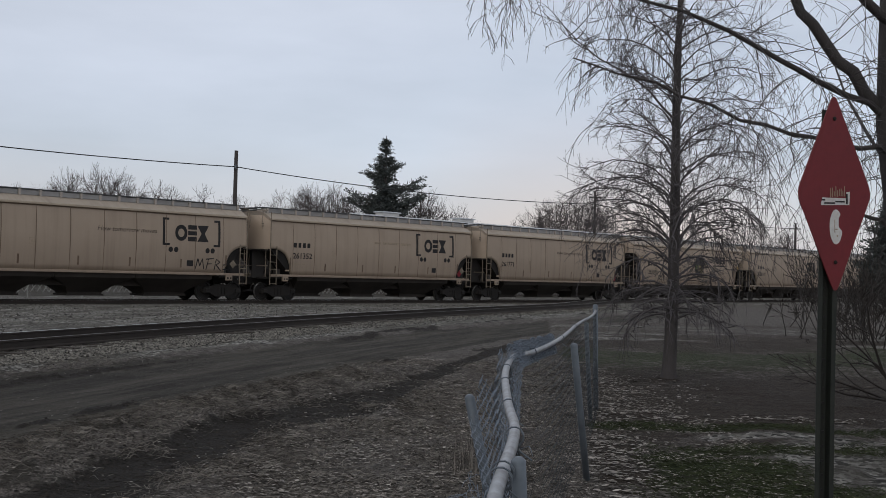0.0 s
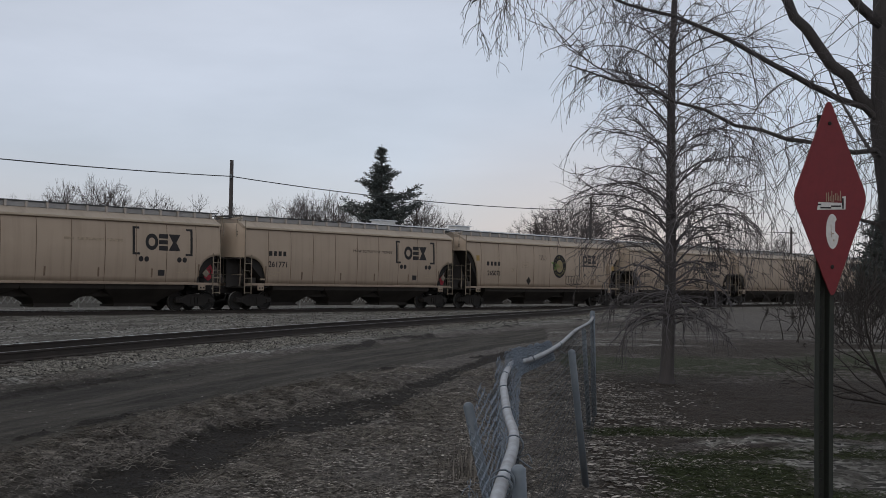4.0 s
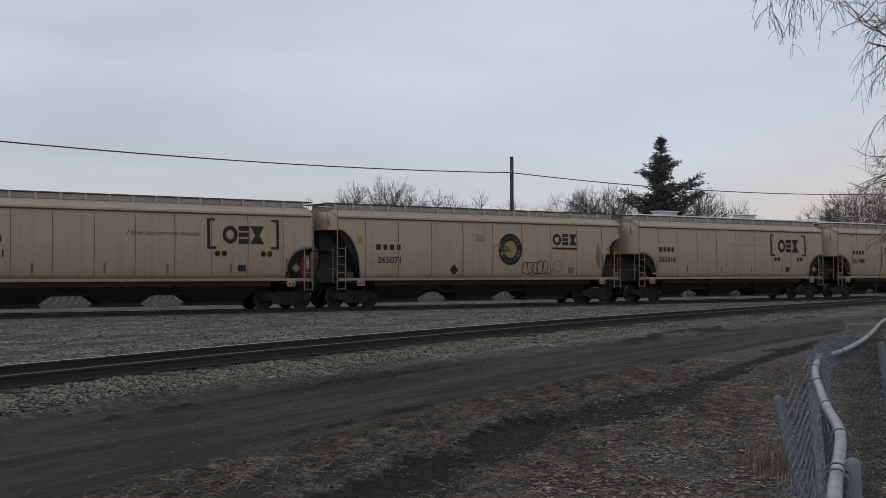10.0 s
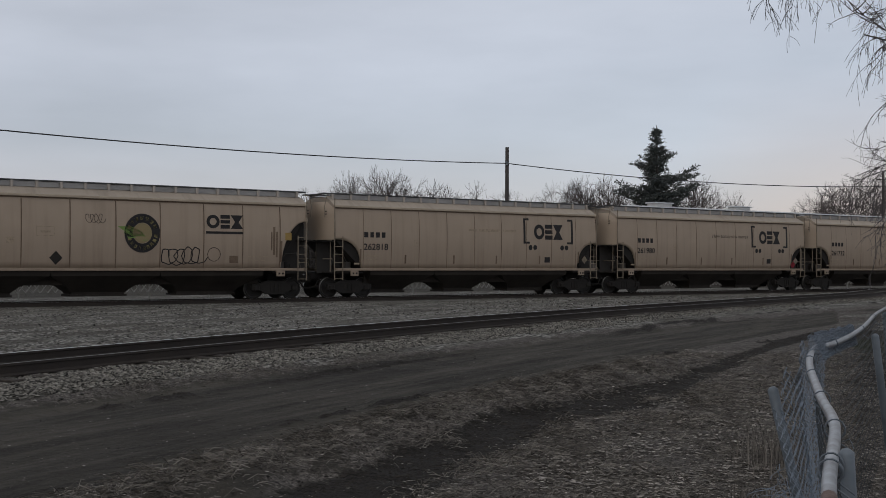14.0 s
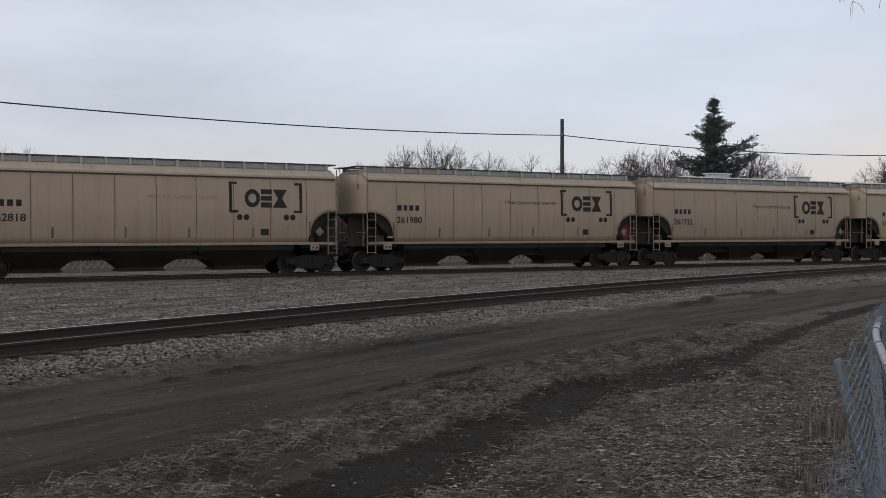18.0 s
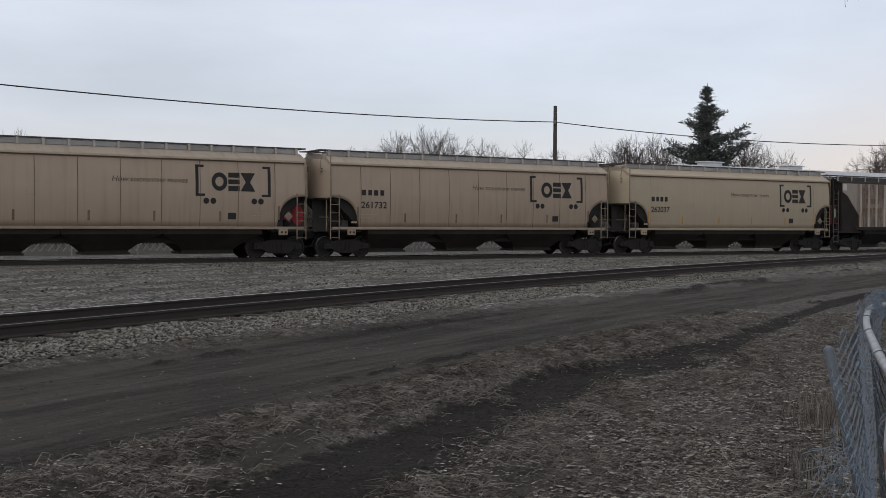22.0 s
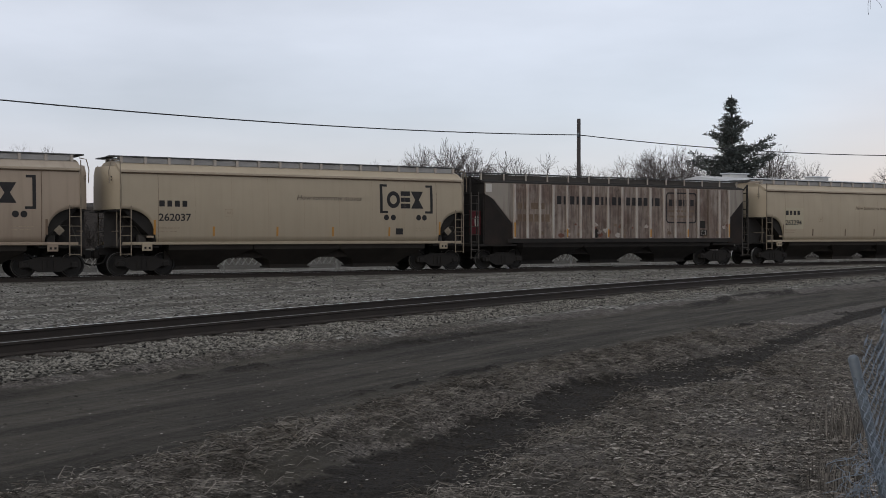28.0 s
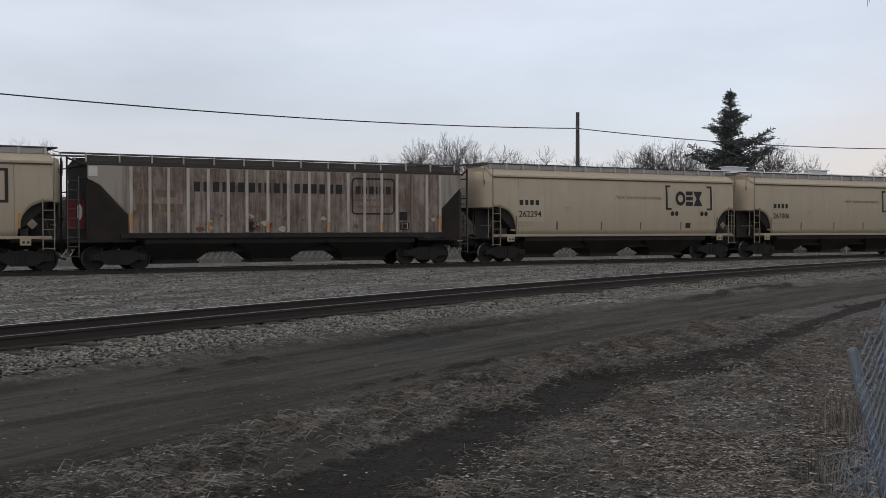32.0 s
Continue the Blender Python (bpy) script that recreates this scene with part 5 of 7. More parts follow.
def ribbed_car():
    """The older rib-sided hopper, brown with rust, whose end slopes stand open behind posts."""
    length = 15.9
    x_l, x_r = 0.95, 15.5
    car = tagged(new("ribbed_hopper_car"), "rusty brown rib-sided hopper car with faded white ribs", "freight car", group="cars of the train")
    w = 1.5
    bm = bmesh.new()
    for y in (-w, w):
        q = [(-0.35, 4.05), (-0.35, 3.55), (0.1, 3.3), (1.2, 2.15), (1.2, 1.42), (15.55, 1.42), (15.55, 2.5), (16.6, 3.5), (16.6, 4.05)]
        a = [bm.verts.new((x, y, z)) for x, z in q]
        b = [bm.verts.new((x, y * 0.97, z)) for x, z in q]
        bm.faces.new(a)
        bm.faces.new(b[::-1])
        for k in range(len(q)):
            bm.faces.new((a[k], a[(k + 1) % len(q)], b[(k + 1) % len(q)], b[k]))
    bmesh.ops.recalc_face_normals(bm, faces=bm.faces)
    part("side_sheet", bm, M_RUST, car)
    for x0, x1, z1, s in ((-0.35, 1.9, 3.55, -1), (16.6, 14.6, 3.5, 1)):
        bm = bmesh.new()
        vs = [bm.verts.new(c) for c in ((x0, -1.46, z1), (x0, 1.46, z1), (x1, 1.46, 1.2), (x1, -1.46, 1.2))]
        bm.faces.new(vs)
        vs = [bm.verts.new(c) for c in ((x0, -1.46, z1), (x0, 1.46, z1), (x0, 1.46, 4.05), (x0, -1.46, 4.05))]
        bm.faces.new(vs)
        for y in (-1.49, 1.49):
            k = 0.45 * (1 if x0 < 1 else -1)
            bm.faces.new([bm.verts.new(c) for c in ((x0, y, z1), (x0 + k, y, z1 - 0.05), (x1, y, 1.75), (x1, y, 1.2))])
        # near-black slope, with the shade of the open end in its colour
        part("slope_sheet", bm, M_GRIME_SHADE, car)
        # posts and rails of the open end
        V, F = [], []
        e = -1.1 if s < 0 else 17.0
        for y in (-1.4, -0.5, 0.5, 1.4):
            tube(V, F, [(e, y, 1.15), (e, y, 4.35)], 0.05, 4)
        for d in (0.35, 0.75):
            tube(V, F, [(e - s * d, -1.4, 1.15), (e - s * d, -1.4, 3.3)], 0.045, 4)
        for z in (1.2, 2.0, 3.0, 3.9):
            tube(V, F, [(e, -1.4, z), (e, 1.4, z)], 0.03, 4)
        tube(V, F, [(e, -1.4, 4.3), (x0 + s * 0.1, -1.4, 4.05)], 0.04, 4)
        hang("end_frame", mesh_of("end_frame", V, F, M_GRIME_SHADE), car)
        hang("ladder", ladder(e - (0.0 if s < 0 else 0.42), -1, 0.5, 3.6, y=1.47, material=M_HATCH), car)
        part("end_platform", boxed(min(e, e - s * 2.6), max(e, e - s * 2.6), -1.45, 1.45, 1.08, 1.18), M_GRIME_SHADE, car)
        bm = boxed(min(e, e + s * 0.62), max(e, e + s * 0.62), -0.13, 0.13, 0.74, 1.0, bevel=0.04)
        part("coupler", bm, M_GRIME_SHADE, car)
    bm = bmesh.new()
    prof = [(-1.5, 4.05), (-1.46, 4.12), (-0.7, 4.3), (0.7, 4.3), (1.46, 4.12), (1.5, 4.05)]
    grid = [[bm.verts.new((x, y, z)) for y, z in prof] for x in (-0.4, 5, 11, 16.65)]
    for a, b in zip(grid, grid[1:]):
        for k in range(5):
            bm.faces.new((a[k], a[k + 1], b[k + 1], b[k]))
    bm.faces.new(grid[0])
    bm.faces.new(grid[-1][::-1])
    bmesh.ops.recalc_face_normals(bm, faces=bm.faces)
    part("roof", bm, M_GRIME_SHADE, car)
    for y in (-0.85, 0.85):
        bm = bmesh.new()
        for k in range(4):
            box(bm, -1.2, 17.0, y - 0.26 + k * 0.14, y - 0.16 + k * 0.14, 4.5, 4.54)
        part("roof_walkway", bm, M_WALKWAY, car)
        # added dark strip stands in for the shade below the walkway
        part("roof_fascia", boxed(-0.3, 16.5, y * 1.13 - 0.02, y * 1.13 + 0.02, 4.18, 4.46), M_HATCH, car)
        for k in range(14):
            x = -0.3 + 16.8 * k / 13
            part("walkway_bracket", boxed(x - 0.025, x + 0.025, y - 0.29, y - 0.23, 4.12, 4.52), M_RIB, car)
    ribs = (1.3, 2.05, 2.8, 3.6, 4.44, 5.29, 6.1, 7.03, 7.95, 8.92, 9.84, 10.77, 11.57, 12.43, 13.2, 13.97, 14.75, 15.45)
    for k, x in enumerate(ribs):
        part("rib", boxed(x - 0.055, x + 0.055, -1.60, -1.5, 1.45, 4.02, bevel=0.012), M_RIBWHITE if k != 15 else M_RUST, car)
        part("rib", boxed(x - 0.055, x + 0.055, 1.5, 1.60, 1.45, 4.02), M_RUST, car)
        if k in (0, 4, 7, 10, 13, 17):
            part("reflector", boxed(x - 0.045, x + 0.045, -1.606, -1.601, 1.5, 2.2 if k in (0, 17) else 1.9), M_ORANGE, car, "orange reflective strip on the rib")
    # side panels between the ribs, each faded and rusted in its own way
    for a, b in zip(ribs, ribs[1:]):
        part("side_panel", boxed(a + 0.058, b - 0.058, -1.508, -1.49, 1.44, 4.03), M_PANEL, car)
    for q in ([(-0.345, 4.04), (-0.345, 3.52), (0.12, 3.32), (1.23, 2.18), (1.23, 4.04)], [(15.52, 4.04), (15.52, 2.5), (16.59, 3.48), (16.59, 4.04)]):
        hang("end_panel", conform(flat([q], M_CHALK, "end_panel"), ((1.0, 1.5), (4.3, 1.5)), 0.006), car, "chalky pale end panel")
    # gussets with the shade under the slopes in their colour, and the sprayed plate behind the end posts
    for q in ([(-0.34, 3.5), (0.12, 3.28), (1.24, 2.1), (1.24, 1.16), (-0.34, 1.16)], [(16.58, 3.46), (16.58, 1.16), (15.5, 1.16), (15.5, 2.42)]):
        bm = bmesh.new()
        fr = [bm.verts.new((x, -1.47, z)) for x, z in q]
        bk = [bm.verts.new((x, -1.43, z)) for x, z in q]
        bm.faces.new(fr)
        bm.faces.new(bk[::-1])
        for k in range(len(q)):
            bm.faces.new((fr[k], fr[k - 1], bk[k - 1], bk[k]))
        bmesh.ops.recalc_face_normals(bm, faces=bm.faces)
        part("gusset", bm, M_GUSSET_SHADE, car)
    plate = part("end_plate", boxed(-0.98, -0.36, -1.14, -1.10, 1.6, 2.75), M_DULLRED, car, "red sprayed end plate")
    bm = bmesh.new()
    bm.faces.new([bm.verts.new((x, -1.145, z)) for x, z in disc(-0.58, 2.25, 0.12, 16, 0.3)])
    part("spray_mark", bm, M_WHITE, plate, "white sprayed oval")
    part("end_bulkhead", boxed(-0.36, -0.30, -1.42, 1.42, 1.17, 3.5), M_GRIME_SHADE, car)
    flat_sec = ((1.0, 1.508), (4.3, 1.508))

    def mark(name, polys, m_, label=""):
        hang(name, conform(flat(polys, m_, name), flat_sec, 0.014), car, label)
    for x0, x1, ws in ((3.85, 6.0, (1, 1, 1, 0.5, 1, 1)), (6.2, 8.0, (1, 0.5, 1, 1, 1)), (8.25, 10.5, (1, 1, 1, 1, 1, 1.2))):
        for q in mark_blocks(x0, x1, 3.10, 3.50, ws, 0.5):
            mark("owner_letter", [q], M_INK, "dark block of worn lettering")
    x0, x1, z0, z1, t = 10.95, 13.1, 2.22, 3.82, 0.07
    mark("owner_badge", [rect(x0 + 0.2, x1 - 0.2, z1 - t, z1), rect(x0 + 0.2, x1 - 0.2, z0, z0 + t), rect(x0, x0 + t, z0 + 0.2, z1 - 0.2), rect(x1 - t, x1, z0 + 0.2, z1 - 0.2)] + [p for cx, cz, a in ((x0 + 0.2, z1 - 0.2, 90), (x0 + 0.2, z0 + 0.2, 180), (x1 - 0.2, z0 + 0.2, 270), (x1 - 0.2, z1 - 0.2, 0)) for p in ring_strip(cx, cz, 0.2 - t, 0.2, a, a + 90, 5)] + mark_blocks(11.15, 12.9, 3.12, 3.45, (1, 1, 1, 0.4, 1, 1), 0.35), M_INK, "dark rounded badge outline")
    mark("badge_lines", mark_blocks(11.1, 12.9, 2.8, 2.9, (5, 1, 4), 0.4) + mark_blocks(11.2, 12.8, 2.52, 2.62, (2, 5, 2), 0.5), M_SEAM)
    for q in mark_blocks(1.5, 3.1, 2.85, 3.15, (1, 1, 1.5, 1), 0.4) + mark_blocks(1.5, 3.4, 2.25, 2.6, (1, 1, 1, 1, 1, 1), 0.3):
        mark("old_letter", [q], M_SEAM, "faint painted-over lettering")
    mark("data_panel", [rect(13.35, 13.75, 1.98, 2.35), rect(13.38, 13.85, 1.55, 1.88)], M_GRIME_SHADE)
    mark("data_panel", [rect(13.45, 13.78, 1.6, 1.64), rect(13.45, 13.78, 1.8, 1.84), rect(13.45, 13.49, 1.6, 1.84), rect(13.74, 13.78, 1.6, 1.84)], M_WHITE)
    mark("hazard_diamond", [[(6.3, 1.45), (6.58, 1.7), (6.3, 1.95), (6.02, 1.7)]], M_GRIME_SHADE)
    mark("number_card", [rect(-0.32, 0.02, 3.62, 4.0)], M_WHITE, "white stencilled corner card")
    rng = random.Random(21)
    for _ in range(38):
        x, z = rng.choice((rng.uniform(4, 9.5), rng.uniform(1.4, 15.4))), rng.uniform(1.5, 2.3)
        r = rng.uniform(0.04, 0.2)
        mark("paint_patch", [[(x + r * math.cos(a) * rng.uniform(0.5, 1.2), z + r * 0.8 * math.sin(a) * rng.uniform(0.5, 1.1)) for a in np.linspace(0, 6.0, 11)]], rng.choice((M_RIB, M_SEAM, M_RUST, M_OLDRED)), "flaking patch of old paint")
    for y in (-1, 1):
        part("side_sill", boxed(0.9, 15.7, y * 1.5 - 0.06, y * 1.5 + 0.06, 1.24, 1.43), M_GRIME_SHADE, car)
    part("centre_sill", boxed(-1.3, 17.2, -0.28, 0.28, 0.82, 1.12), M_GRIME_SHADE, car)
    for b in ((1.9, 5.6, 2.7, 4.1), (5.6, 9.8, 7.0, 8.3), (9.8, 14.2, 11.3, 12.9)):
        part("hopper_bay", hopper_bay(*b), M_GRIME_SHADE, car)
    for x in (0.95, 15.0):
        truck(car, x)
    return car


LONG_CAR, RIB_CAR = long_hopper(), ribbed_car()
TRAIN += [(LONG_CAR, 72.1), (RIB_CAR, 159.7)]


def spray(car, off):
    """Spray paint on the slope behind the end railing of some cars."""
    def patch(x, z, w, h, m_, seed):
        rng = random.Random(seed)
        q = [(x + w * math.cos(a) * rng.uniform(0.93, 1.05), z + h * math.sin(a) * rng.uniform(0.93, 1.05)) for a in np.linspace(0, 6.05, 22)]
        bm = bmesh.new()
        bm.faces.new([bm.verts.new((c[0], -0.635 if m_ is M_PINK else -0.645, c[1])) for c in q])
        part("graffiti", bm, m_, car, "red spray paint on the end slope" if m_ is M_PINK else "white sprayed lens shape")
    if off == 108.07:
        patch(15.0, 1.82, 0.55, 0.5, M_PINK, 4)
        patch(15.8, 1.84, 0.28, 0.45, M_PINK, 6)
    if off == 55.07:
        patch(15.86, 1.95, 0.24, 0.62, M_PINK, 7)
        patch(15.98, 2.02, 0.09, 0.34, M_WHITE, 8)
    if off == 37.76:
        patch(15.75, 1.85, 0.3, 0.4, M_PINK, 9)
    if off == 20.46:
        strokes = ((12.7, 1.5, 12.82, 2.0), (12.82, 2.0, 12.95, 1.65), (12.95, 1.65, 13.08, 2.0), (13.08, 2.0, 13.2, 1.5), (13.32, 1.48, 13.45, 2.0), (13.3, 1.98, 13.75, 2.02), (13.4, 1.75, 13.65, 1.78), (13.8, 1.45, 13.9, 1.98), (13.9, 1.98, 14.15, 1.85), (14.15, 1.85, 13.9, 1.72), (13.9, 1.72, 14.2, 1.45), (14.3, 1.5, 14.65, 1.53), (14.32, 1.72, 14.6, 1.75))
        polys = []
        for xa, za, xb, zb in strokes:
            d = math.hypot(xb - xa, zb - za)
            ox, oz = -(zb - za) / d * 0.026, (xb - xa) / d * 0.026
            polys.append([(xa - ox, za - oz), (xb - ox, zb - oz), (xb + ox, zb + oz), (xa + ox, za + oz)])
        decal("graffiti", flat(polys, M_INK, "graffiti"), car, "black scrawled tag near the sill")


for c_, o_ in list(TRAIN):
    spray(c_, o_)


# ---- far side of the tracks ----
def build_backdrop():
    pole = tagged(new("utility_pole"), "tall dark wooden utility pole behind the train", "utility pole")
    V, F = [], []
    px, py = (-13.26, 83.96)
    tube(V, F, [(px, py, -0.2), (px + 0.02, py, 10.35)], [0.19, 0.14], 8)
    hang("shaft", mesh_of("shaft", V, F, M_POLE, True), pole)
    part("insulator", boxed(px - 0.09, px + 0.09, py - 0.25, py - 0.13, 9.0, 9.3, bevel=0.03), M_GALV, pole)
    for (x, y), h in (((17.32, 110.65), 10.2), ((42.78, 128.04), 8.5)):
        p2 = tagged(new("utility_pole"), "distant thin utility pole above the train", "utility pole")
        V, F = [], []
        tube(V, F, [(x, y, -0.2), (x, y, h)], [0.17, 0.12], 7)
        hang("shaft", mesh_of("shaft", V, F, M_POLE, True), p2)
        part("cross_arm", boxed(x - 0.6, x + 0.6, y - 0.06, y + 0.06, h - 0.7, h - 0.58), M_POLE, p2)

    def wire(a, b, sag, r, label):
        a, b = Vector(a), Vector(b)
        pts = [a.lerp(b, k / 24) - Vector((0, 0, sag * 4 * (k / 24) * (1 - k / 24))) for k in range(25)]
        tagged(new("power_line", tubes("power_line", [(pts, r, 4)], M_CABLE)), label, "cable")
    wire((px, py - 0.2, 9.15), (-37.35, 41.75, 8.19), 0.45, 0.033, "black overhead cable running along the railway")
    wire((px, py - 0.2, 9.15), (*(17.32, 110.65), 8.9), 0.55, 0.033, "black overhead cable sagging from the pole")
    wire((*(17.32, 110.65), 8.9), (*(42.78, 128.04), 7.9), 0.5, 0.035, "black overhead cable between distant poles")

    # long low shed with a white metal roof, its ridge along the tracks
    shed = tagged(new("metal_shed"), "long low shed with white metal roof and vents", "building")
    u0, u1, v0, v1 = 68.9, 190.0, 62.0, 78.0
    m = pose(0, 0, 0, 0, 0, TURN)

    def in_uv(bm):
        bmesh.ops.transform(bm, matrix=m, verts=bm.verts)
        return bm
    part("wall", in_uv(boxed(u0 - 0.0, u1, v0 + 0.3, v1 - 0.3, -0.2, 5.6)), M_SHEDWALL, shed)
    bm = bmesh.new()
    prof = [(v0, 5.55), (v0, 5.7), ((v0 + v1) / 2, 6.72), (v1, 5.7), (v1, 5.55)]
    rings = [[bm.verts.new((u, v, z)) for v, z in prof] for u in (u0 - 0.4, u1)]
    for k in range(4):
        bm.faces.new((rings[0][k], rings[1][k], rings[1][k + 1], rings[0][k + 1]))
    bm.faces.new(rings[0])
    bm.faces.new(rings[1][::-1])
    bmesh.ops.recalc_face_normals(bm, faces=bm.faces)
    part("roof", in_uv(bm), M_ROOFMETAL, shed)
    k = u0
    bm = bmesh.new()
    while k < u1:
        for (va, za), (vb, zb) in ((prof[1], prof[2]),):
            box(bm, k, k + 0.05, 0, math.hypot(vb - va, zb - za), 0.0, 0.05, Matrix.Translation((0, va, za)) @ pose(0, 0, 0, math.degrees(math.atan2(zb - za, vb - va)), 0, 0))
        k += 0.9
    part("roof_seams", in_uv(bm), M_ROOFMETAL, shed)
    for u in (72.87, 83.22):
        bm = boxed(u - 1.05, u + 1.05, 69.5, 70.5, 6.5, 6.98, bevel=0.06)
        vent = part("roof_vent", in_uv(bm), M_WALLPALE, shed, "box-shaped ridge vent")
        part("vent_cap", in_uv(boxed(u - 1.2, u + 1.2, 69.4, 70.6, 6.98, 7.07, bevel=0.03)), M_ROOFMETAL, vent)
    for k in range(12):
        u = u0 + 4 + k * 10
        part("door", in_uv(boxed(u, u + 3.2, v0 + 0.22, v0 + 0.30, -0.2, 3.4)), M_POLE, shed)

    # pale wire fence behind the main track
    fence = tagged(new("wire_fence"), "pale chain-link fence on the far side of the rails", "fence")
    lines = []
    a = -25.0
    while a < 150:
        for d in (-1, 1):
            lines.append(([uv(a, 52.0, 0.30), uv(a + d * 0.6, 52.0, 1.10)], 0.019, 3))
        a += 0.33
    mesh = hang("chain_link", tubes("chain_link", lines, M_LATTICE), fence)
    mesh["kind"] = "stuff"
    hang("top_rail", tubes("top_rail", [([uv(-25, 52.0, 1.11), uv(150, 52.0, 1.11)], 0.025, 5)], M_LATTICE), fence)
    pm = tubes("post", [([(0, 0, -0.1), (0, 0, 1.15)], 0.035, 6)], M_LATTICE)
    for k in range(58):
        hang("post", pm, fence, m=Matrix.Translation(uv(-25 + 3.0 * k, 52.06)))


build_backdrop()


# ---- trees ----
def grow(lines, p, d, length, r, depth, rng, droop=0.0, spread=0.7, sides=4, kids=(3, 5), wobble=0.18, shrink=0.6, steps=0):
    """A limb that wanders, tapers and forks, as tubes in lines."""
    n = steps or (5 if depth > 1 else 4)
    pts, d = [p.copy()], d.normalized()
    for _ in range(n):
        d = (d + Vector((rng.gauss(0, wobble), rng.gauss(0, wobble), rng.gauss(0, wobble) - droop))).normalized()
        pts.append(pts[-1] + d * length / n)
    r1 = r * 0.45
    lines.append((pts, [r + (r1 - r) * k / n for k in range(n + 1)], sides if depth > 1 else 3))
    if depth <= 0:
        return
    for k in range(rng.randint(*kids)):
        f = rng.uniform(0.3, 1.0)
        i = min(int(f * n), n - 1)
        q = pts[i].lerp(pts[i + 1], f * n - i)
        t = (pts[i + 1] - pts[i]).normalized()
        axis = Vector((rng.gauss(0, 1), rng.gauss(0, 1), rng.gauss(0, 0.6)))
        side = (axis - t * axis.dot(t)).normalized()
        nd = t * math.cos(spread) + side * math.sin(spread * rng.uniform(0.7, 1.3))
        grow(lines, q, nd, length * shrink * rng.uniform(0.7, 1.15), max(r * (1 - 0.5 * f) * 0.55, 0.004), depth - 1, rng, droop, spread, sides, kids, wobble, shrink, steps)


def ramify(lines, p, d, length, r, depth, rng):
    """A limb that forks at its end and once along its way, always seeking the light."""
    pts = [p.copy()]
    for _ in range(3):
        d = (d + Vector((rng.gauss(0, 0.09), rng.gauss(0, 0.09), rng.gauss(0, 0.09) + 0.01))).normalized()
        pts.append(pts[-1] + d * length / 3)
    lines.append((pts, [r, r * 0.88, r * 0.76, r * 0.64], 3))
    if depth == 0:
        return
    for k in range(rng.choice((2, 3, 3)) + 1):
        a, tilt = rng.uniform(0, 6.28), rng.uniform(0.3, 0.85)
        e = d.orthogonal().normalized()
        side = e * math.cos(a) + d.cross(e) * math.sin(a)
        q = pts[-1] if k else pts[rng.choice((1, 2))]
        ramify(lines, q, d * math.cos(tilt) + side * math.sin(tilt), length * rng.uniform(0.62, 0.84), r * 0.62, depth - 1, rng)


def bare_tree(seed, height, spread, twig_r, stems, foot):
    """A leafless far tree: trunks and a crown of forking limbs, upright or domed."""
    rng = random.Random(seed)
    tree = tagged(new("bare_tree"), "leafless winter tree with a fine twiggy crown", "tree", group="far bare trees")
    trunk, crown = [], []
    for s in range(stems):
        top = Vector((rng.gauss(0, 0.5) * (stems > 1), rng.gauss(0, 0.5) * (stems > 1), height * foot * rng.uniform(0.85, 1.15)))
        trunk.append(([Vector((top.x * 0.3, top.y * 0.3, -0.3)), top * 0.5, top], [height * 0.02, height * 0.016, height * 0.013], 6))
        for k in range(5 if stems == 1 else 3):
            a, tilt = (k + s * 0.37) * 2.4 + rng.uniform(-0.5, 0.5), rng.uniform(0.15, 1.0) * spread
            ramify(crown, top, Vector((math.cos(a) * tilt, math.sin(a) * tilt, 1)).normalized(), height * 0.17 * rng.uniform(0.85, 1.1), height * 0.0085, 4, rng)
    f = height / max(p.z for pts, r, s in crown for p in pts)
    crown = [([p * f for p in pts], [max(q, twig_r) for q in r], 3) for pts, r, s in crown]
    trunk = [([p * f for p in pts], r, s) for pts, r, s in trunk]
    hang("trunk", tubes("trunk", trunk, M_FARTWIG), tree)
    hang("crown", tubes("crown", crown, M_FARTWIG), tree)
    return tree


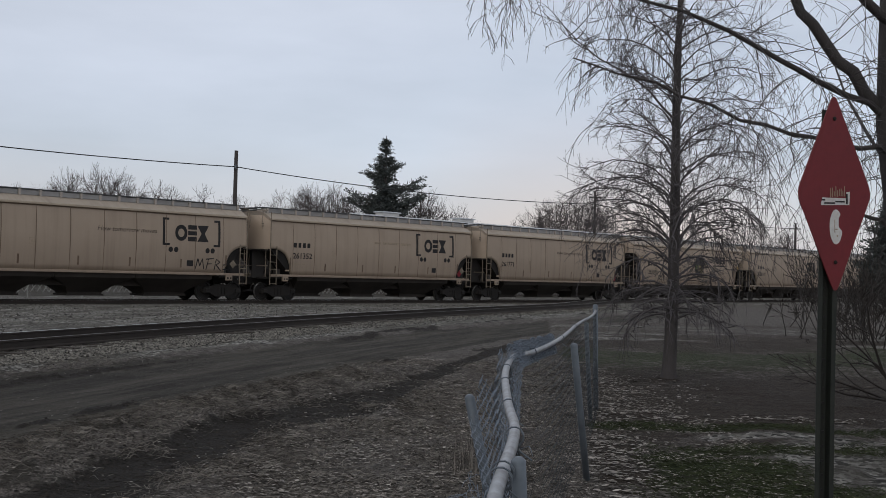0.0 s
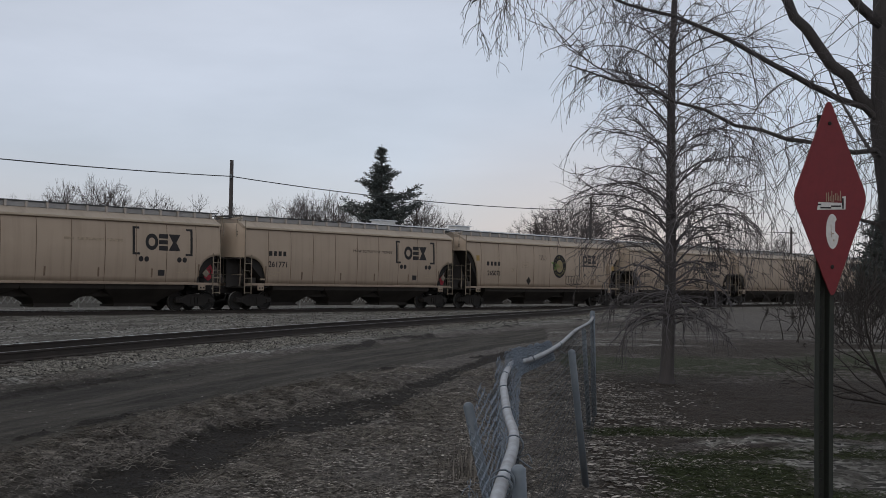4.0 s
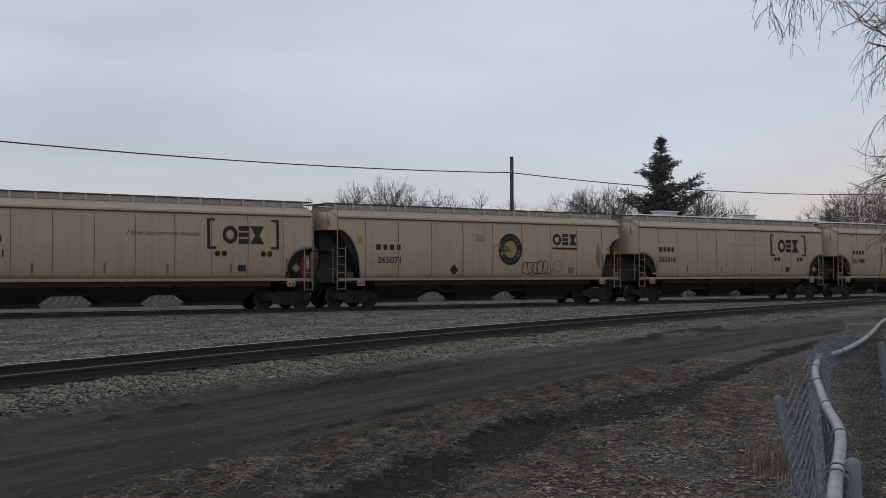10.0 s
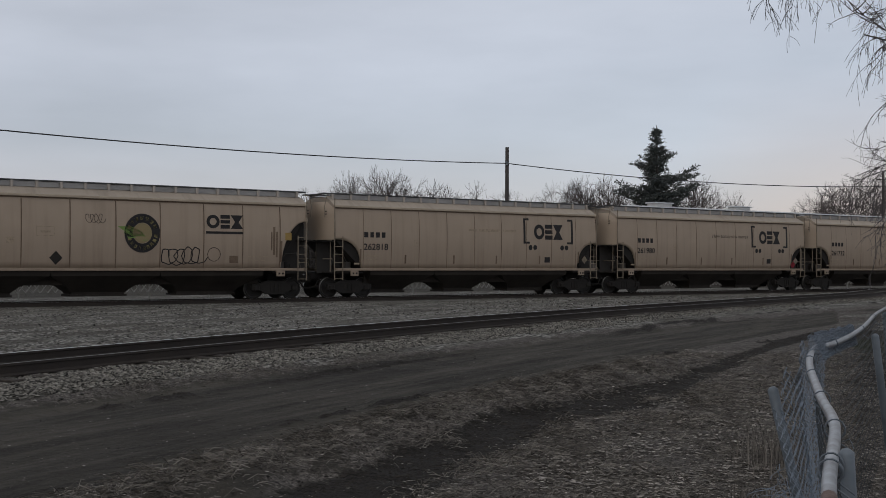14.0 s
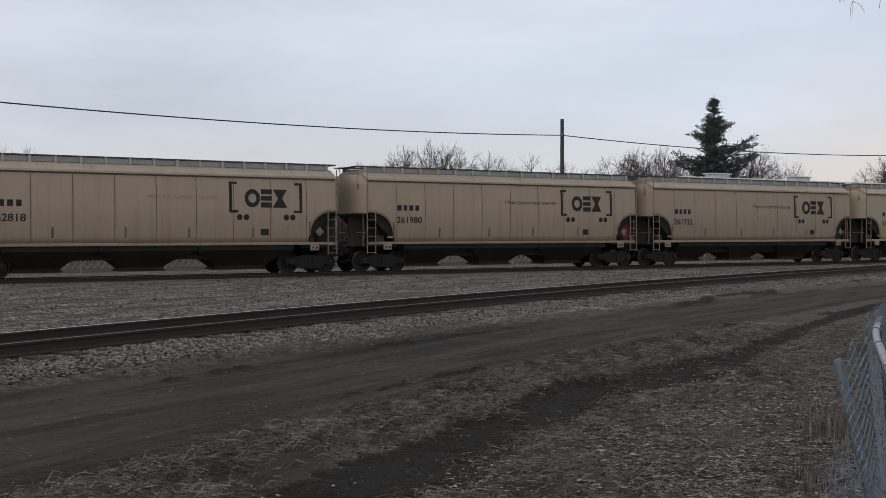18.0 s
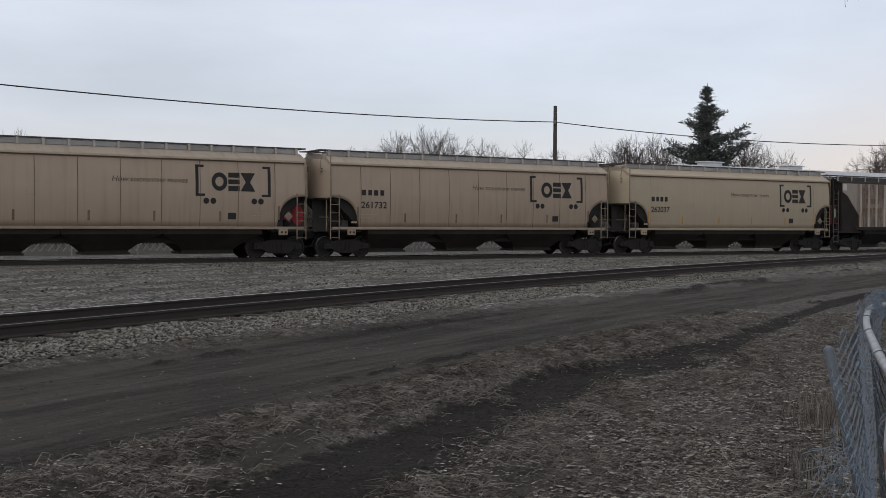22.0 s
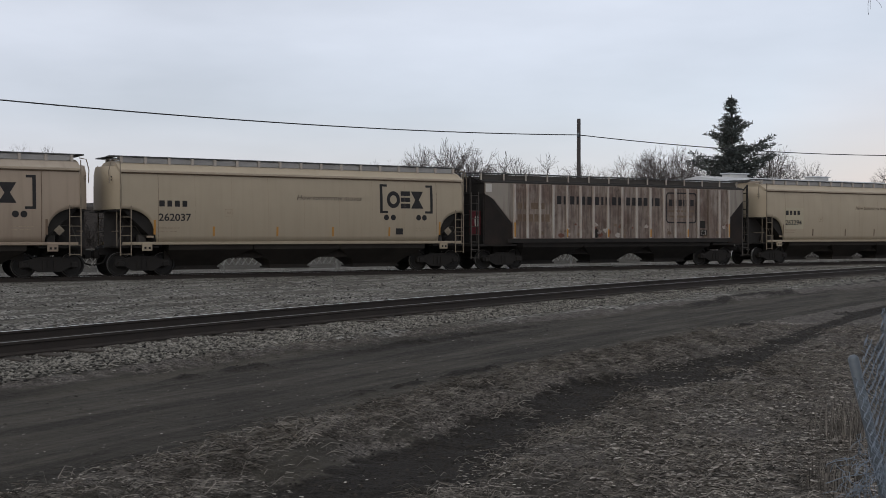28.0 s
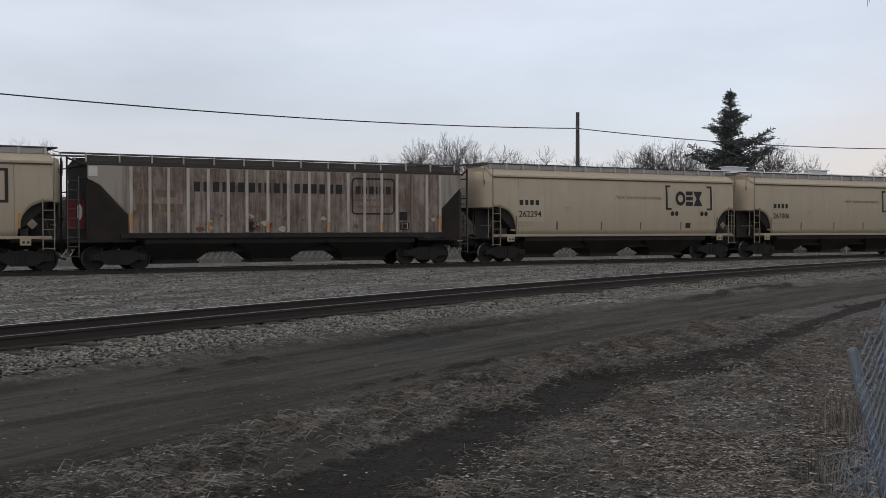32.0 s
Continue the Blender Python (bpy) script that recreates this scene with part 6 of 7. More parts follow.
def far_trees():
    """Heading in degrees from the yard's axis, height, girth and kind of each tree along the skyline."""
    kinds = [bare_tree(31, 10, 0.45, 0.0062, 1, 0.34), bare_tree(47, 10, 1.2, 0.0055, 2, 0.22), bare_tree(53, 10, 0.8, 0.0058, 2, 0.28)]
    first = set()
    rng = random.Random(77)
    for head, h, girth, k in ((-35.2, 13.2, 0.6, 1), (-17.0, 13.3, 0.8, 0), (-15.1, 13.8, 1.0, 2), (-13.7, 12.5, 1.05, 1), (-11.7, 12.0, 1.05, 1), (-18.6, 11.6, 0.7, 1), (-8.6, 11.0, 0.85, 1), (-6.7, 10.1, 0.8, 1), (-5.85, 12.5, 0.75, 2), (-5.1, 12.7, 0.7, 0), (-4.3, 12.8, 0.85, 2), (-3.4, 12.2, 0.8, 2), (-2.4, 11.2, 0.8, 1), (0.3, 12.9, 0.8, 2), (-0.4, 11.6, 0.8, 1), (1.7, 10.9, 0.75, 1), (6.2, 10.7, 0.8, 2), (6.9, 12.0, 0.8, 2), (7.6, 12.4, 0.85, 1), (8.5, 12.2, 0.9, 2), (9.3, 11.5, 0.8, 0), (11.3, 10.4, 0.8, 1), (16.5, 9.2, 0.9, 1), (18.0, 8.6, 0.9, 2), (14.2, 9.6, 0.9, 1)):
        d, s = 140 + rng.uniform(-4, 6), h / 10
        m = Matrix.Translation((math.sin(radians(head)) * d, math.cos(radians(head)) * d, -0.2)) @ pose(0, 0, 0, 0, 0, rng.uniform(0, 360)) @ Matrix.Diagonal((s * girth * 0.82, s * girth * 0.82, s, 1))
        if k not in first:
            first.add(k)
            kinds[k].matrix_basis = m
        else:
            t = copy_thing(kinds[k], Matrix())
            t.matrix_basis = m


far_trees()


def conifer(name, x, y, height, width, seed, label, lobes=()):
    """A ragged conifer: whorled boughs that carry sprays of dark needles."""
    rng = random.Random(seed)
    tree = tagged(new(name), label, "tree")
    V, F = [], []
    tube(V, F, [(x, y, -0.2), (x + 0.1, y, height * 0.5), (x, y, height)], [0.32, 0.2, 0.03], 7)
    hang("trunk", mesh_of("trunk", V, F, M_BARK), tree)
    lines, NV, NF = [], [], []

    def spray_(p, d, size):
        for _ in range(11):
            q = p + Vector((rng.gauss(0, size * 0.5), rng.gauss(0, size * 0.5), rng.gauss(0, size * 0.2)))
            a = rng.uniform(0, 6.28)
            f = (d * 0.8 + Vector((math.cos(a), math.sin(a), rng.uniform(-0.1, 0.5)))).normalized()
            s = f.cross(Vector((rng.gauss(0, 1), rng.gauss(0, 1), rng.gauss(0, 1)))).normalized()
            ln, w = size * rng.uniform(0.45, 0.95), size * rng.uniform(0.07, 0.17)
            b = len(NV)
            NV.extend((q - s * w, q + s * w, q + f * ln + s * w * 0.5, q + f * ln - s * w * 0.5))
            NF.append((b, b + 1, b + 2, b + 3))
    boughs = []
    z = height * 0.12
    while z < height * 0.985:
        c = 1 - z / height
        for k in range(rng.randint(9, 11)):
            reach = width * (c ** 0.74) * rng.uniform(0.6, 1.0) + 0.1
            boughs.append((z + rng.uniform(-0.35, 0.2), rng.uniform(0, 6.28), reach * rng.uniform(0.5, 1.1)))
        z += height * 0.025 * rng.uniform(0.6, 1.5)
    for az, z0, z1, reach in lobes:
        for k in range(5):
            boughs.append((rng.uniform(z0, z1), az + rng.uniform(-0.35, 0.35), reach * rng.uniform(0.75, 1.05)))
    for z, a, ln in boughs:
        c = max(1 - z / height, 0.02)
        d = Vector((math.cos(a), math.sin(a), rng.uniform(0.05, 0.45)))
        pts = [Vector((x, y, z)) + d * ln * f + Vector((0, 0, 0.14 * ln * f * f)) for f in (0, 0.35, 0.7, 1.0)]
        lines.append((pts, [0.06 * c + 0.015, 0.04 * c + 0.012, 0.025, 0.008], 3))
        n = max(4, int(ln * 4.6))
        for i in range(n):
            f = 0.18 + 0.82 * i / n
            p = Vector((x, y, z)) + d * ln * f + Vector((0, 0, 0.14 * ln * f * f))
            side = Vector((-d.y, d.x, 0)) * rng.gauss(0, 0.22) * ln * (1 - 0.5 * f)
            spray_(p + side, d, 0.2 + 0.45 * c)
    hang("bough_frame", tubes("bough_frame", lines, M_BARK), tree)["kind"] = "stuff"
    hang("foliage", mesh_of("foliage", NV, NF, M_NEEDLE), tree)


conifer("spruce_tree", -3.29, 119.95, 16.1, 5.0, 5, "tall ragged dark green spruce behind the train", ((0.0, 9.4, 10.3, 4.6), (3.14, 7.6, 8.6, 4.6), (3.14, 11.0, 12.0, 2.6), (0.0, 12.2, 13.0, 1.9), (0.0, 7.6, 8.6, 4.3)))
conifer("spruce_tree", 38.45, 92.31, 9.0, 3.2, 9, "small dark evergreen beyond the train")


def thicket(name, label, centres, material, seed, twig=0.012):
    """Scrub of thin crossing stems."""
    rng = random.Random(seed)
    lines = []
    for x, y, h, n in centres:
        for _ in range(n):
            p = Vector((x + rng.gauss(0, 1.6), y + rng.gauss(0, 1.2), -0.1))
            d = Vector((rng.gauss(0, 0.4), rng.gauss(0, 0.4), 1))
            grow(lines, p, d, h * rng.uniform(0.5, 0.9), twig * 1.6, 2, rng, 0.0, 0.5, 3, (3, 5), 0.12, 0.6)
    lines = [(pts, [max(q, twig * 0.7) for q in r], 3) for pts, r, s in lines]
    tagged(new(name, tubes(name, lines, material)), label, "brush", kind="stuff")


rng_b = random.Random(2)
thicket("far_brush", "grey brown brush along the far edge of the yard", [(*uv(u + rng_b.uniform(-1, 1), 84 + rng_b.uniform(-3, 6)).xy, rng_b.uniform(2.8, 4.0), 18) for u in range(-40, 66, 3)] + [(*uv(u, 100).xy, 5, 8) for u in range(66, 170, 6)], M_BRUSH, 3, 0.03)
def far_bank():
    """A low overgrown bank that closes the yard behind the brush."""
    V, F = [], []
    us = list(range(-140, 330, 3))
    for u in us:
        h = 4.9 + 0.6 * noise.noise((u * 0.07, 0.3, 0)) + 0.6 * noise.noise((u * 0.31, 2.3, 0))
        for dv, f in ((0, -0.05), (2, 0.5), (4, 0.9), (7, 1.0), (14, 0.6), (24, -0.05)):
            V.append(uv(u, 93 + dv + noise.noise((u * 0.2, dv, 5)), h * f + 0.3 * f * noise.noise((u * 0.5, dv * 0.7, 9))))
    n = 6
    F = [(i * n + k, (i + 1) * n + k, (i + 1) * n + k + 1, i * n + k + 1) for i in range(len(us) - 1) for k in range(n - 1)]
    m_ = mat("brushy_bank", (0.046, 0.039, 0.035), 0.95, second=(0.028, 0.024, 0.022), scale=0.5, amount=0.9, fine=4, bump=0.2)
    tagged(new("backdrop_bank", mesh_of("backdrop_bank", V, F, m_)), "grey brown overgrown bank beyond the yard", "bank", kind="structure")


far_bank()
thicket("side_thicket", "dark leafless thicket beside the field", [(14.45, 35.15, 2.0, 22), (14.11, 33.12, 2.6, 26), (13.99, 30.99, 3, 24), (16.20, 40.91, 1.5, 12), (16.14, 38.78, 2.4, 22)], M_BRUSH, 8, 0.012)


def near_tree():
    """The young tree beside the fence: one straight leader, arching side limbs, drooping lower ones."""
    rng = random.Random(14)
    tree = tagged(new("bare_tree"), "slender leafless tree with drooping lower branches", "tree")
    bx, by = (4.22, 18.8)
    def at(z):
        return Vector((bx + 0.014 * z + 0.03 * math.sin(z * 0.9), by + 0.02 * math.sin(z * 0.7), z))
    zs = [-0.15, 0.0, 0.15, 0.6, 1.5, 2.5, 3.5, 4.5, 5.5, 6.5, 7.5, 8.6, 9.6]
    rs = [0.19, 0.15, 0.122, 0.108, 0.098, 0.088, 0.078, 0.068, 0.058, 0.048, 0.036, 0.024, 0.010]
    V, F = [], []
    tube(V, F, [at(z) for z in zs], rs, 12)
    hang("trunk", mesh_of("trunk", V, F, M_BARK, True), tree)
    limbs = []

    def arch(p, a, length, up, down, r, depth):
        """A limb that rises from the trunk, arches over and droops, with side twigs that do the same."""
        n = 7 if depth > 1 else 5
        pts, turn = [p.copy()], a
        for i in range(n):
            pitch = up + (down - up) * (i / (n - 1)) ** 1.1 + rng.gauss(0, 0.07)
            turn += rng.gauss(0, 0.16)
            pts.append(pts[-1] + Vector((math.cos(turn) * math.cos(pitch), math.sin(turn) * math.cos(pitch), math.sin(pitch))) * length / n)
        limbs.append((pts, [max(r * (1 - 0.75 * i / n), 0.0022) for i in range(n + 1)], 4 if r > 0.012 else 3))
        if depth == 0:
            return
        for i in range(int(length * (8 if depth > 1 else 9)) + 1):
            f = rng.uniform(0.22, 1.0) * n
            j = min(int(f), n - 1)
            here = (pts[j + 1] - pts[j]).normalized()
            pitch = math.asin(max(-1, min(1, here.z)))
            lean = pitch + rng.uniform(-0.7, 0.7)
            arch(pts[j].lerp(pts[j + 1], f - j), turn + rng.choice((-1, 1)) * rng.uniform(0.45, 1.4), length * rng.uniform(0.2, 0.5) * (1.15 - 0.4 * f / n), lean, lean + rng.uniform(-0.9, 0.6), r * 0.42, depth - 1)

    whorls = ((12, 1.35, 1.95, 1.1, 1.7, 0.7, -0.9), (26, 0.95, 1.5, 0.8, 1.35, 0.3, -1.0), (24, 1.85, 2.75, 1.5, 2.3, 0.95, -0.75), (17, 2.75, 4.0, 1.5, 2.2, 0.85, -0.4), (16, 4.0, 5.6, 1.4, 2.0, 0.8, -0.2), (17, 5.6, 9.2, 0.8, 1.5, 0.9, 0.1))
    for count, z0, z1, l0, l1, up, down in whorls:
        for k in range(count):
            z = z0 + (z1 - z0) * (k + rng.random()) / count
            arch(at(z), k * 2.399 + rng.uniform(-0.4, 0.4), rng.uniform(l0, l1), up + rng.uniform(-0.25, 0.25), down + rng.uniform(-0.3, 0.3), 0.021 - 0.0008 * z, 2)
    # the long limb that rises towards the yard
    arch(at(4.25), 3.3, 2.5, 0.62, 0.35, 0.026, 2)
    hang("crown", tubes("crown", limbs, M_TWIG), tree)


near_tree()


def weeping_tree():
    """The large tree at the field's edge, whose long limbs hang with thin weeping twigs."""
    rng = random.Random(6)
    tree = tagged(new("weeping_tree"), "large leafless tree with long limbs and weeping twigs", "tree")
    tx, ty = (4.74, 11.03)
    V, F = [], []
    tube(V, F, [(tx + 0.62, ty, -0.2), (tx + 0.5, ty, 0.4), (tx + 0.16, ty, 2.0), (tx, ty, 3.2), (tx - 0.02, ty + 0.05, 4.6), (tx + 0.1, ty + 0.1, 6.5), (tx + 0.2, ty, 8.5)], [0.40, 0.33, 0.28, 0.27, 0.21, 0.14, 0.06], 14)
    hang("trunk", mesh_of("trunk", V, F, M_BARK, True), tree)
    limbs = (
        (((4.70, 11.04, 3.11), (4.37, 11.07, 3.52), (4.08, 11.07, 3.81), (3.82, 11.06, 4.14), (3.62, 11.02, 4.40), (3.46, 10.97, 4.77), (3.27, 10.92, 5.27)), 0.068, 0.036, 14, 1.2),
        (((4.69, 11.04, 3.16), (4.37, 10.96, 3.38), (3.83, 10.84, 3.56), (3.39, 10.68, 3.73), (2.88, 10.62, 3.96), (2.41, 10.53, 4.11), (1.94, 10.42, 4.20), (1.55, 10.28, 4.31)), 0.036, 0.011, 42, 1.3),
        (((4.70, 11.04, 2.75), (4.47, 10.92, 2.93), (3.98, 10.79, 2.96), (3.50, 10.64, 3.01), (3.00, 10.58, 3.15), (2.40, 10.53, 3.35), (1.97, 10.52, 3.47), (1.65, 10.47, 3.56), (1.40, 10.41, 3.62)), 0.028, 0.006, 46, 1.15),
        (((4.68, 11.05, 4.08), (3.95, 10.80, 4.65), (3.06, 10.56, 4.88), (2.42, 10.32, 4.84), (1.85, 10.03, 4.63), (1.49, 9.89, 4.43), (1.09, 9.84, 4.28), (0.72, 9.77, 4.15), (0.48, 9.74, 4.01)), 0.05, 0.006, 42, 1.3),
        (((4.71, 11.04, 2.09), (4.56, 11.10, 2.24), (4.36, 11.18, 2.33), (4.18, 11.46, 2.37)), 0.03, 0.008, 9, 0.8),
        (((4.70, 11.04, 2.58), (4.83, 11.64, 2.81), (4.89, 12.26, 3.23), (4.95, 13.09, 3.80), (4.94, 13.63, 4.43)), 0.03, 0.008, 14, 1.1),
        (((4.67, 11.05, 4.63), (4.66, 11.49, 5.68), (3.91, 11.35, 5.77), (3.23, 11.35, 5.64), (2.75, 11.27, 5.37)), 0.05, 0.01, 18, 1.3))
    twigs = []

    def strand(p, d, length, r, depth):
        """A whip that leaves its limb, bends over and hangs."""
        n = 9 if depth else 5
        pts, d = [p.copy()], d.normalized()
        for _ in range(n):
            d = (d + Vector((rng.gauss(0, 0.13), rng.gauss(0, 0.13), rng.gauss(0, 0.08) - 0.21))).normalized()
            pts.append(pts[-1] + d * length / n)
        twigs.append((pts, [max(r * (1 - 0.7 * i / n), 0.0018) for i in range(n + 1)], 3))
        if depth:
            for _ in range(rng.randint(3, 5) if depth > 1 else rng.randint(1, 3)):
                j = rng.randint(1, n - 1)
                t = (pts[j + 1] - pts[j]).normalized()
                strand(pts[j], t + Vector((rng.gauss(0, 0.7), rng.gauss(0, 0.7), rng.uniform(-0.1, 0.6))), length * rng.uniform(0.25, 0.6), r * 0.6, depth - 1)

    for pts, r0, r1, count, hang_l in limbs:
        pts = [Vector(p) for p in pts]
        n = len(pts) - 1
        V, F = [], []
        fine = []
        for i in range(n):
            for f in (0, 0.5):
                fine.append(pts[i].lerp(pts[i + 1], f) + Vector((rng.gauss(0, 0.012), rng.gauss(0, 0.02), rng.gauss(0, 0.015))))
        fine.append(pts[-1])
        tube(V, F, fine, [r0 + (r1 - r0) * k / (len(fine) - 1) for k in range(len(fine))], 8)
        hang("limb", mesh_of("limb", V, F, M_BARK, True), tree)
        for _ in range(count):
            f = rng.uniform(0.05, 1.0) * n
            i = min(int(f), n - 1)
            p = pts[i].lerp(pts[i + 1], f - i)
            a = rng.uniform(0, 6.28)
            d = Vector((math.cos(a), math.sin(a) * 0.8, rng.uniform(-0.3, 0.9)))
            ln = hang_l * rng.uniform(0.45, 1.15) * (1.15 - 0.85 * smooth01((f / n - 0.4) / 0.5))
            strand(p, d, ln * 1.25, 0.0055, 2)
    for x, z, ln in ((0.66, 4.12, 0.5), (0.8, 4.18, 0.55), (0.92, 4.22, 0.5), (0.55, 4.05, 0.4), (1.05, 4.26, 0.45)):
        strand(Vector((x, 9.78, z)), Vector((rng.uniform(-0.2, 0.35), rng.gauss(0, 0.2), -0.5)), ln, 0.0045, 2)
    hang("weeping_crown", tubes("weeping_crown", twigs, M_TWIG), tree)


weeping_tree()


def side_shrub():
    rng = random.Random(19)
    shrub = tagged(new("bare_shrub"), "low spreading leafless shrub at the field's edge", "shrub")
    lines = []
    x, y = (6.55, 15.2)
    for ex, ez, ln, r in ((-1.0, 1.25, 1.5, 0.03), (-1.0, 0.12, 1.3, 0.022), (-0.8, 0.35, 1.2, 0.02), (-0.6, 1.6, 1.3, 0.022), (-0.9, 0.75, 1.1, 0.016), (0.5, 1.2, 1.3, 0.02), (-0.3, 2.0, 1.4, 0.02)):
        d = Vector((ex, rng.gauss(0, 0.25), ez))
        grow(lines, Vector((x + rng.gauss(0, 0.05), y + rng.gauss(0, 0.05), 0.05)), d, ln, r, 3, rng, 0.0, 0.65, 4, (3, 4), 0.12, 0.5)
    lines = [(q, [max(c, 0.003) for c in r], 4 if r[0] > 0.01 else 3) for q, r, s in lines]
    hang("crown", tubes("crown", lines, M_BRUSH), shrub)


side_shrub()


# ---- the chain-link fence ----
RAIL = [(0.085, 1.35, 1.17), (0.163, 2.2, 1.17), (0.286, 3.15, 1.175), (0.322, 3.8, 1.175), (0.362, 4.4, 1.175), (0.402, 4.95, 1.175), (0.467, 5.6, 1.17), (0.553, 6.2, 1.175), (0.66, 6.5, 1.17), (0.9, 7.5, 1.165), (1.15, 8.7, 1.165), (1.62, 11.2, 1.165), (1.98, 12.7, 1.19), (2.22, 13.95, 1.21)]
TORN = [(0.215, 4.62, 1.12), (0.275, 4.8, 1.18), (0.335, 5.05, 1.25), (0.43, 5.6, 1.27), (0.555, 6.2, 1.26), (0.88, 7.6, 1.23), (1.2, 9.0, 1.18)]


def rail_at(y):
    """The rail's axis at that distance, bent smoothly from point to point."""
    y = min(max(y, RAIL[0][1]), RAIL[-1][1])
    i = max(k for k in range(len(RAIL) - 1) if RAIL[k][1] <= y)
    q = [Vector(RAIL[min(max(k, 0), len(RAIL) - 1)]) for k in (i - 1, i, i + 1, i + 2)]
    f = (y - q[1].y) / (q[2].y - q[1].y)
    m1 = (q[2] - q[0]) / max(q[2].y - q[0].y, 0.01) * (q[2].y - q[1].y)
    m2 = (q[3] - q[1]) / max(q[3].y - q[1].y, 0.01) * (q[2].y - q[1].y)
    return q[1] * (2 * f**3 - 3 * f * f + 1) + m1 * (f**3 - 2 * f * f + f) + q[2] * (3 * f * f - 2 * f**3) + m2 * (f**3 - f * f)


def torn_at(w):
    """The upper edge of the torn sheet, w metres from its free end."""
    for a, b in zip(TORN, TORN[1:]):
        a, b = Vector(a), Vector(b)
        n = (b - a).length
        if w <= n:
            return a.lerp(b, w / n)
        w -= n
    return Vector(TORN[-1])


def chain_link(top, low, s0, s1, pitch, rng, rows=21, jitter=0.003, skip=None, r=0.0017):
    """Zigzag wires over the sheet between two edges, top(s) and low(s)."""
    lines = []
    n = int((s1 - s0) / pitch)
    for k in range(n):
        pts = []
        for j in range(rows * 2 + 1):
            s = s0 + (k + (0.52 if (j % 2) else -0.02)) * pitch
            f = j / (rows * 2)
            if skip and skip(s, f):
                if len(pts) > 1:
                    lines.append((pts, r, 3))
                pts = []
                continue
            p = top(s).lerp(low(s), f)
            pts.append(p + Vector((rng.gauss(0, jitter) + (0.004 if j % 2 else -0.004), rng.gauss(0, jitter), rng.gauss(0, jitter))))
        if len(pts) > 1:
            lines.append((pts, r, 3))
    return lines


M_RUSTPIPE = mat("bare_rusted_pipe", (0.088, 0.045, 0.034), 0.85, second=(0.24, 0.19, 0.165), scale=16, amount=0.7)


M_WIREDARK = mat("dull_grey_wire", (0.05, 0.057, 0.064), 0.7, metal=0.2, second=(0.035, 0.04, 0.046), scale=5)


def build_fence():
    rng = random.Random(23)
    fence = tagged(new("chain_link_fence"), "old galvanised chain-link fence with bent top rail", "fence")
    pts = [rail_at(1.35 + k * 0.1) for k in range(126)] + [Vector(RAIL[-1]), Vector((2.215, 13.98, 1.27))]
    hang("top_rail", tubes("top_rail", [(pts[6:], 0.0155, 10)], M_GALVRUST, True), fence, "bent galvanised pipe")
    hang("rusted_end", tubes("rusted_end", [([rail_at(1.35), rail_at(1.6), rail_at(1.9)], 0.0161, 10), ([rail_at(2.0), rail_at(2.08), rail_at(2.15)], 0.0159, 10)], M_RUSTPIPE, True), fence, "rust-brown end of the top rail")
    def low(s):
        q = rail_at(s)
        return Vector((q.x + 0.10 + 0.04 * math.sin(s * 1.3), q.y + 0.05, ground_z(q.x, q.y) + 0.02))
    def top(s):
        return rail_at(s) + Vector((0.012, 0, -0.01))
    sheet = hang("chain_link", tubes("chain_link", chain_link(top, low, 2.3, 13.9, 0.055, rng, jitter=0.0012, r=0.0011), M_WIREDARK), fence, "galvanised diamond wire mesh")
    sheet["kind"] = "stuff"
    # the torn sheet that has come away towards the tracks
    def low2(w):
        q = torn_at(w)
        return Vector((q.x + 0.22 * math.exp(-w / 0.8) + 0.03, q.y, 0.02 + (q.z - 0.16) * smooth01((w - 0.75) / 0.7)))
    torn = hang("torn_mesh", tubes("torn_mesh", chain_link(torn_at, low2, 0.0, 3.6, 0.034, rng, rows=27, jitter=0.002, skip=lambda w, f: f < 0.05 * (1 + math.sin(w * 13 + 1.7 * math.sin(w * 5))), r=0.0022), M_WIRE), fence, "torn wire mesh curling off its rail")
    torn["kind"] = "stuff"
    loose = []
    for k in range(22):
        s = rng.uniform(3.2, 6.5)
        p = rail_at(s) + Vector((rng.uniform(-0.03, 0.04), 0, rng.uniform(-0.12, 0.05)))
        q, d = [p], Vector((rng.gauss(0, 1), rng.gauss(0, 1), rng.gauss(0, 1))).normalized()
        for _ in range(6):
            d = (d + Vector((rng.gauss(0, 0.7), rng.gauss(0, 0.7), rng.gauss(0, 0.7)))).normalized()
            q.append(q[-1] + d * rng.uniform(0.01, 0.02))
        loose.append((q, 0.0012, 3))
    for k in range(34):
        p = Vector((0.20, 4.20, 0.86)) + Vector((rng.gauss(0.03, 0.03), rng.gauss(0, 0.15), rng.gauss(-0.14, 0.06)))
        q, d = [p], Vector((rng.gauss(0, 0.6), rng.gauss(0, 0.6), 1))
        for j in range(7):
            d = (d + Vector((rng.gauss(0, 0.8), rng.gauss(0, 0.8), rng.gauss(0, 0.7)))).normalized()
            q.append(q[-1] + d * 0.024)
        loose.append((q, 0.0013, 3))
    for k in range(26):
        s = rng.uniform(3.4, 4.9)
        p = rail_at(s) + Vector((-0.10 + rng.gauss(0, 0.02), 0, -0.42 + rng.gauss(0, 0.06)))
        q, d = [p], Vector((rng.gauss(0.1, 0.2), rng.gauss(0, 0.3), -1))
        for j in range(8):
            d = (d + Vector((rng.gauss(0, 0.25), rng.gauss(0, 0.25), rng.gauss(0, 0.2)))).normalized()
            q.append(q[-1] + d * 0.035)
        loose.append((q, 0.0016, 3))
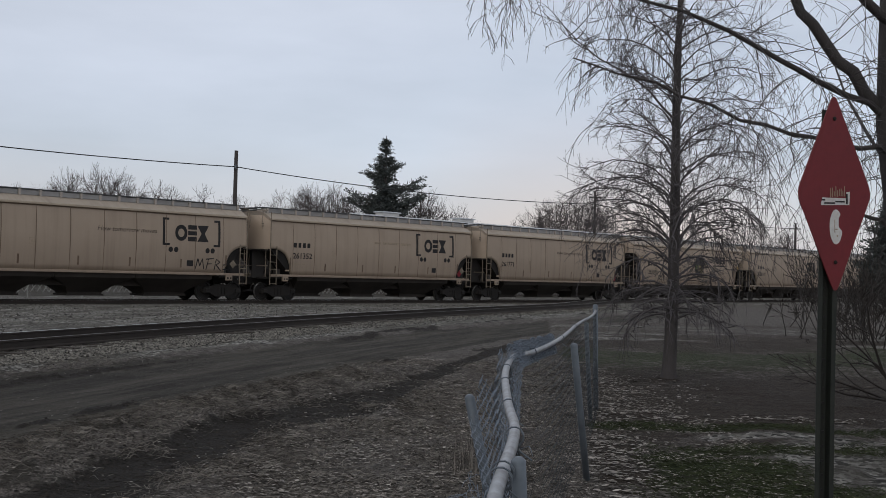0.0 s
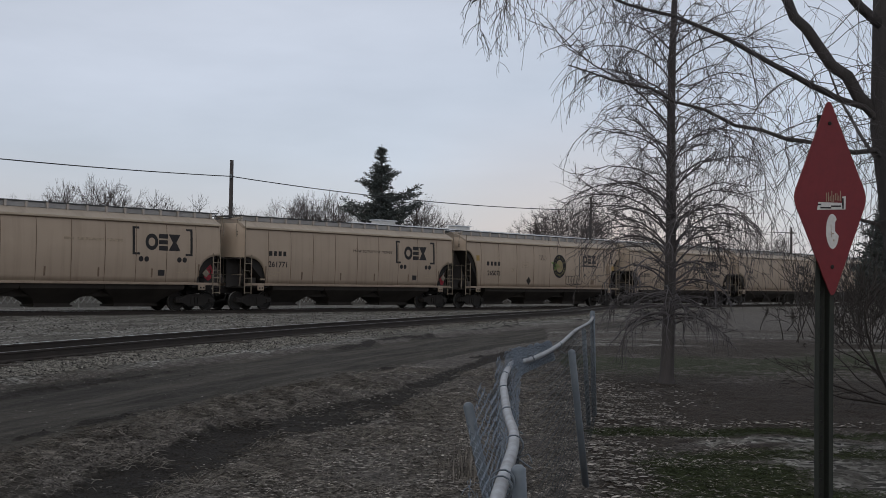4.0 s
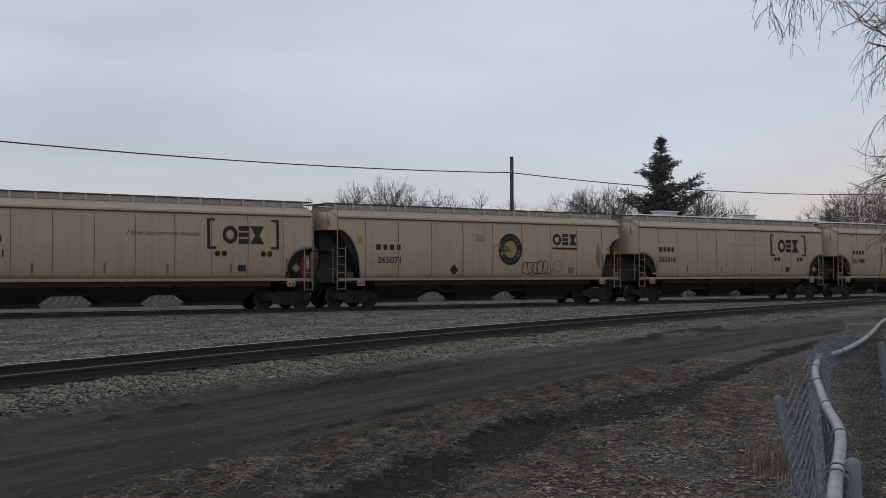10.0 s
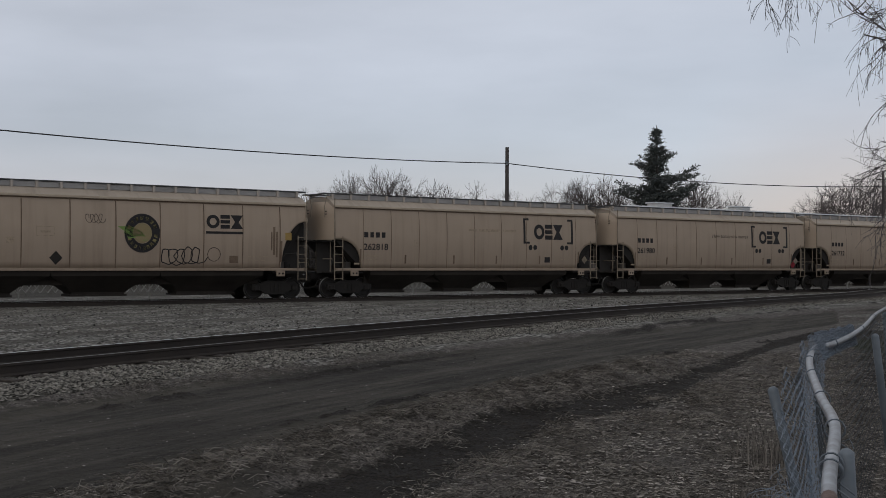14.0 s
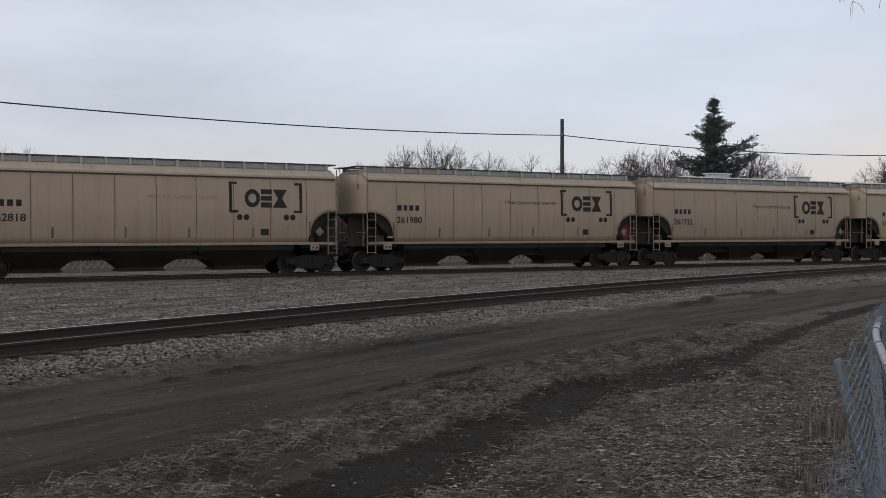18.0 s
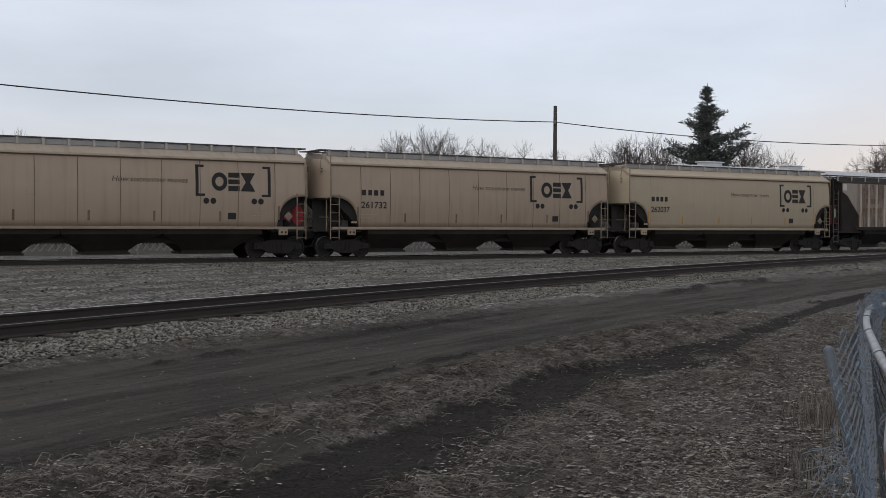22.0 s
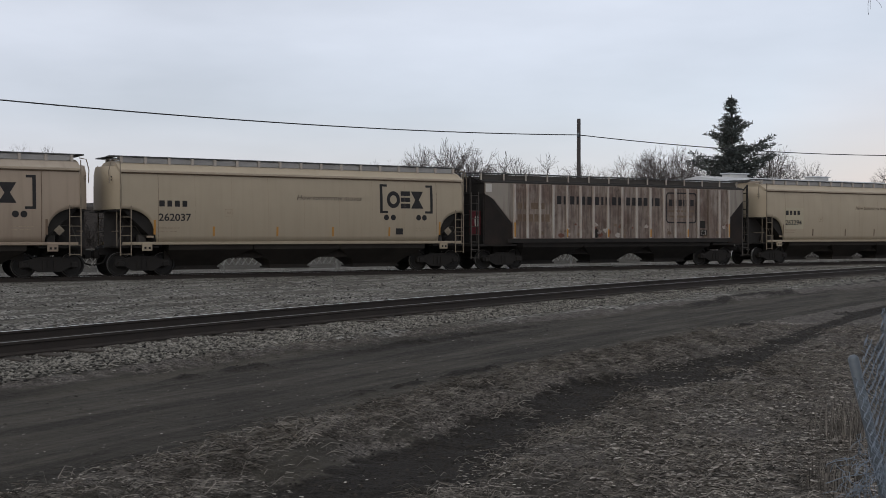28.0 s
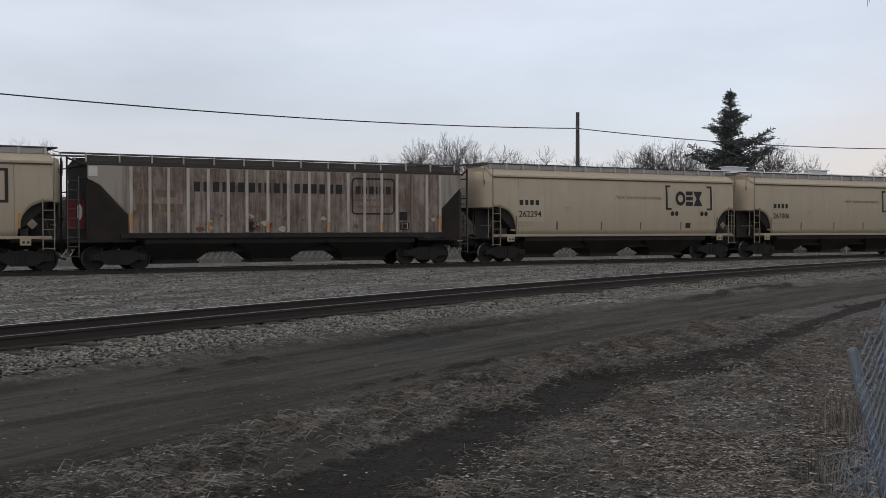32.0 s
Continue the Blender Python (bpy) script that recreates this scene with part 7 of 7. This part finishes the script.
    scraps = hang("loose_wire", tubes("loose_wire", loose, M_WIRE), fence, "snapped curling ends of fence wire")
    scraps["kind"] = "stuff"
    for p0, p1, r in (((0.33, 2.75, 0.0), (0.246, 2.6, 1.185), 0.0175), ((1.39, 8.99, 0.03), (1.22, 8.66, 1.10), 0.027), ((2.26, 14.0, 0.02), (2.22, 13.98, 1.28), 0.03), ((1.95, 12.45, 0.09), (1.84, 12.16, 1.13), 0.024), ((0.50, 5.10, 0.0), (0.25, 4.94, 1.08), 0.022)):
        V, F = [], []
        p0, p1 = Vector(p0), Vector(p1)
        tube(V, F, [p0, p0.lerp(p1, 0.5), p1, p1 + (p1 - p0).normalized() * r * 0.5], [r, r, r, r * 0.55], 12)
        hang("post", mesh_of("post", V, F, M_GALV, True), fence)
    for s in (2.42, 2.5, 3.05, 3.75, 4.55, 5.3, 6.6, 8.3, 10.4):
        q = rail_at(s)
        d = (rail_at(s + 0.1) - rail_at(s - 0.1)).normalized()
        a, b = d.orthogonal().normalized(), d.cross(d.orthogonal()).normalized()
        loop = [q + d * (k / 12 * 0.02) + (a * math.cos(k * 0.52) + b * math.sin(k * 0.52)) * 0.026 for k in range(18)] + [q + Vector((0.05, 0, -0.06))]
        hang("wire_tie", tubes("wire_tie", [(loop, 0.0022, 4)], M_GALV), fence)


build_fence()


# ---- the red diamond sign ----
def build_sign():
    sign = tagged(new("diamond_sign"), "faded red diamond sign on dark green channel post", "sign")
    cx, cy, cz = (1.590, 4.320, 1.950)
    hw, hh, t = 0.172, 0.388, 0.0025
    ring = []
    for (x, z), (dx, dz) in (((0, hh), (0.045, 0.075)), ((hw, 0.0), (0.022, 0.05)), ((0, -hh), (0.045, 0.075)), ((-hw, 0.0), (0.022, 0.05))):
        ring.append((x, z))
    def rounded(q, rad):
        out = []
        for i, p in enumerate(q):
            a, b = Vector(q[i - 1]) - Vector(p), Vector(q[(i + 1) % len(q)]) - Vector(p)
            s, e = Vector(p) + a.normalized() * rad, Vector(p) + b.normalized() * rad
            for k in range(6):
                f = k / 5
                out.append((s * (1 - f) ** 2 + Vector(p) * 2 * f * (1 - f) + e * f * f))
        return out
    edge = rounded(ring, 0.04)
    bm = bmesh.new()
    a = [bm.verts.new((q.x, -t, q.y)) for q in edge]
    b = [bm.verts.new((q.x, t, q.y)) for q in edge]
    bm.faces.new(a)
    bm.faces.new(b[::-1])
    for k in range(len(edge)):
        bm.faces.new((a[k], b[k], b[(k + 1) % len(edge)], a[(k + 1) % len(edge)]))
    bmesh.ops.recalc_face_normals(bm, faces=bm.faces)
    place = pose(cx, cy, cz, 0, -1.6, 18)
    plate = part("plate", bm, M_RED, sign, "faded red diamond plate", m=place)
    def on(name, polys, m_, parent, out=0.0035, label=""):
        bm2 = bmesh.new()
        for q in polys:
            bm2.faces.new([bm2.verts.new((x, -out, z)) for x, z in q])
        return part(name, bm2, m_, parent, label)
    for z in (0.285, -0.262):
        bm2 = bmesh.new()
        lathe(bm2, [(0.008, -0.0035), (0.008, -0.006), (0.005, -0.008)], 8)
        bmesh.ops.translate(bm2, verts=bm2.verts, vec=(0, 0, z))
        part("bolt", bm2, M_GRIME_SHADE, plate)
    st = on("torn_sticker", [[(-0.065, -0.045), (0.066, -0.043), (0.069, 0.008), (0.052, 0.006), (0.05, -0.018), (-0.058, -0.016)]], M_STICKER, plate, label="torn remains of a white sticker")
    on("sticker_print", [rect(-0.05, -0.0, -0.040, -0.034), rect(0.0, 0.045, -0.034, -0.028), rect(0.05, 0.058, -0.04, 0.0), rect(-0.062, -0.045, -0.028, -0.022)], M_INK, plate, 0.0042)
    rngs = random.Random(3)
    on("sticker_scratches", [rect(x, x + 0.0035, -0.012 + rngs.uniform(-0.004, 0.004), rngs.uniform(0.006, 0.032)) for x in np.arange(-0.022, 0.05, 0.008)], M_FADED, plate, 0.0042)
    oval = []
    for k in range(24):
        w = 2 * math.pi * k / 24
        x, z = 0.004 + 0.0295 * math.cos(w), -0.127 + 0.0665 * math.sin(w)
        d = math.hypot(x - 0.034, z + 0.107)
        if d < 0.022:
            x, z = 0.034 + (x - 0.034) / d * 0.022 if d > 1e-4 else x - 0.02, z
            x = min(x, 0.016)
        oval.append((x, z))
    on("oval_sticker", [oval], M_STICKER, plate, label="white oval sticker with a bite torn out")
    on("oval_marks", [rect(-0.004, -0.001, -0.15, -0.10), rect(0.006, 0.012, -0.165, -0.158), rect(0.0, 0.010, -0.138, -0.134)], M_FADED, plate, 0.0042)
    # flanged channel post
    prof = [(-0.034, -0.004), (-0.018, -0.004), (-0.013, 0.030), (0.013, 0.030), (0.018, -0.004), (0.034, -0.004), (0.034, 0.0), (0.021, 0.0), (0.016, 0.034), (-0.016, 0.034), (-0.021, 0.0), (-0.034, 0.0)]
    bm = bmesh.new()
    rings = []
    for z, dx in ((-0.2, -0.012), (1.2, -0.018), (2.27, -0.014)):
        rings.append([bm.verts.new((cx + dx + x * 1.05, cy + 0.012 + y, z)) for x, y in prof])
    for p, q in zip(rings, rings[1:]):
        for k in range(len(prof)):
            bm.faces.new((p[k], p[(k + 1) % len(prof)], q[(k + 1) % len(prof)], q[k]))
    bm.faces.new(rings[-1])
    bmesh.ops.recalc_face_normals(bm, faces=bm.faces)
    post = part("post", bm, M_POST, sign, "dark green steel channel post")
    for k in range(28):
        z = 0.1 + k * 0.055
        part("post_hole", boxed(cx - 0.021, cx - 0.011, cy + 0.038, cy + 0.0415, z, z + 0.01), M_CABLE, post)


build_sign()


# ---- ground cover ----
def scatter(name, label, category, material, count, seed, place, blade):
    rng = random.Random(seed)
    V, F = [], []
    made = 0
    for _ in range(count * 8):
        if made >= count:
            break
        q = place(rng)
        if q is None:
            continue
        made += 1
        blade(rng, V, F, *q)
    tagged(new(name, mesh_of(name, V, F, material)), label, category, kind="stuff")


def leaf(rng, V, F, x, y, z, s):
    a, tilt = rng.uniform(0, 6.28), rng.uniform(-0.5, 0.5)
    c, d = math.cos(a), math.sin(a)
    b = len(V)
    curl = rng.uniform(0.0, 0.6) * s
    for px, py, pz in ((-1, 0, 0.15), (-0.3, -0.55, 0.5), (0.5, -0.45, 0.4), (1, 0, 0.2), (0.45, 0.5, 0.5), (-0.35, 0.5, 0.45), (0.05, 0, 0)):
        V.append((x + (px * c - py * d) * s, y + (px * d + py * c) * s, z + 0.008 + pz * curl + max(0, px * tilt) * s * 0.5))
    F.extend(((b, b + 1, b + 6), (b + 1, b + 2, b + 6), (b + 2, b + 3, b + 6), (b + 3, b + 4, b + 6), (b + 4, b + 5, b + 6), (b + 5, b, b + 6)))


def straw(rng, V, F, x, y, z, s):
    a, lift = rng.uniform(0, 6.28), rng.uniform(0.05, 0.5)
    w = 0.0019
    c, d = math.cos(a), math.sin(a)
    b = len(V)
    for k, f in enumerate((0, 0.5, 1.0)):
        h = lift * s * math.sin(f * 2.4) + 0.006
        for e in (-1, 1):
            V.append((x + c * s * f - d * w * e * (1 - 0.6 * f), y + d * s * f + c * w * e * (1 - 0.6 * f), z + h + e * 0.002))
    F.extend(((b, b + 1, b + 3, b + 2), (b + 2, b + 3, b + 5, b + 4)))


CLUMPS = []
rng_c = random.Random(91)
for _ in range(190):
    u_c = rng_c.uniform(3.4, 12.5) if rng_c.random() < 0.85 else rng_c.uniform(-3, 3.4)
    s_c = siding_v(u_c + 0.5) - siding_v(u_c - 0.5)
    pick = rng_c.random()
    d_c = rng_c.gauss(8.15, 0.22) if pick < 0.66 else rng_c.gauss(np.interp(u_c, RUT_U, RUT_D) + 0.9, 0.3) if pick < 0.82 else rng_c.gauss(7.5, 0.2)
    p_c = uv(u_c, siding_v(u_c) - d_c * math.sqrt(1 + s_c * s_c))
    CLUMPS.append((p_c.x, p_c.y, rng_c.uniform(0.06, 0.24), rng_c.uniform(0.03, 0.14)))


def verge_place(rng):
    x, y = rng.uniform(-7.5, 3.2), 5.2 + 16 * rng.random() ** 1.4
    z, gravel, mud, grass, litter, *q = zones(x, y)
    if max(mud, gravel) > rng.uniform(0.3, 0.95) or litter + grass > 0.4 or q[0] > rng.uniform(0.05, 1.15):
        return None
    if noise.noise((x * 0.8, y * 0.8, 11)) + rng.uniform(-0.4, 0.4) < -0.1:
        return None
    return x, y, z, rng.uniform(0.03, 0.11)


def ridge_place(rng):
    cx, cy, r, h = rng.choice(CLUMPS)
    dx, dy = rng.gauss(0, r), rng.gauss(0, r)
    x, y = cx + dx * U_DIR.x - dy * U_DIR.y * 0.7, cy + dx * U_DIR.y + dy * U_DIR.x * 0.7
    if not (-9 < x < 2 and 5.2 < y < 24):
        return None
    z, gravel, mud, grass, litter, *q = zones(x, y)
    if litter > 0.3:
        return None
    return x, y, z + h * math.exp(-(dx * dx + dy * dy) / (r * r)) * rng.uniform(0.2, 1.0), rng.uniform(0.05, 0.19)


scatter("dead_grass", "matted pale dead grass on the verge", "dead grass", M_STRAW, 34000, 41, verge_place, straw)
scatter("straw_ridge", "tufts of dry straw along the muddy rut", "dead grass", M_STRAW, 17000, 42, ridge_place, straw)


def leaf_place(rng):
    x, y = rng.uniform(0.6, 9), 7.0 + 12 * rng.random() ** 1.4
    z, gravel, mud, grass, litter, *q = zones(x, y)
    near = x - 0.9 - 0.105 * (y - 5)
    share = math.exp(-max(near, 0) / 0.38) + 0.03 + 0.25 * bell(math.hypot(x - 3.4, (y - 17.5) * 0.5) / 1.0) + 0.7 * math.exp(-(((y - 13.35 - 0.3 * noise.noise((x, y, 3))) / 0.22) ** 2))
    if litter * share < rng.uniform(0.05, 0.8):
        return None
    return x, y, z, rng.uniform(0.02, 0.048)


def verge_leaf(rng):
    x, y = rng.uniform(-7, 3.4), 5.2 + 17 * rng.random() ** 1.5
    z, gravel, mud, grass, litter, *q = zones(x, y)
    if max(mud, gravel, q[0]) > rng.uniform(0.1, 1.0) and rng.random() < 0.94:
        return None
    if x < -2.2 and rng.random() < 0.6:
        return None
    if noise.noise((x * 1.3, y * 1.3, 21)) + rng.uniform(-0.4, 0.5) < 0:
        return None
    return x, y, z, (0.008 + 0.024 * rng.random() ** 1.6) * (0.7 if x < -1.2 else 1.0)


scatter("leaf_litter", "curled pale brown dead leaves under the trees", "dead leaves", M_LEAF, 3600, 43, leaf_place, leaf)
scatter("fallen_leaves", "scattered dead leaves over the verge", "dead leaves", M_LEAF, 44000, 44, verge_leaf, leaf)


def grass_place(rng):
    x, y = rng.uniform(1.0, 9), rng.uniform(7, 16)
    z, gravel, mud, grass, litter, *q = zones(x, y)
    if grass < rng.uniform(0.3, 0.9):
        return None
    return x, y, z, rng.uniform(0.04, 0.10)


M_GRASS = mat("short_winter_grass", (0.030, 0.040, 0.016), 0.9, second=(0.055, 0.058, 0.030), scale=2, island=0.5)
scatter("short_grass", "short green winter grass beside the fence", "grass", M_GRASS, 16000, 45, grass_place, straw)


def tuft_place(rng):
    x, y = (0.62, 9.45)
    x, y = x + rng.gauss(0, 0.16), y + rng.gauss(0, 0.45)
    return x, y, ground_z(x, y), rng.uniform(0.10, 0.36)


def upright(rng, V, F, x, y, z, s):
    a = rng.uniform(0, 6.28)
    c, d, lean = math.cos(a), math.sin(a), rng.uniform(0.1, 0.5)
    b = len(V)
    for f in (0, 0.5, 1.0):
        for e in (-1, 1):
            V.append((x + c * s * lean * f * f - d * 0.003 * e * (1 - 0.8 * f), y + d * s * lean * f * f + c * 0.003 * e * (1 - 0.8 * f), z + s * f))
    F.extend(((b, b + 1, b + 3, b + 2), (b + 2, b + 3, b + 5, b + 4)))


scatter("dry_tuft", "upright dry grass tuft by the fence", "dead grass", M_STRAW, 520, 46, tuft_place, upright)


def weed_place(rng):
    x, y = (-14.54, 26.94)
    x, y = x + rng.gauss(0, 0.22), y + rng.gauss(0, 0.22)
    return x, y, ground_z(x, y), rng.uniform(0.05, 0.2)


def low_tuft_place(rng):
    x, y = 0.36 + rng.gauss(0, 0.1), 7.66 + rng.gauss(0, 0.22)
    return x, y, ground_z(x, y), rng.uniform(0.06, 0.2)


scatter("dry_tuft", "low dry grass tuft before the torn fence", "dead grass", M_STRAW, 260, 48, low_tuft_place, upright)
scatter("dry_weed", "small dry weed between the two tracks", "weed", M_STRAW, 120, 47, weed_place, upright)


# ---- what moves: the cars along the main track, each wheelset rolling under its car ----
def motions():
    for car, off in TRAIN:
        rows = []
        for k in range(17):
            t = 2.0 * k
            p = uv(off - travel(t), V_MAIN, Z_MAIN)
            rows.append((t, pose(p.x, p.y, p.z, 0, 0, TURN)))
        walk(car, rows)
        for t_ in car.children:
            for w in t_.children:
                if w.name.startswith("wheelset"):
                    x, y, z = w.matrix_basis.translation
                    rows = []
                    for k in range(257):
                        t = k * 0.125
                        rows.append((t, pose(x, y, z, 0, math.degrees(-travel(t) / 0.457), 0)))
                    walk(w, rows)


motions()
